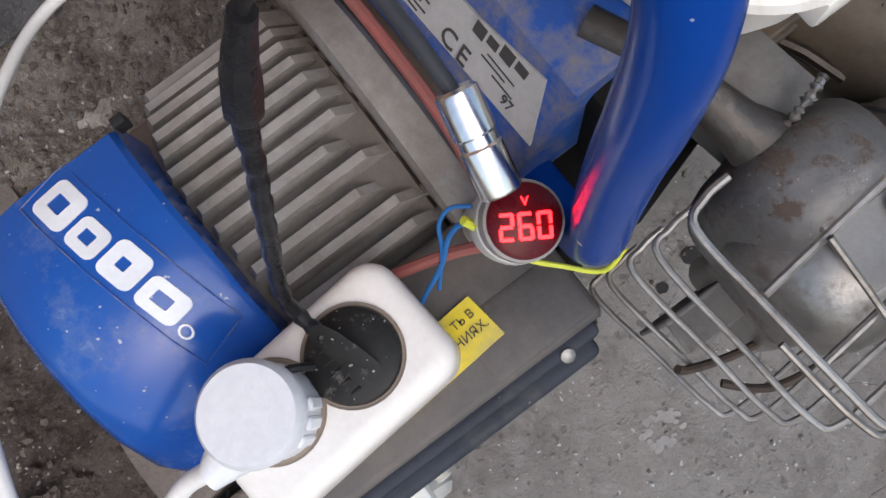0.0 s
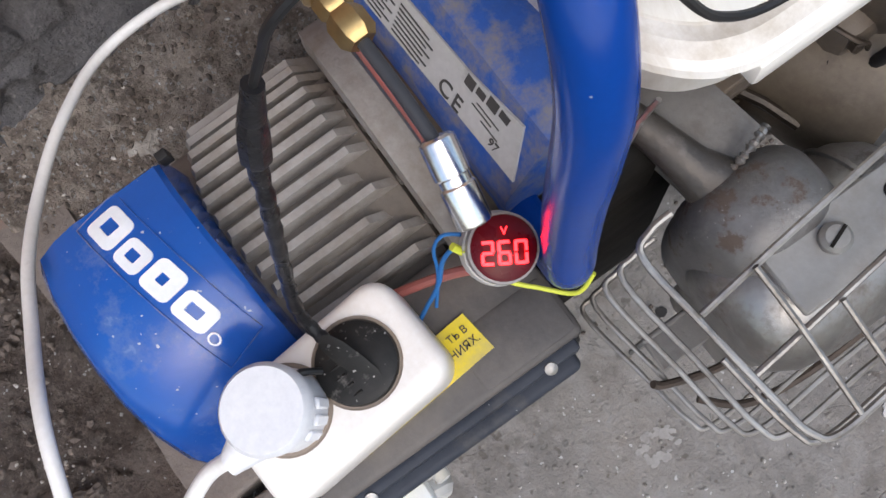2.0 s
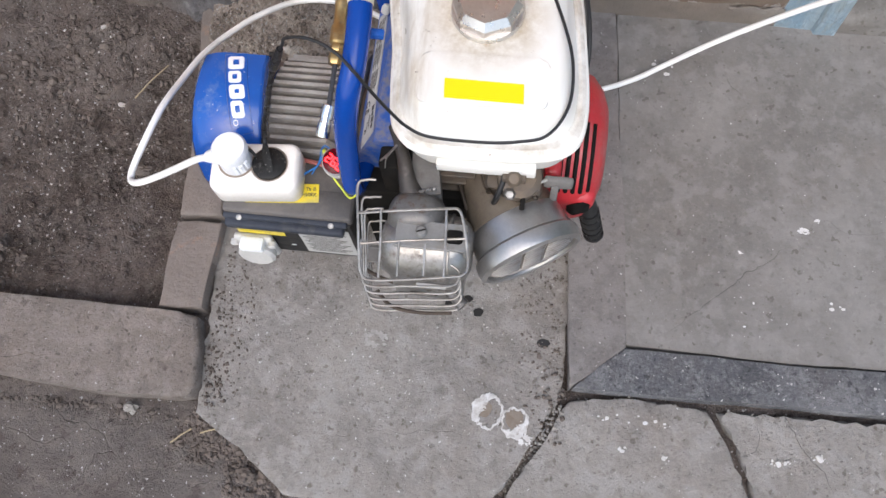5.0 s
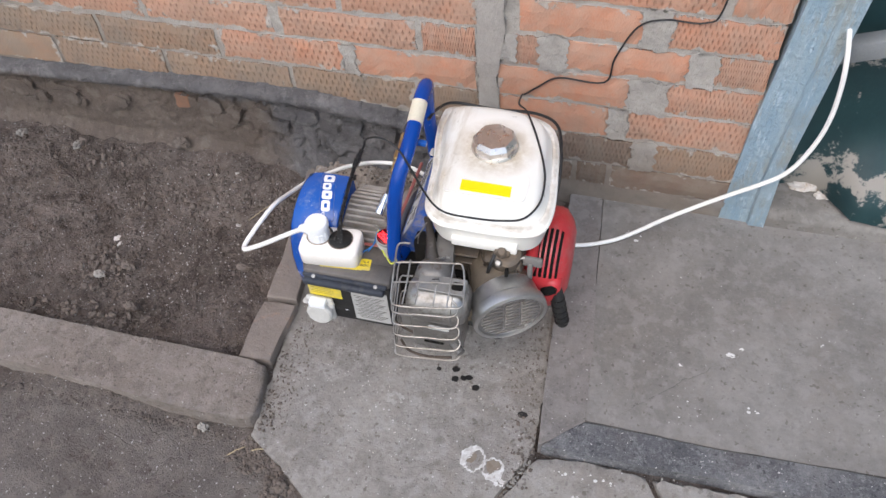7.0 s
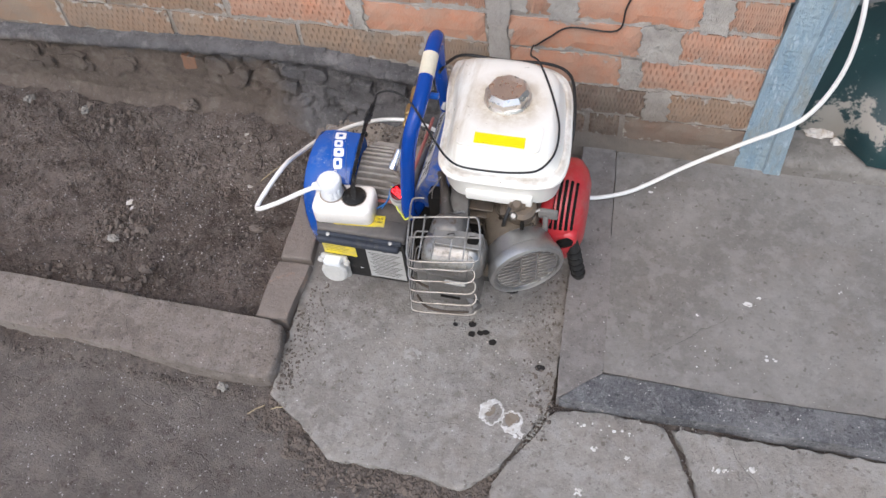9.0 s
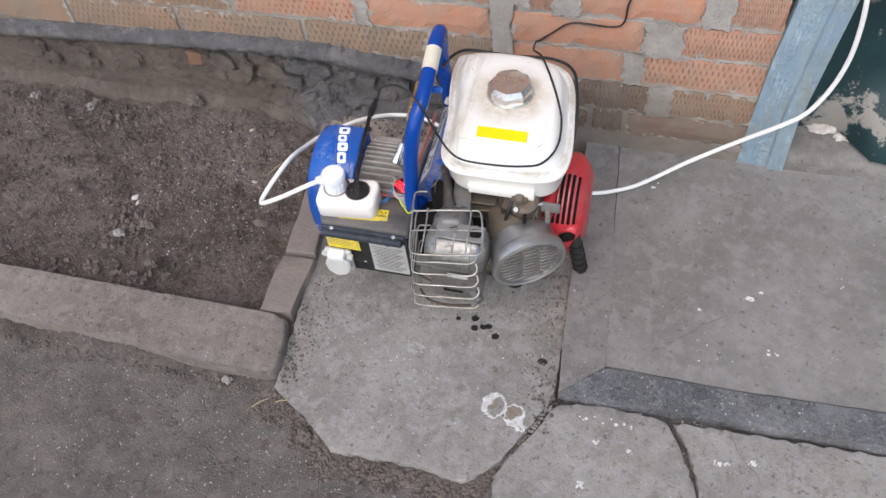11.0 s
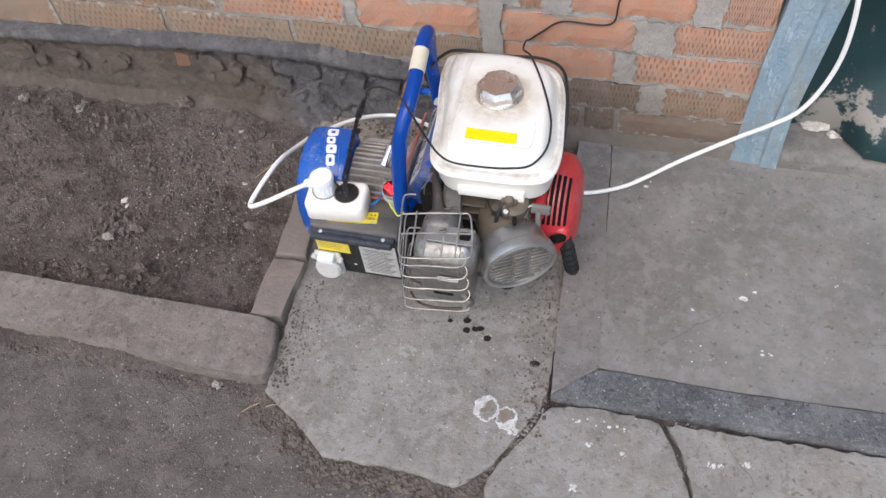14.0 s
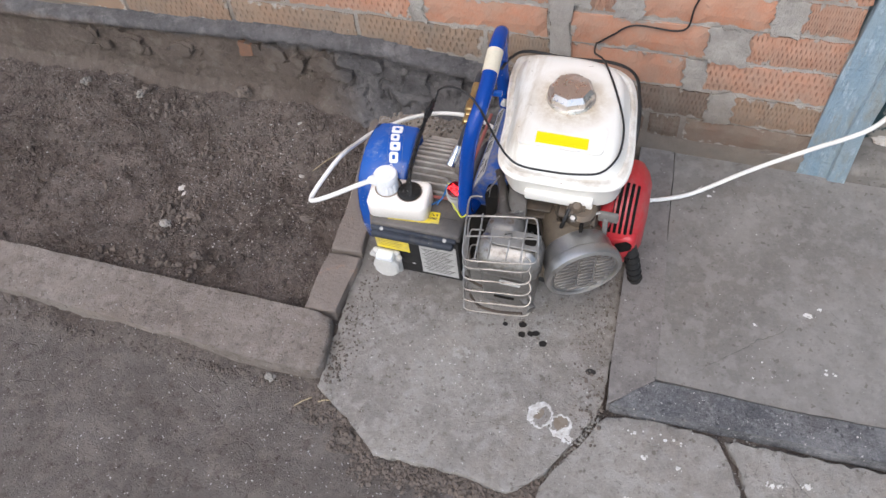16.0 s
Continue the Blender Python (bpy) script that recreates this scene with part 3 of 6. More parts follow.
def join(*bms):
    out = bms[0]
    for b in bms[1:]:
        me = bpy.data.meshes.new("tmp")
        b.to_mesh(me)
        b.free()
        out.from_mesh(me)
        bpy.data.meshes.remove(me)
    return out


def spline(points, steps=8, closed=False):
    """Points along a smooth curve through the given ones."""
    p = [Vector(q) for q in points]
    n, out = len(p), []
    for i in range(n if closed else n - 1):
        if closed:
            a, b, c, d = p[i - 1], p[i], p[(i + 1) % n], p[(i + 2) % n]
        else:
            a, b, c, d = p[max(i - 1, 0)], p[i], p[i + 1], p[min(i + 2, n - 1)]
        for k in range(steps):
            t = k / steps
            out.append(0.5 * (2 * b + (c - a) * t + (2 * a - 5 * b + 4 * c - d) * t * t + (3 * b - a - 3 * c + d) * t ** 3))
    return out if closed else out + [p[-1]]


def sweep(path, radius, sides=10, closed=False, caps=True):
    """A tube along a path; radius: one number or one for each point."""
    bm = bmesh.new()
    p = [Vector(q) for q in path]
    n = len(p)
    rs = radius if isinstance(radius, (list, tuple)) else [radius] * n
    rings, side = [], None
    for i in range(n):
        t = (p[(i + 1) % n] - p[i - 1]) if closed or 0 < i < n - 1 else (p[1] - p[0] if i == 0 else p[-1] - p[-2])
        t.normalize()
        if side is None:
            side = t.orthogonal().normalized()
        side = (side - t * side.dot(t)).normalized()
        up = t.cross(side)
        rings.append([bm.verts.new(p[i] + rs[i] * (math.cos(a) * side + math.sin(a) * up)) for a in [2 * math.pi * k / sides for k in range(sides)]])
    for i in range(n if closed else n - 1):
        a, b = rings[i], rings[(i + 1) % n]
        shift = 0
        if closed and i == n - 1:
            shift = min(range(sides), key=lambda s: sum((a[k].co - b[(k + s) % sides].co).length for k in range(sides)))
        for k in range(sides):
            bm.faces.new((a[k], a[(k + 1) % sides], b[(k + 1 + shift) % sides], b[(k + shift) % sides]))
    if caps and not closed:
        bm.faces.new(rings[0][::-1])
        bm.faces.new(rings[-1])
    return bm


def lathe(profile, origin, axis=(0, 0, 1), sides=32):
    """A turned form: rows of (radius, distance along the axis)."""
    bm = bmesh.new()
    turn = Vector(axis).normalized().to_track_quat("Z", "Y").to_matrix()
    rings = []
    for r, h in profile:
        if r <= 1e-6:
            rings.append([bm.verts.new(Vector(origin) + turn @ Vector((0, 0, h)))])
        else:
            rings.append([bm.verts.new(Vector(origin) + turn @ Vector((r * math.cos(2 * math.pi * k / sides), r * math.sin(2 * math.pi * k / sides), h))) for k in range(sides)])
    for a, b in zip(rings, rings[1:]):
        for k in range(sides):
            q = [a[k % len(a)], a[(k + 1) % len(a)], b[(k + 1) % len(b)], b[k % len(b)]]
            q = list(dict.fromkeys(q))
            if len(q) > 2:
                bm.faces.new(q)
    if len(rings[0]) > 1:
        bm.faces.new(rings[0][::-1])
    if len(rings[-1]) > 1:
        bm.faces.new(rings[-1])
    return bm


def loft(rings, cap=True):
    """Faces between rings of the same number of points."""
    bm = bmesh.new()
    rows = [[bm.verts.new(q) for q in ring] for ring in rings]
    n = len(rows[0])
    for a, b in zip(rows, rows[1:]):
        for k in range(n):
            bm.faces.new((a[k], a[(k + 1) % n], b[(k + 1) % n], b[k]))
    if cap:
        bm.faces.new(rows[0][::-1])
        bm.faces.new(rows[-1])
    return bm


def prism(outline, z0, z1, bevel=0.0, segments=2):
    """A plan outline drawn up from z0 to z1."""
    bm = bmesh.new()
    low = [bm.verts.new((x, y, z0)) for x, y in outline]
    top = [bm.verts.new((x, y, z1)) for x, y in outline]
    n = len(low)
    for k in range(n):
        bm.faces.new((low[k], low[(k + 1) % n], top[(k + 1) % n], top[k]))
    cap = bm.faces.new(top)
    bm.faces.new(low[::-1])
    if bevel:
        bmesh.ops.bevel(bm, geom=list(cap.edges), offset=bevel, segments=segments, profile=0.5, affect="EDGES", clamp_overlap=True)
    return bm


def uneven(bm, x0, x1, y0, y1, step, depth, seed):
    """Cuts the top of a slab into a grid and lets it sink in shallow hollows."""
    for axis, lo, hi in ((0, x0, x1), (1, y0, y1)):
        for k in range(int((hi - lo) / step) + 1):
            at, way = [0, 0, 0], [0, 0, 0]
            at[axis], way[axis] = lo + k * step, 1
            bmesh.ops.bisect_plane(bm, geom=bm.verts[:] + bm.edges[:] + bm.faces[:], dist=1e-5, plane_co=at, plane_no=way)
    high = max(v.co.z for v in bm.verts)
    for v in bm.verts:
        if v.co.z > high - 0.012:
            v.co.z -= depth * max(0.0, 0.35 + 0.8 * noise.noise(Vector((v.co.x * 11 + seed, v.co.y * 11, seed))) + 0.5 * noise.noise(Vector((v.co.x * 31, v.co.y * 31 + seed, seed))))
    return bm


def rough_outline(points, step=0.015, jitter=0.004, seed=1):
    """An outline broken into short, uneven edges."""
    rnd = random.Random(seed)
    out = []
    for i, a in enumerate(points):
        b = points[(i + 1) % len(points)]
        d = math.dist(a, b)
        n = max(1, int(d / step))
        for k in range(n):
            t = k / n
            j = jitter if k else jitter * 0.5
            out.append((a[0] + (b[0] - a[0]) * t + rnd.uniform(-j, j), a[1] + (b[1] - a[1]) * t + rnd.uniform(-j, j)))
    return out


def rounded_rect(x0, x1, y0, y1, r, n=5):
    out = []
    for cx, cy, a0 in ((x1 - r, y1 - r, 0), (x0 + r, y1 - r, 90), (x0 + r, y0 + r, 180), (x1 - r, y0 + r, 270)):
        for k in range(n + 1):
            a = radians(a0 + 90 * k / n)
            out.append((cx + r * math.cos(a), cy + r * math.sin(a)))
    return out


def text_mesh(body, size, place, turn, extrude=0.0003):
    """Raised lettering in the built-in font, as a bmesh."""
    cu = bpy.data.curves.new("letters", "FONT")
    cu.body, cu.size, cu.extrude, cu.align_x, cu.align_y, cu.resolution_u = body, size, extrude, "CENTER", "CENTER", 3
    ob = bpy.data.objects.new("letters", cu)
    scene.collection.objects.link(ob)
    me = bpy.data.meshes.new_from_object(ob.evaluated_get(bpy.context.evaluated_depsgraph_get()))
    bm = bmesh.new()
    bm.from_mesh(me)
    bpy.data.objects.remove(ob)
    bpy.data.curves.remove(cu)
    bpy.data.meshes.remove(me)
    bmesh.ops.transform(bm, matrix=Matrix.Translation(place) @ turn.to_4x4(), verts=bm.verts)
    return bm


def frame_of(origin, right, up):
    """A matrix that lays x along right and y along up, at origin."""
    r = Vector(right).normalized()
    n = r.cross(Vector(up)).normalized()
    u = n.cross(r)
    m = Matrix((r, u, n)).transposed().to_4x4()
    m.translation = origin
    return m


def flat_bars(m, rows, thick=0.0003):
    """Thin raised bars (x0, x1, y0, y1) on a face given by its matrix."""
    out = []
    for x0, x1, y0, y1 in rows:
        b = box((x0, y0, 0), (x1, y1, thick))
        bmesh.ops.transform(b, matrix=m, verts=b.verts)
        out.append(b)
    return join(*out)


# ---- ground ----
def bumps(x, y, scale, seed=0.0):
    return noise.noise(Vector((x * scale + seed, y * scale - seed, seed * 1.7)))


def earth_height(x, y):
    """The trodden yard: lower in front of the kerb, banked up against the wall."""
    z = -0.012
    if y > -0.55:
        z = -0.006 + 0.022 * max(0.0, min(1.0, (y + 0.25) / 0.25)) ** 1.2
    trodden = max(0.0, min(1.0, (-0.63 - y) / 0.04))
    z += (1 - 0.5 * trodden) * (0.015 * bumps(x, y, 5, 3) + 0.013 * bumps(x, y, 17, 7)) + (1 - 0.75 * trodden) * (0.004 * bumps(x, y, 45, 11) + 0.003 * abs(bumps(x, y, 90, 5)))
    crumbs = max(0.0, min(1.0, 0.3 + 2.0 * bumps(x, y, 7, 13))) * (1 - 0.7 * trodden)
    z += 0.011 * crumbs * max(0.0, 0.5 - noise.voronoi(Vector((x * 48, y * 48, 0.3)))[0][0]) + 0.003 * crumbs * max(0.0, 0.45 - noise.voronoi(Vector((x * 105, y * 105, 2.3)))[0][0])
    d = noise.voronoi(Vector((x * 13 + 0.4 * bumps(x, y, 22, 1), y * 13 + 0.4 * bumps(x, y, 22, 2), 1.1)))[0]
    z -= 0.008 * max(0.0, 1 - (d[1] - d[0]) / 0.09) * (1 - crumbs) * (1 - 0.85 * trodden)
    if -0.62 < x < -0.2 and -0.5 < y < -0.1:
        z -= 0.016 * math.sin(math.pi * (x + 0.62) / 0.42) * math.sin(math.pi * (y + 0.5) / 0.4)
    if y < -0.59 and x < 0.0:
        z += (0.015 + 0.013 * bumps(x, y, 7, 21)) * max(0.0, 1 - (-0.61 - y) / (0.04 + 0.02 * bumps(x, y, 11, 23)))
    if x > -0.1 and y > -0.66:
        z = min(z, -0.011)
    if x > 0.4:
        z = min(z, -0.0045)
    return z


def axis_steps(lo, hi, step):
    dense = [lo + step * k for k in range(int((hi - lo) / step) + 1)]
    return [lo - d for d in (600, 120, 30, 8, 3, 1.2, 0.5, 0.2, 0.08)] + dense + [dense[-1] + d for d in (0.08, 0.2, 0.5, 1.2, 3, 8, 30, 120, 600)]


def build_ground():
    bm = bmesh.new()
    xs, ys = axis_steps(-1.3, 0.6, 0.0058), axis_steps(-0.86, 0.03, 0.0058)
    rows = [[bm.verts.new((x, y, earth_height(x, y) if abs(x) < 3 and -3 < y < 0.3 else -0.04)) for x in xs] for y in ys]
    for a, b in zip(rows, rows[1:]):
        for k in range(len(xs) - 1):
            bm.faces.new((a[k], a[k + 1], b[k + 1], b[k]))
    return solid("ground", bm, DIRT, (0, 0, 0), "grey-brown trodden earth of a yard", "ground", kind="structure", keep=80)


build_ground()


def bank_height(x, y):
    edge = min(1.0, max(0.0, (y + 0.285 + 0.03 * bumps(x, y, 9, 4)) / 0.09)) * min(1.0, max(0.0, (0.345 - x + 0.03 * bumps(x, y, 11, 6)) / 0.07))
    z = -0.012 + edge * (0.026 + 0.036 * max(0.0, y + 0.15) / 0.15 + 0.008 * bumps(x, y, 12, 2) + 0.005 * bumps(x, y, 35, 5))
    return z + edge * (0.013 * max(0.0, 0.5 - noise.voronoi(Vector((x * 55, y * 55, 4.3)))[0][0]) + 0.01 * max(0.0, 0.45 - noise.voronoi(Vector((x * 120, y * 120, 2.3)))[0][0]))


def build_bank():
    """Dusty earth and mortar crumbs heaped over the back of the slab, up to the wall."""
    bm = bmesh.new()
    n, m = 84, 60
    rows = []
    for j in range(m + 1):
        row = []
        for i in range(n + 1):
            x, y = -0.095 + 0.46 * i / n, -0.31 + 0.31 * j / m
            row.append(bm.verts.new((x, y, bank_height(x, y))))
        rows.append(row)
    for a, b in zip(rows, rows[1:]):
        for k in range(n):
            bm.faces.new((a[k], a[k + 1], b[k + 1], b[k]))
    return solid("earth_bank", bm, RUBBLE, (0.12, -0.15, 0.0), "dusty earth with mortar crumbs heaped against a wall", "earth", kind="structure", keep=80)


build_bank()

SLAB_EDGE = [(-0.085, -0.02), (-0.055, -0.2), (-0.034, -0.3), (-0.024, -0.4), (-0.014, -0.5), (-0.007, -0.637), (0.021, -0.655), (0.079, -0.688), (0.128, -0.728), (0.185, -0.724), (0.242, -0.724),
             (0.299, -0.727), (0.352, -0.734), (0.378, -0.709), (0.401, -0.688), (0.435, -0.627), (0.466, -0.562), (0.468, -0.3), (0.44, -0.02)]
solid("concrete_slab", uneven(prism(rough_outline(SLAB_EDGE, 0.014, 0.003, 2), -0.05, 0.0, 0.004), -0.08, 0.46, -0.72, -0.1, 0.022, 0.0022, 3.1), CONCRETE, (0.22, -0.4, -0.05),
      "worn grey concrete slab with a broken edge", "paving slab", kind="structure", keep=60)
FRONT_SLAB = [(0.398, -0.712), (0.409, -0.694), (0.4425, -0.634), (0.476, -0.569), (0.54, -0.561), (0.65, -0.562), (0.672, -0.6), (0.706, -0.68), (0.748, -0.9), (0.6, -1.0), (0.44, -0.95), (0.41, -0.8)]
solid("concrete_slab", uneven(prism(rough_outline(FRONT_SLAB, 0.014, 0.003, 3), -0.05, -0.001, 0.004), 0.41, 0.74, -0.98, -0.57, 0.022, 0.003, 5.2), CONCRETE, (0.55, -0.75, -0.05),
      "small cracked concrete slab beside a border strip", "paving slab", kind="structure", keep=60)
RIGHT_SLAB = [(0.664, -0.563), (1.0, -0.554), (2.2, -0.552), (2.2, -1.4), (0.8, -1.4), (0.757, -0.9), (0.714, -0.68), (0.688, -0.6)]
solid("concrete_slab", prism(rough_outline(RIGHT_SLAB, 0.014, 0.003, 4), -0.05, -0.003, 0.004), CONCRETE, (1.2, -0.9, -0.05),
      "weathered concrete slab with pale specks", "paving slab", kind="structure", keep=60)

# raised pad in front of the doorway, edged with cement strips
PAD_IN = [(0.54, -0.493), (0.75, -0.495), (0.98, -0.486), (2.2, -0.478), (2.2, 0.012), (0.505, 0.012), (0.52, -0.2)]
solid("concrete_pad", prism(rough_outline(PAD_IN, 0.03, 0.0008, 5), -0.05, 0.0145, 0.0015), PAD, (1.2, -0.25, -0.05), "smooth grey concrete doorstep pad", "pad", kind="structure", keep=60)
STRIP_SIDE = [(0.474, -0.5565), (0.543, -0.5), (0.533, -0.329), (0.519, -0.2), (0.504, 0.01), (0.437, 0.01), (0.452, -0.2), (0.463, -0.403)]
solid("border_strip", prism(rough_outline(STRIP_SIDE, 0.03, 0.0008, 6), -0.05, 0.017, 0.0022), STRIP, (0.49, -0.25, -0.05), "grey cement border strip along a pad", "border", kind="structure", keep=60)
STRIP_FRONT = [(0.479, -0.555), (0.624, -0.554), (0.755, -0.549), (0.977, -0.547), (2.2, -0.54), (2.2, -0.482), (0.98, -0.49), (0.75, -0.499), (0.541, -0.497)]
solid("border_strip", prism(rough_outline(STRIP_FRONT, 0.03, 0.0008, 7), -0.05, 0.018, 0.003), TARRED, (1.2, -0.51, -0.05), "tar-stained cement border strip along a pad", "border", kind="structure", keep=60)

# kerbs round the earth bed
def kerb(name, outline, top, seed, label, material=KERB):
    bm = uneven(prism(rough_outline(outline, 0.03, 0.0012, seed), -0.06, top, 0.0075 if material is KERB else 0.0045, 3), -1.2, -0.02, -0.62, -0.04, 0.026, 0.004, seed + 0.7)
    mid = Vector((sum(p[0] for p in outline) / len(outline), sum(p[1] for p in outline) / len(outline), -0.06))
    return solid(name, bm, material, mid, label, "kerb", kind="structure", keep=60)


kerb("kerb", [(-3.0, -0.506), (-0.614, -0.512), (-0.25, -0.5125), (-0.045, -0.513), (-0.023, -0.516), (-0.012, -0.55), (-0.004, -0.606), (-0.011, -0.621), (-0.03, -0.625), (-0.142, -0.629), (-0.314, -0.619), (-0.432, -0.615), (-0.554, -0.611), (-3.0, -0.6)], 0.026, 11, "long grey concrete kerb stone sunk in earth")
kerb("kerb", [(-0.08, -0.507), (-0.02, -0.503), (-0.019, -0.44), (-0.016, -0.38), (-0.079, -0.384)], 0.022, 12, "short dusty kerb brick", KERB_BRICK)
kerb("kerb", [(-0.077, -0.376), (-0.019, -0.371), (-0.028, -0.288), (-0.044, -0.15), (-0.054, -0.03), (-0.118, -0.034), (-0.098, -0.15), (-0.081, -0.288)], 0.026, 13, "dusty kerb bricks with orange patches", KERB_BRICK)


def pebbles(name, count, spots, size, material, label, seed):
    """Many small angular stones over given stretches, in one mesh."""
    rnd = random.Random(seed)
    ico = bmesh.new()
    bmesh.ops.create_icosphere(ico, subdivisions=1, radius=1)
    ico.verts.index_update()
    shape, tris = [v.co.copy() for v in ico.verts], [[v.index for v in f.verts] for f in ico.faces]
    ico.free()
    verts, faces = [], []
    for _ in range(count):
        x0, x1, y0, y1 = rnd.choice(spots)
        x, y = rnd.uniform(x0, x1), rnd.uniform(y0, y1)
        if -0.13 < x < -0.012 and -0.53 < y < -0.2 or -0.64 < y < -0.515 and x < -0.012:
            continue
        on_slab = -0.012 < x < 0.47 and y > -0.63 or x > 0.52
        z = 0.0 if on_slab else earth_height(x, y)
        if x > 0.52 and y > -0.48:
            z = 0.013
        if -0.09 < x < 0.33 and y > -0.26:
            z = bank_height(x, y)
        s = size * rnd.uniform(0.35, 1.0) ** 2
        m = Matrix.LocRotScale((x, y, z + s * 0.2), Euler([rnd.uniform(0, 6) for _ in range(3)]), (s * rnd.uniform(0.7, 1.4), s, s * rnd.uniform(0.5, 0.9)))
        k = len(verts)
        verts += [m @ (v * rnd.uniform(0.75, 1.2)) for v in shape]
        faces += [[k + q for q in t] for t in tris]
    me = bpy.data.meshes.new(name)
    me.from_pydata(verts, [], faces)
    me.materials.append(material)
    return tagged(new(name, me), label, "grit", kind="stuff")


BED, BANK = (-1.1, -0.08, -0.5, -0.03), (-0.08, 0.3, -0.25, -0.015)
pebbles("clods", 1700, [BED, BED, (-1.2, -0.1, -0.65, -0.63), (-0.9, -0.1, -0.4, -0.05), (-0.5, -0.1, -0.3, -0.05)], 0.0058, CLOD, "small dry earth clods on the bed", 21)
BROKEN = [(a[0] + (b[0] - a[0]) * q / 3, a[1] + (b[1] - a[1]) * q / 3) for a, b in zip(SLAB_EDGE[5:14], SLAB_EDGE[6:15]) for q in range(3)]
pebbles("clods", 2600, [(x - 0.014, x + 0.01, y - 0.03, y + 0.003) for x, y in BROKEN] + [(x - 0.03, x + 0.01, y - 0.05, y - 0.02) for x, y in BROKEN[::3]] + [(-0.3, 0.0, -0.652, -0.632)], 0.0062, CLOD, "crumbled earth along a broken slab edge", 22)
pebbles("clods", 800, [BANK], 0.0042, CLOD, "dark earth crumbs on a dusty bank", 28)
pebbles("clods", 420, [(-0.5, -0.38, -0.42, -0.3), (-0.46, -0.2, -0.2, -0.08), (-0.7, -0.45, -0.12, -0.05), (-0.56, -0.3, -0.5, -0.44)], 0.009, CLOD, "dark crumbling clods broken out of the bed", 26)
JOINT = [(a[0] + (b[0] - a[0]) * q / 4, a[1] + (b[1] - a[1]) * q / 4) for a, b in zip(SLAB_EDGE[13:16], SLAB_EDGE[14:17]) for q in range(4)]
pebbles("grit", 420, [(x - 0.002, x + 0.012, y - 0.012, y + 0.002) for x, y in JOINT] + [(0.48, 0.75, -0.568, -0.556)], 0.0028, GRIT, "pale grit packed in slab joints", 33)
pebbles("crumbs", 800, [(-0.005, 0.05, -0.62, -0.42), (-0.005, 0.025, -0.62, -0.3), (0.03, 0.45, -0.44, -0.3), (0.4, 0.46, -0.6, -0.3)], 0.0024, CLOD, "earth dust and crumbs trodden over a slab", 31)
pebbles("crumbs", 300, [(-0.012, 0.03, -0.66, -0.44), (0.0, 0.03, -0.66, -0.55), (0.42, 0.47, -0.6, -0.3), (0.44, 0.47, -0.66, -0.5)], 0.0036, CLOD, "earth crumbs spilled along slab joints", 27)
pebbles("chips", 260, [(-0.45, -0.14, -0.3, -0.08), (-0.35, -0.15, -0.42, -0.15)], 0.0026, WHITE_LIME, "white and straw-pale bits strewn on the bed", 32)
pebbles("chips", 420, [BANK], 0.0024, WHITE_LIME, "white lime chips glinting on a dusty bank", 29)
pebbles("clods", 900, [BED, BED, (-0.5, -0.1, -0.45, -0.1), (-0.9, -0.5, -0.3, -0.06)], 0.0085, DIRT, "loose lumps of trodden earth", 30)
pebbles("crumbs", 1900, [BANK], 0.0052, RUBBLE, "dusty mortar and earth crumbs on a bank", 24)
pebbles("grit", 1500, [BED, BED, (-1.2, 0.4, -0.9, -0.63), (-0.9, -0.1, -0.45, -0.06), (0.5, 1.0, -0.75, -0.56), (0.52, 1.1, -0.45, -0.1), (0.0, 0.45, -0.7, -0.45)], 0.002, GRIT, "pale grit strewn over the yard", 23)
pebbles("chips", 800, [BANK, BED, (-0.6, -0.1, -0.4, -0.08), (-0.6, -0.2, -0.45, -0.2), (0.0, 0.45, -0.7, -0.45)], 0.002, WHITE_LIME, "tiny white chips scattered over earth", 25)


def ring(cx, cy, rx, ry, n=9):
    return [(cx + rx * math.cos(2 * math.pi * k / n), cy + ry * math.sin(2 * math.pi * k / n)) for k in range(n)]


def lump(name, place, size, material, label, seed, category="stone"):
    bm = bmesh.new()
    bmesh.ops.create_icosphere(bm, subdivisions=3, radius=1)
    for v in bm.verts:
        n = v.co.normalized()
        v.co = Vector([n[i] * size[i] for i in range(3)]) * (1 + 0.45 * noise.noise(n * 1.7 + Vector((seed, 0, 0))) + 0.3 * noise.noise(n * 4 + Vector((0, seed, 0))) + 0.12 * noise.noise(n * 11 + Vector((0, 0, seed))))
    bmesh.ops.translate(bm, verts=bm.verts, vec=place)
    return solid(name, bm, material, place, label, category, smooth=False)


lump("stone", (-0.812, -0.065, 0.012), (0.013, 0.013, 0.014), GRIT, "pale stone lying on the earth bed", 1)
lump("stone", (-0.667, -0.07, 0.01), (0.008, 0.011, 0.01), GRIT, "small pale stone on the earth bed", 2)
lump("stone", (0.075, -0.71, -0.008), (0.014, 0.01, 0.01), CLOD, "earthy stone beside a broken slab edge", 3)
lump("stone", (-0.34, -0.44, 0.0), (0.012, 0.008, 0.01), CLOD, "dark stone at the foot of a kerb", 4)
lump("stone", (-0.094, -0.642, -0.004), (0.009, 0.007, 0.006), GRIT, "grey pebble in front of a kerb", 5)
lump("stone", (-0.42, -0.03, 0.03), (0.02, 0.012, 0.012), CLOD, "flat clod at the foot of the wall", 6)
lump("stone", (-0.39, -0.352, 0.002), (0.014, 0.01, 0.008), CLOD, "crumbling clod in the earth bed", 7)
lump("stone", (-0.44, -0.382, 0.0), (0.013, 0.008, 0.006), GRIT, "flat grey stone in the earth bed", 8)
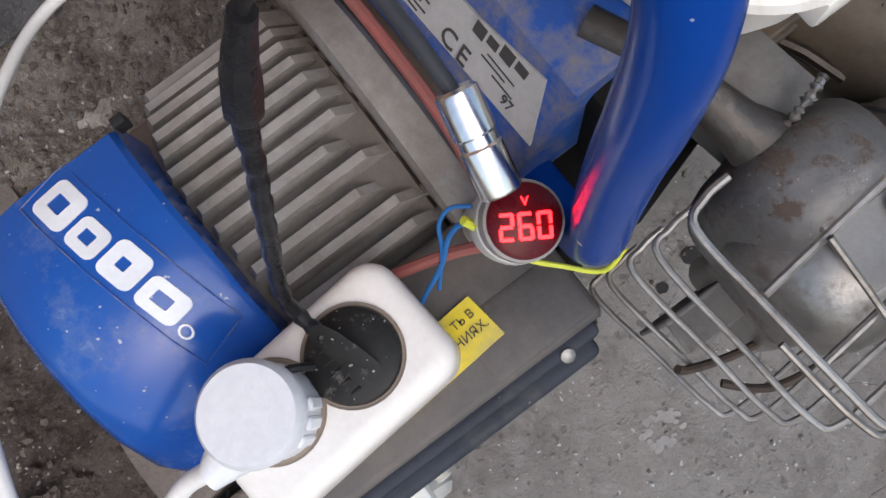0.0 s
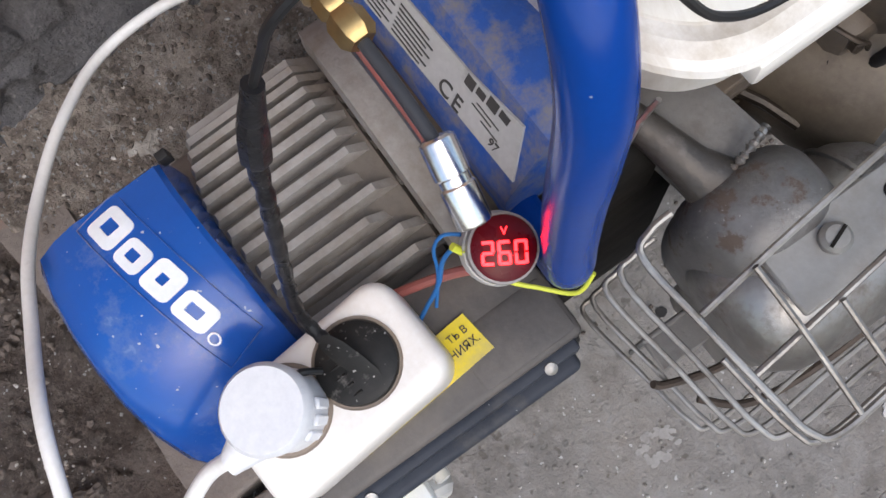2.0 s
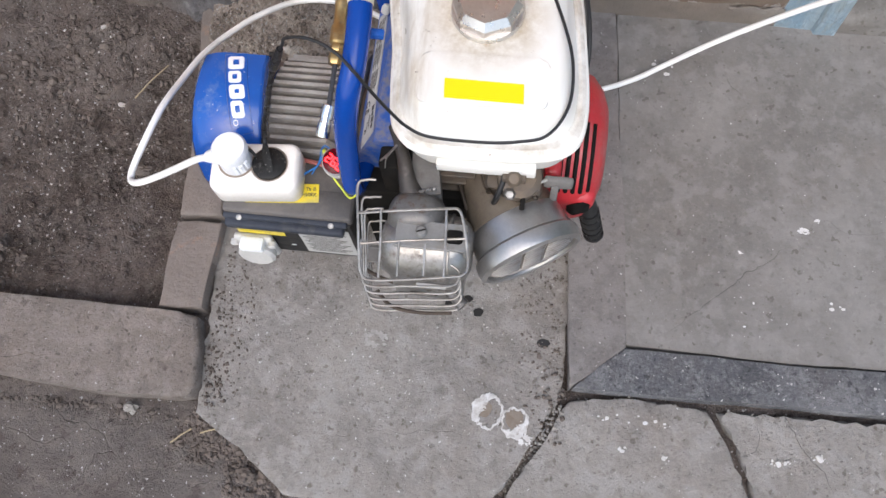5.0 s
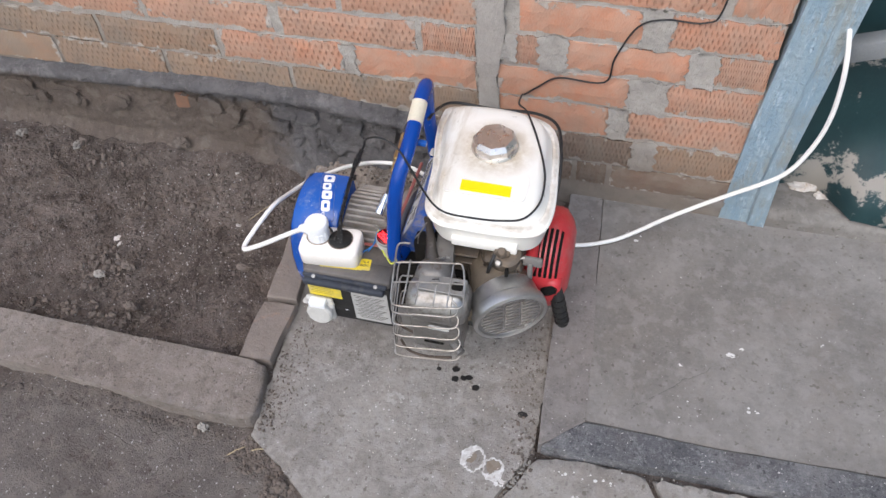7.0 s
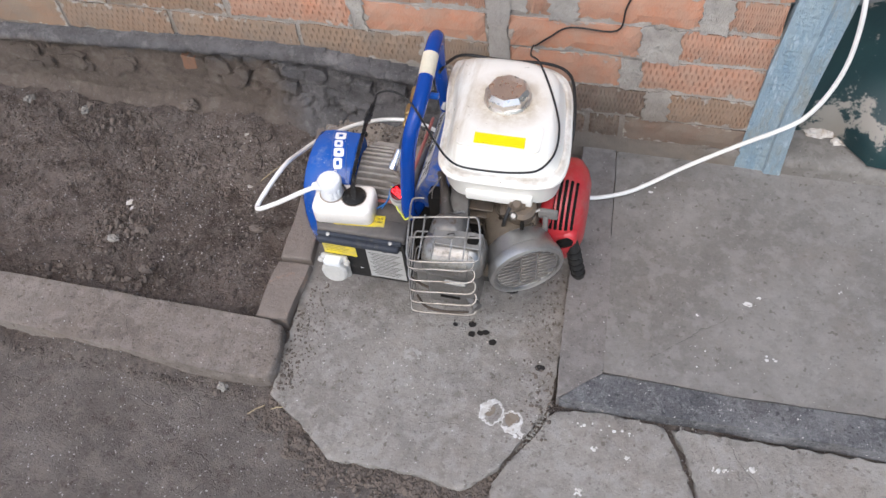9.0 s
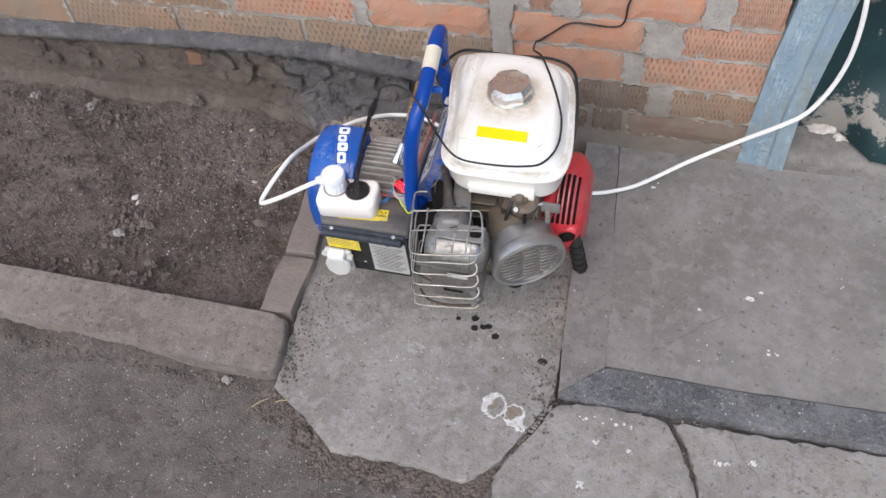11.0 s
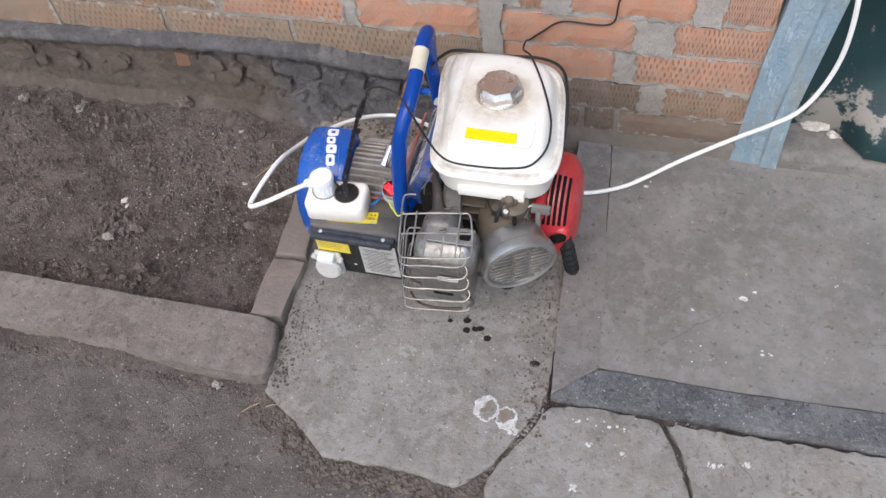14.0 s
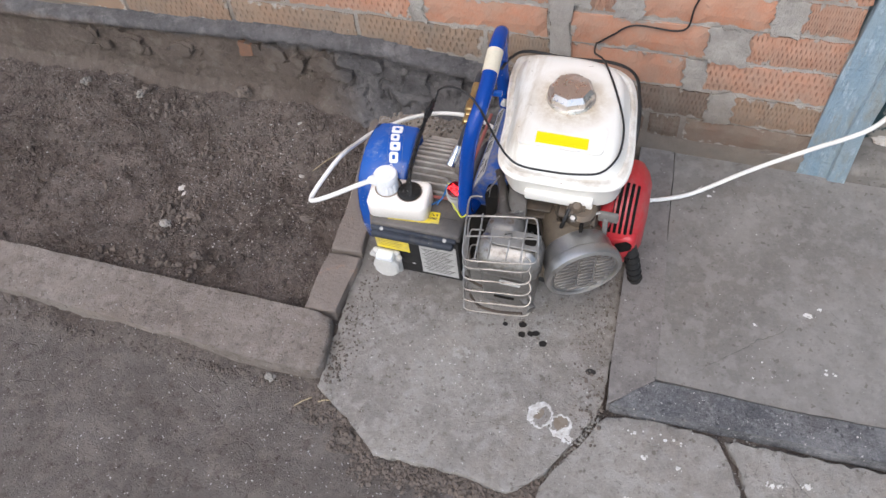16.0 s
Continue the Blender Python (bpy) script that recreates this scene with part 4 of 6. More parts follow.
lump("stone", (-0.161, -0.305, 0.0), (0.016, 0.009, 0.006), CLOD, "flat clod in the earth bed", 9)
lump("stone", (0.032, -0.095, 0.018), (0.024, 0.02, 0.011), PATCH_PALE, "pale lump of old mortar on an earth bank", 10)
lump("stone", (0.078, -0.06, 0.028), (0.008, 0.006, 0.005), PATCH_PALE, "small lump of old mortar on an earth bank", 11)
lump("stone", (0.135, -0.05, 0.036), (0.008, 0.006, 0.006), CLOD, "small clod on an earth bank", 12)
for k, (x, y, s) in enumerate(((-0.467, -0.275, 0.012), (-0.452, -0.29, 0.007), (-0.394, -0.313, 0.005), (-0.5, -0.36, 0.005), (-0.22, -0.2, 0.006), (-0.26, -0.09, 0.005))):
    z = earth_height(x, y)
    rim = rough_outline(ring(x, y, s, 0.4 * s + 0.0015, 9), 0.003, 0.0016, 90 + k)
    turn = Matrix.Translation((x, y, z)) @ Euler((radians(9), radians(-7), radians(40 * k + 20))).to_matrix().to_4x4() @ Matrix.Translation((-x, -y, -z))
    flake = prism(rim, z + 0.001, z + 0.0035)
    bmesh.ops.transform(flake, matrix=turn, verts=flake.verts)
    solid("chip", flake, WHITE_LIME, (x, y, z), "white chip of plaster lying on earth", "chip", group="plaster chips", smooth=False)
for k, (x, y, z, l, a) in enumerate(((-0.02, -0.67, -0.006, 0.016, 40), (0.015, -0.66, -0.006, 0.011, 20), (-0.17, -0.17, 0.016, 0.035, 55))):
    d = Vector((math.cos(radians(a)), math.sin(radians(a)), 0.06)) * l
    solid("straw", sweep([Vector((x, y, z)) - d, Vector((x, y, z + 0.003)), Vector((x, y, z)) + d], 0.0011, 5), STRAW, (x, y, z), "dry straw stalk lying on earth", "straw", group="straws")


def splash(name, x, y, rx, ry, n, seed, label, inner=0.0, material=LIME_CRUST):
    """A dried splash: many thin, uneven flakes close together, thickest along its rim where inner is set."""
    top = 0.0145 if x > 0.52 and y > -0.48 else 0.0
    rnd, bms = random.Random(seed), []
    for _ in range(n):
        t, q = rnd.uniform(0, 6.28), inner + (1 - inner) * rnd.uniform(0, 1) ** 0.6
        r = rnd.uniform(0.0006, 0.0036) * (1.25 - q * (0.6 if inner else 1.0))
        bms.append(prism(rough_outline(ring(x + rx * q * math.cos(t), y + ry * q * math.sin(t), r * rnd.uniform(0.7, 1.6), r, 7), 0.002, r * 0.25, rnd.randint(0, 9999)), top - 0.004, top + rnd.uniform(0.0001, 0.0008)))
    return solid(name, join(*bms), material, (x, y, 0), label, "stain", kind="structure", smooth=False)


def lime_ring(x, y, r, facing, seed, label):
    """A dried ring of lime, broad on one side and broken on the other."""
    rnd, n = random.Random(seed), 64
    bm, rows = bmesh.new(), []
    for k in range(n):
        a = 2 * math.pi * k / n
        ro = r * (1 + 0.16 * bumps(math.cos(a), math.sin(a), 2.1, seed) + 0.12 * bumps(math.cos(a), math.sin(a), 6.0, seed) + rnd.uniform(-0.03, 0.03))
        wide = r * (0.08 + 0.6 * max(0.0, math.cos(a - radians(facing))) + 0.2 * abs(bumps(math.cos(a), math.sin(a), 4.0, seed + 3)) + rnd.uniform(0, 0.06))
        rows.append([bm.verts.new((x + q * math.cos(a), y + 1.15 * q * math.sin(a), z)) for q, z in ((ro, -0.001), (ro - 0.0006, 0.001), (ro - wide, 0.0012), (ro - wide - 0.0006, -0.001))])
    for a, b in zip(rows, rows[1:] + rows[:1]):
        for q in range(3):
            bm.faces.new((a[q], a[q + 1], b[q + 1], b[q]))
    return solid("lime_stain", bm, WHITE_CRUST, (x, y, 0), label, "stain", kind="structure")


lime_ring(0.374, -0.595, 0.021, 150, 31, "white lime ring dried on concrete")
lime_ring(0.41, -0.606, 0.018, 300, 32, "brownish white ring dried on concrete")
splash("lime_stain", 0.424, -0.627, 0.012, 0.009, 40, 40, "white lime crust on a slab edge")
for x, y, r in ((0.37, -0.592, 0.0095), (0.409, -0.6, 0.0115)):
    solid("rust_stain", prism(rough_outline(ring(x, y, r, r * 1.15, 14), 0.004, 0.0016, 44), -0.001, 0.0005), OCHRE, (x, y, 0), "brown dried stain on concrete", "stain", kind="structure")
splash("lime_stain", 0.217, -0.517, 0.016, 0.012, 55, 33, "pale chipped ring on concrete", 0.5, PALE_CHIP)
for x, y, rx, ry, n, seed in ((0.769, -0.313, 0.009, 0.006, 14, 34), (0.787, -0.297, 0.004, 0.003, 3, 35), (0.686, -0.353, 0.004, 0.003, 3, 36), (0.804, -0.416, 0.02, 0.01, 5, 37), (0.93, -0.255, 0.03, 0.014, 7, 38), (0.68, -0.43, 0.05, 0.03, 7, 39),
                                   (0.599, -0.633, 0.006, 0.01, 9, 41), (0.533, -0.699, 0.009, 0.009, 12, 42), (0.544, -0.623, 0.01, 0.006, 6, 43), (0.74, -0.619, 0.014, 0.006, 12, 45), (0.786, -0.607, 0.01, 0.006, 11, 46), (0.56, -0.585, 0.06, 0.008, 14, 47), (0.58, -0.08, 0.05, 0.03, 9, 48)):
    splash("lime_stain", x, y, rx, ry, n, seed, "few white paint specks on concrete")
for k, (x, y, r) in enumerate(((0.306, -0.437, 0.007), (0.309, -0.457, 0.0065), (0.323, -0.452, 0.006), (0.333, -0.449, 0.006), (0.348, -0.466, 0.007), (0.276, -0.443, 0.0045), (0.438, -0.499, 0.008))):
    rim = [(x + r * (1 + 0.35 * bumps(a, x * 40, 1.3, k)) * math.cos(a), y + 0.85 * r * (1 + 0.35 * bumps(a, y * 40, 1.3, k + 5)) * math.sin(a)) for a in [2 * math.pi * q / 26 for q in range(26)]]
    solid("oil_stain", prism(rim, -0.001, 0.0006), OIL, (x, y, 0.0), "dark oil drip on concrete", "stain", kind="structure")

# ---- house wall ----
wall = solid("wall_north", join(box((-7, 0.004, -0.3), (0.742, 0.3, 2.7)), box((0.742, 0.16, -0.3), (7, 0.3, 2.7))), MORTAR, (0, 0, 0), "mortar-jointed brick house wall", "wall", kind="structure", smooth=False)


def brick_mesh(seed, length=0.25):
    """One moulded brick with chipped, uneven arrises."""
    rnd = random.Random(seed)
    bm = bmesh.new()
    nx, nz = 12, 3
    front = [[None] * (nz + 1) for _ in range(nx + 1)]
    for i in range(nx + 1):
        for j in range(nz + 1):
            x, z = (i / nx - 0.5) * length, (j / nz - 0.5) * 0.065
            rim = i in (0, nx) or j in (0, nz)
            y = rnd.uniform(0.0, 0.0035) if rim else rnd.uniform(-0.0012, 0.0006)
            jx = rnd.uniform(-0.0025, 0.002) if i in (0, nx) else 0
            jz = rnd.uniform(-0.0025, 0.0015) if j in (0, nz) else 0
            front[i][j] = bm.verts.new((x - jx * (1 if i else -1), y, z - jz * (1 if j else -1)))
    for i in range(nx):
        for j in range(nz):
            bm.faces.new((front[i][j], front[i + 1][j], front[i + 1][j + 1], front[i][j + 1]))
    rim = [front[i][0] for i in range(nx + 1)] + [front[nx][j] for j in range(1, nz + 1)] + [front[i][nz] for i in range(nx - 1, -1, -1)] + [front[0][j] for j in range(nz - 1, 0, -1)]
    back = [bm.verts.new((v.co.x, 0.03, v.co.z)) for v in rim]
    for k in range(len(rim)):
        bm.faces.new((rim[k], back[k], back[(k + 1) % len(rim)], rim[(k + 1) % len(rim)]))
    return mesh_of(bm, "brick", smooth=False)


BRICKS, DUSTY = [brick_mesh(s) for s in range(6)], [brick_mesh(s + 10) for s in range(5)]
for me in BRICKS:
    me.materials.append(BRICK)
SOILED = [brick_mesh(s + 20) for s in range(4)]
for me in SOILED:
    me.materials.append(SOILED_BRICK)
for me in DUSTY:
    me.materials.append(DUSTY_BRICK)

# bitumen-daubed plinth and its ledge on the left part of the wall
def ledge_top(x):
    rows = ((-2.6, 0.12), (-0.83, 0.178), (-0.46, 0.2), (-0.2, 0.208), (-0.09, 0.206), (0.066, 0.187), (0.13, 0.177), (0.4, 0.15))
    for (x0, z0), (x1, z1) in zip(rows, rows[1:]):
        if x <= x1:
            return z0 + (z1 - z0) * max(0.0, x - x0) / (x1 - x0)
    return 0.16


def plinth_depth(x, z):
    fade = max(0.0, min(1.0, (0.24 + 0.03 * bumps(0, z, 30, 3) - x) / 0.06))
    line = z - ledge_top(x) - 0.003 * bumps(x, 0, 6, 8) + 0.192
    if line > 0.192:
        return -0.02
    near = max(0.0, min(1.0, (x + 0.3) / 0.2))
    plate = noise.voronoi(Vector((x * 19 + 0.7 * bumps(x, z, 30, 1), z * 25 + 0.7 * bumps(x, z, 30, 6), 0.7)))
    lift = noise.noise(plate[1][0] * 3.7)
    plate = plate[0]
    cracks = max(0.0, 1 - (plate[1] - plate[0]) / 0.09)
    if line > 0.164:
        d = 0.016 + 0.011 * math.sin(math.pi * (0.192 - line) / 0.034) + 0.003 * bumps(x, z, 30, 2)
    else:
        rough = max(0.0, min(1.0, 0.35 + 1.5 * bumps(x, z, 5, 21) + 7 * (z - 0.11) + (0.5 if x > -0.2 else 0.0)))
        d = 0.014 + 0.005 * bumps(x, z, 14, 2) + 0.02 * max(0.0, 0.04 - z) / 0.04 + rough * (0.003 * bumps(x, z, 38, 9) + 0.011 * lift - 0.012 * cracks) + near * 0.032 * max(0.0, 0.12 - z) / 0.12
    return max(-0.02, fade * (d + 0.003 * bumps(x, z, 70, 4)) - 0.012 * (1 - fade))


pl = bmesh.new()
pxs, pzs = [-2.6 + 0.05 * k for k in range(30)] + [-1.1 + 0.0042 * k for k in range(330)], [-0.06 + 0.0042 * k for k in range(68)]
prow = [[pl.verts.new((x, -plinth_depth(x, z), z)) for x in pxs] for z in pzs]
for a, b in zip(prow, prow[1:]):
    for k in range(len(pxs) - 1):
        pl.faces.new((a[k], a[k + 1], b[k + 1], b[k]))
plinth = solid("plinth", pl, TAR, (0, 0, 0), "cracked bitumen-daubed plinth with a ledge", "plinth", kind="structure", keep=80)
rnd = random.Random(5)
for k in range(30):
    x, z, w, h = rnd.uniform(-0.82, 0.15), rnd.uniform(0.085, 0.155), rnd.uniform(0.014, 0.036), rnd.uniform(0.01, 0.024)
    z = min(z, ledge_top(x) - 0.032 - h)
    pts = [(x + w * c * rnd.uniform(0.75, 1.1), z + h * d * rnd.uniform(0.7, 1.1)) for c, d in ((-1, -0.6), (-0.3, -1), (0.5, -0.9), (1, -0.3), (0.9, 0.6), (0.2, 1), (-0.7, 0.8))]
    flake = prism(rough_outline(pts, 0.006, 0.0018, 300 + k), 0.004, 0.021 + rnd.uniform(-0.001, 0.006), 0.0012, 1)
    bmesh.ops.transform(flake, matrix=Matrix.Rotation(radians(90), 4, "X"), verts=flake.verts)
    part("plaster_flake", flake, TAR, plinth, smooth=False)
hole = prism(rough_outline([(-0.4, 0.128), (-0.368, 0.132), (-0.366, 0.162), (-0.395, 0.166)], 0.006, 0.002, 77), 0.004, 0.0215, 0.001, 1)
bmesh.ops.transform(hole, matrix=Matrix.Rotation(radians(90), 4, "X"), verts=hole.verts)
part("bared_brick", hole, surface("bare_brick", (0.2, 0.1, 0.06), 0.93, alt=(0.14, 0.085, 0.06), scale=60, bump=0.5), plinth, "patch of bare orange brick", smooth=False)
PATCH_EDGE = [(0.256, 0.19), (0.29, 0.2), (0.287, 0.3), (0.3, 0.4), (0.296, 0.62), (0.25, 0.63), (0.256, 0.5), (0.25, 0.4), (0.252, 0.3)]
pb = prism(rough_outline(PATCH_EDGE, 0.012, 0.003, 51), 0, 0.004, 0.002, 1)
bmesh.ops.transform(pb, matrix=Matrix.Rotation(radians(90), 4, "X"), verts=pb.verts)
part("mortar_patch", pb, PATCH, wall, "grey cement smear down the wall")
for k, (x0, x1, z0, z1) in enumerate(((0.492, 0.53, 0.188, 0.262), (0.52, 0.59, 0.258, 0.334), (0.612, 0.66, 0.33, 0.4), (0.542, 0.587, 0.116, 0.19), (-0.012, 0.018, 0.262, 0.332), (0.36, 0.41, 0.33, 0.402), (0.285, 0.32, 0.34, 0.4), (0.526, 0.576, 0.4, 0.474), (0.655, 0.735, 0.05, 0.06))):
    pts = [(x0, z0), (x1, z0), (x1, z1), (x0, z1)]
    pb = prism(rough_outline(pts, 0.007, 0.006, 60 + k), 0, 0.0022, 0.0016, 2)
    bmesh.ops.transform(pb, matrix=Matrix.Rotation(radians(90), 4, "X"), verts=pb.verts)
    part("mortar_patch", pb, MORTAR, wall)

# ---- doorway ----
post = bmesh.new()
prof = []
for z, xl, xr, y in ((0.012, 0.731, 0.816, 0.003), (0.15, 0.734, 0.812, -0.003), (0.27, 0.738, 0.821, -0.006), (0.43, 0.752, 0.833, -0.01), (1.0, 0.79, 0.875, -0.025), (2.1, 0.86, 0.95, -0.055)):
    prof.append([(xl, y, z), (xl + (xr - xl) * 0.62, y - 0.002, z), (xl + (xr - xl) * 0.66, y - 0.009, z), (xr, y - 0.009, z), (xr, y + 0.08, z), (xl, y + 0.08, z)])
post = bevelled(loft(prof), 0.0025, 2)
solid("door_post", post, BLUE_WOOD, (0.77, 0, 0.012), "leaning wooden door post in flaking pale blue paint", "door post", kind="structure", keep=50)
sill = box((0.79, 0.0, -0.05), (2.2, 0.16, 0.055), 0.02, 4)
for v in sill.verts:
    v.co += Vector((0, 0.006 * bumps(v.co.x, v.co.z, 9, 1), 0.004 * bumps(v.co.x, v.co.y, 14, 3)))
lump("plaster_lump", (0.878, 0.075, 0.058), (0.028, 0.012, 0.012), WHITE_LIME, "pale plaster lump on a threshold", 15, "plaster")
lump("plaster_lump", (0.915, 0.06, 0.056), (0.016, 0.01, 0.008), WHITE_LIME, "small plaster lump on a threshold", 16, "plaster")
solid("threshold", sill, PAD, (1.4, 0.08, -0.05), "rounded grey concrete threshold under a door", "threshold", kind="structure")
dg = bmesh.new()
dxs, dzs = [0.78 + 0.02 * k for k in range(72)], [0.0, 0.02, 0.05, 0.08, 0.12, 0.16, 0.22, 0.3, 0.45, 0.8, 1.4, 2.05]
drow = []
for j, z in enumerate(dzs):
    drow.append([dg.verts.new((x, 0.085 - (0.075 * max(0.0, min(1.0, (x - 0.9) / 0.06)) * max(0.0, 1 - z / 0.14) if x < 1.3 else 0.0) + 0.006 * bumps(x, z, 4, 6) - (0.02 * math.exp(-((z - 0.05) / 0.05) ** 2) * (1 + bumps(x, 0, 9, 2))), 0.058 + z + (0.018 * bumps(x, 0, 8, 4) if j < 3 else 0))) for x in dxs])
for a, b in zip(drow, drow[1:]):
    for k in range(len(dxs) - 1):
        dg.faces.new((a[k], a[k + 1], b[k + 1], b[k]))
door = thing("door_1", (1.4, 0.1, 0.05), "dark green door with flaking paint", "door", kind="structure")
part("door_sheet", dg, GREEN, door, keep=70)
part("door_leaf", box((0.8, 0.11, 0.06), (2.2, 0.15, 2.1), 0.003), GREEN, door)
part("batten", box((0.83, 0.02, 0.44), (1.1, 0.05, 0.475), 0.003, turn=pose(0, 0, 0, 0, -20, 0)), GREY_PAINT, door, "grey painted wooden batten")


# ---- generator ----
gen = thing("portable_generator", (0.24, -0.31, 0.0), "blue, red and white petrol generator on a concrete slab", "generator")
AXIS_Y, AXIS_Z = -0.30, 0.135

for y in (-0.345, -0.215):
    part("frame_rail", sweep(spline([(0.05, y, 0.05), (0.07, y, 0.026), (0.25, y, 0.026), (0.38, y, 0.026), (0.4, y, 0.05)], 6), 0.011, 12), BLACK_PLASTIC, gen)
for x in (0.09, 0.36):
    part("cross_bar", sweep([(x, -0.345, 0.03), (x, -0.215, 0.03)], 0.009, 10), BLACK_PLASTIC, gen)
for x in (0.09, 0.36):
    for y in (-0.345, -0.215):
        part("rubber_foot", lathe([(0.016, 0.0), (0.018, 0.004), (0.015, 0.014), (0.01, 0.018)], (x, y, 0.0), sides=16), RUBBER, gen)

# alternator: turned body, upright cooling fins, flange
part("alternator_body", lathe([(0.06, 0.02), (0.0955, 0.03), (0.0945, 0.175), (0.07, 0.182)], (0, AXIS_Y, AXIS_Z), (1, 0, 0), 40), GRIMY_SHADED_CAST, gen)
part("mount", box((0.08, -0.36, 0.028), (0.17, -0.24, 0.08), 0.006), CAST, gen)
for k in range(16):
    y = -0.219 - 0.0113 * k
    top = AXIS_Z + math.sqrt(max(0.0, 0.105 ** 2 - (y - AXIS_Y) ** 2))
    if top < AXIS_Z + 0.045:
        continue
    left, right = 0.088 + 0.0012 * abs(k - 5), 0.178 - (0.012 if k in (8, 10) else 0.0)
    f = loft([[(left, y - 0.0034, AXIS_Z), (right, y - 0.0034, AXIS_Z), (right, y + 0.0034, AXIS_Z), (left, y + 0.0034, AXIS_Z)],
              [(left, y - 0.0027, top - 0.006), (right, y - 0.0027, top - 0.016), (right, y + 0.0027, top - 0.016), (left, y + 0.0027, top - 0.006)],
              [(left + 0.003, y - 0.0022, top), (right - 0.014, y - 0.0022, top), (right - 0.014, y + 0.0022, top), (left + 0.003, y + 0.0022, top)]])
    part("fin", bevelled(f, 0.0011, 2), CAST, gen)
part("flange", bevelled(lathe([(0.105, 0.177), (0.113, 0.179), (0.113, 0.194), (0.106, 0.197)], (0, AXIS_Y, AXIS_Z), (1, 0, 0), 48), 0.0015), CAST, gen, "dusty grey cast flange")
part("flange_ear", box((0.178, -0.372, 0.15), (0.2, -0.332, 0.222), 0.006), CAST, gen)
part("adapter_ring", lathe([(0.09, 0.196), (0.1, 0.198), (0.1, 0.212), (0.09, 0.214)], (0, AXIS_Y, AXIS_Z), (1, 0, 0), 40), ENGINE, gen)

# blue end cover
COVER = [(-0.246, 0.1), (-0.246, 0.244), (-0.256, 0.2605), (-0.275, 0.2655), (-0.3, 0.2665), (-0.32, 0.263), (-0.342, 0.254), (-0.362, 0.239), (-0.378, 0.215), (-0.386, 0.18), (-0.387, 0.14), (-0.38, 0.09), (-0.35, 0.05), (-0.28, 0.05)]


def cover_ring(x, s):
    lean = 0.08 if x > 0.05 else 0.0
    return [(x - lean * max(-0.02, y + 0.3), AXIS_Y + (y - AXIS_Y) * s, AXIS_Z + (z - AXIS_Z) * s) for y, z in COVER]


def cover_top(y):
    for (y1, z1), (y0, z0) in zip(COVER[1:], COVER[2:10]):
        if y0 <= y <= y1:
            return z0 + (z1 - z0) * (y - y0) / (y1 - y0)
    return 0.26


cover = part("end_cover", loft([cover_ring(0.006, 0.8), cover_ring(0.0075, 0.9), cover_ring(0.013, 0.955), cover_ring(0.024, 0.985), cover_ring(0.036, 1.0), cover_ring(0.088, 1.0), cover_ring(0.0905, 0.985), cover_ring(0.0905, 0.9)]), BLUE, gen, "glossy blue end cover with dust, scuffs and painted sheen patches", keep=38)
part("cover_clip", box((0.0875, -0.2555, 0.252), (0.0935, -0.2505, 0.2605), 0.0006), BLACK_PLASTIC, cover)


def on_cover(u, v):
    """A place on the cover's top: u along the emblem, v across it."""
    x, y = 0.0485 + 0.0178 * u / 0.075 + v, -0.2615 - 0.0735 * u / 0.075 + 0.25 * v
    return Vector((x, y, cover_top(y) + 0.0007))


def decal(outer, inner=None):
    """A thin shape on the cover, a band where an inner outline is given."""
    bm = bmesh.new()
    n = len(outer)
    a = [bm.verts.new(on_cover(*p)) for p in outer]
    if inner:
        b = [bm.verts.new(on_cover(*p)) for p in inner]
        for k in range(n):
            bm.faces.new((a[k], a[(k + 1) % n], b[(k + 1) % n], b[k]))
    else:
        bm.faces.new(a)
        bmesh.ops.triangulate(bm, faces=bm.faces)
    geo = bmesh.ops.extrude_face_region(bm, geom=bm.faces[:])
    bmesh.ops.translate(bm, verts=[v for v in geo["geom"] if isinstance(v, bmesh.types.BMVert)], vec=(0, 0, -0.0012))
    return bm


def skewed(u0, u1, v0, v1, r=0.0025):
    return [(x + 0.12 * (y - v0), y) for x, y in rounded_rect(u0, u1, v0, v1, r, 4)]


for u0, u1, v1, hu, hv in ((0.0, 0.0185, 0.0115, 0.0052, 0.0055), (0.021, 0.0365, 0.0078, 0.0045, 0.0045), (0.039, 0.0555, 0.0105, 0.0058, 0.006), (0.058, 0.076, 0.0078, 0.0052, 0.0045)):
    part("emblem", decal(skewed(u0, u1, -0.0065, v1, 0.0035), skewed(u0 + hu, u1 - hu, -0.0065 + hv, v1 - hv, 0.0006)), LOGO_WHITE, cover, "white rounded emblem block")
part("emblem", decal([(0.081 + 0.003 * math.cos(a * 0.5236), -0.0035 + 0.003 * math.sin(a * 0.5236)) for a in range(12)], [(0.081 + 0.0022 * math.cos(a * 0.5236), -0.0035 + 0.0022 * math.sin(a * 0.5236)) for a in range(12)]), LOGO_WHITE, cover)
LINE = [(-0.003, -0.0095), (0.093, -0.0095), (0.093, 0.0145), (-0.003, 0.0145)]
part("film_edge", sweep([on_cover(u, v) for u, v in [(LINE[k][0] + (LINE[(k + 1) % 4][0] - LINE[k][0]) * t / 8, LINE[k][1] + (LINE[(k + 1) % 4][1] - LINE[k][1]) * t / 8) for k in range(4) for t in range(8)]], 0.00035, 4, closed=True), DUSTY_BLUE, cover, "dusty edge of a clear sticker film")

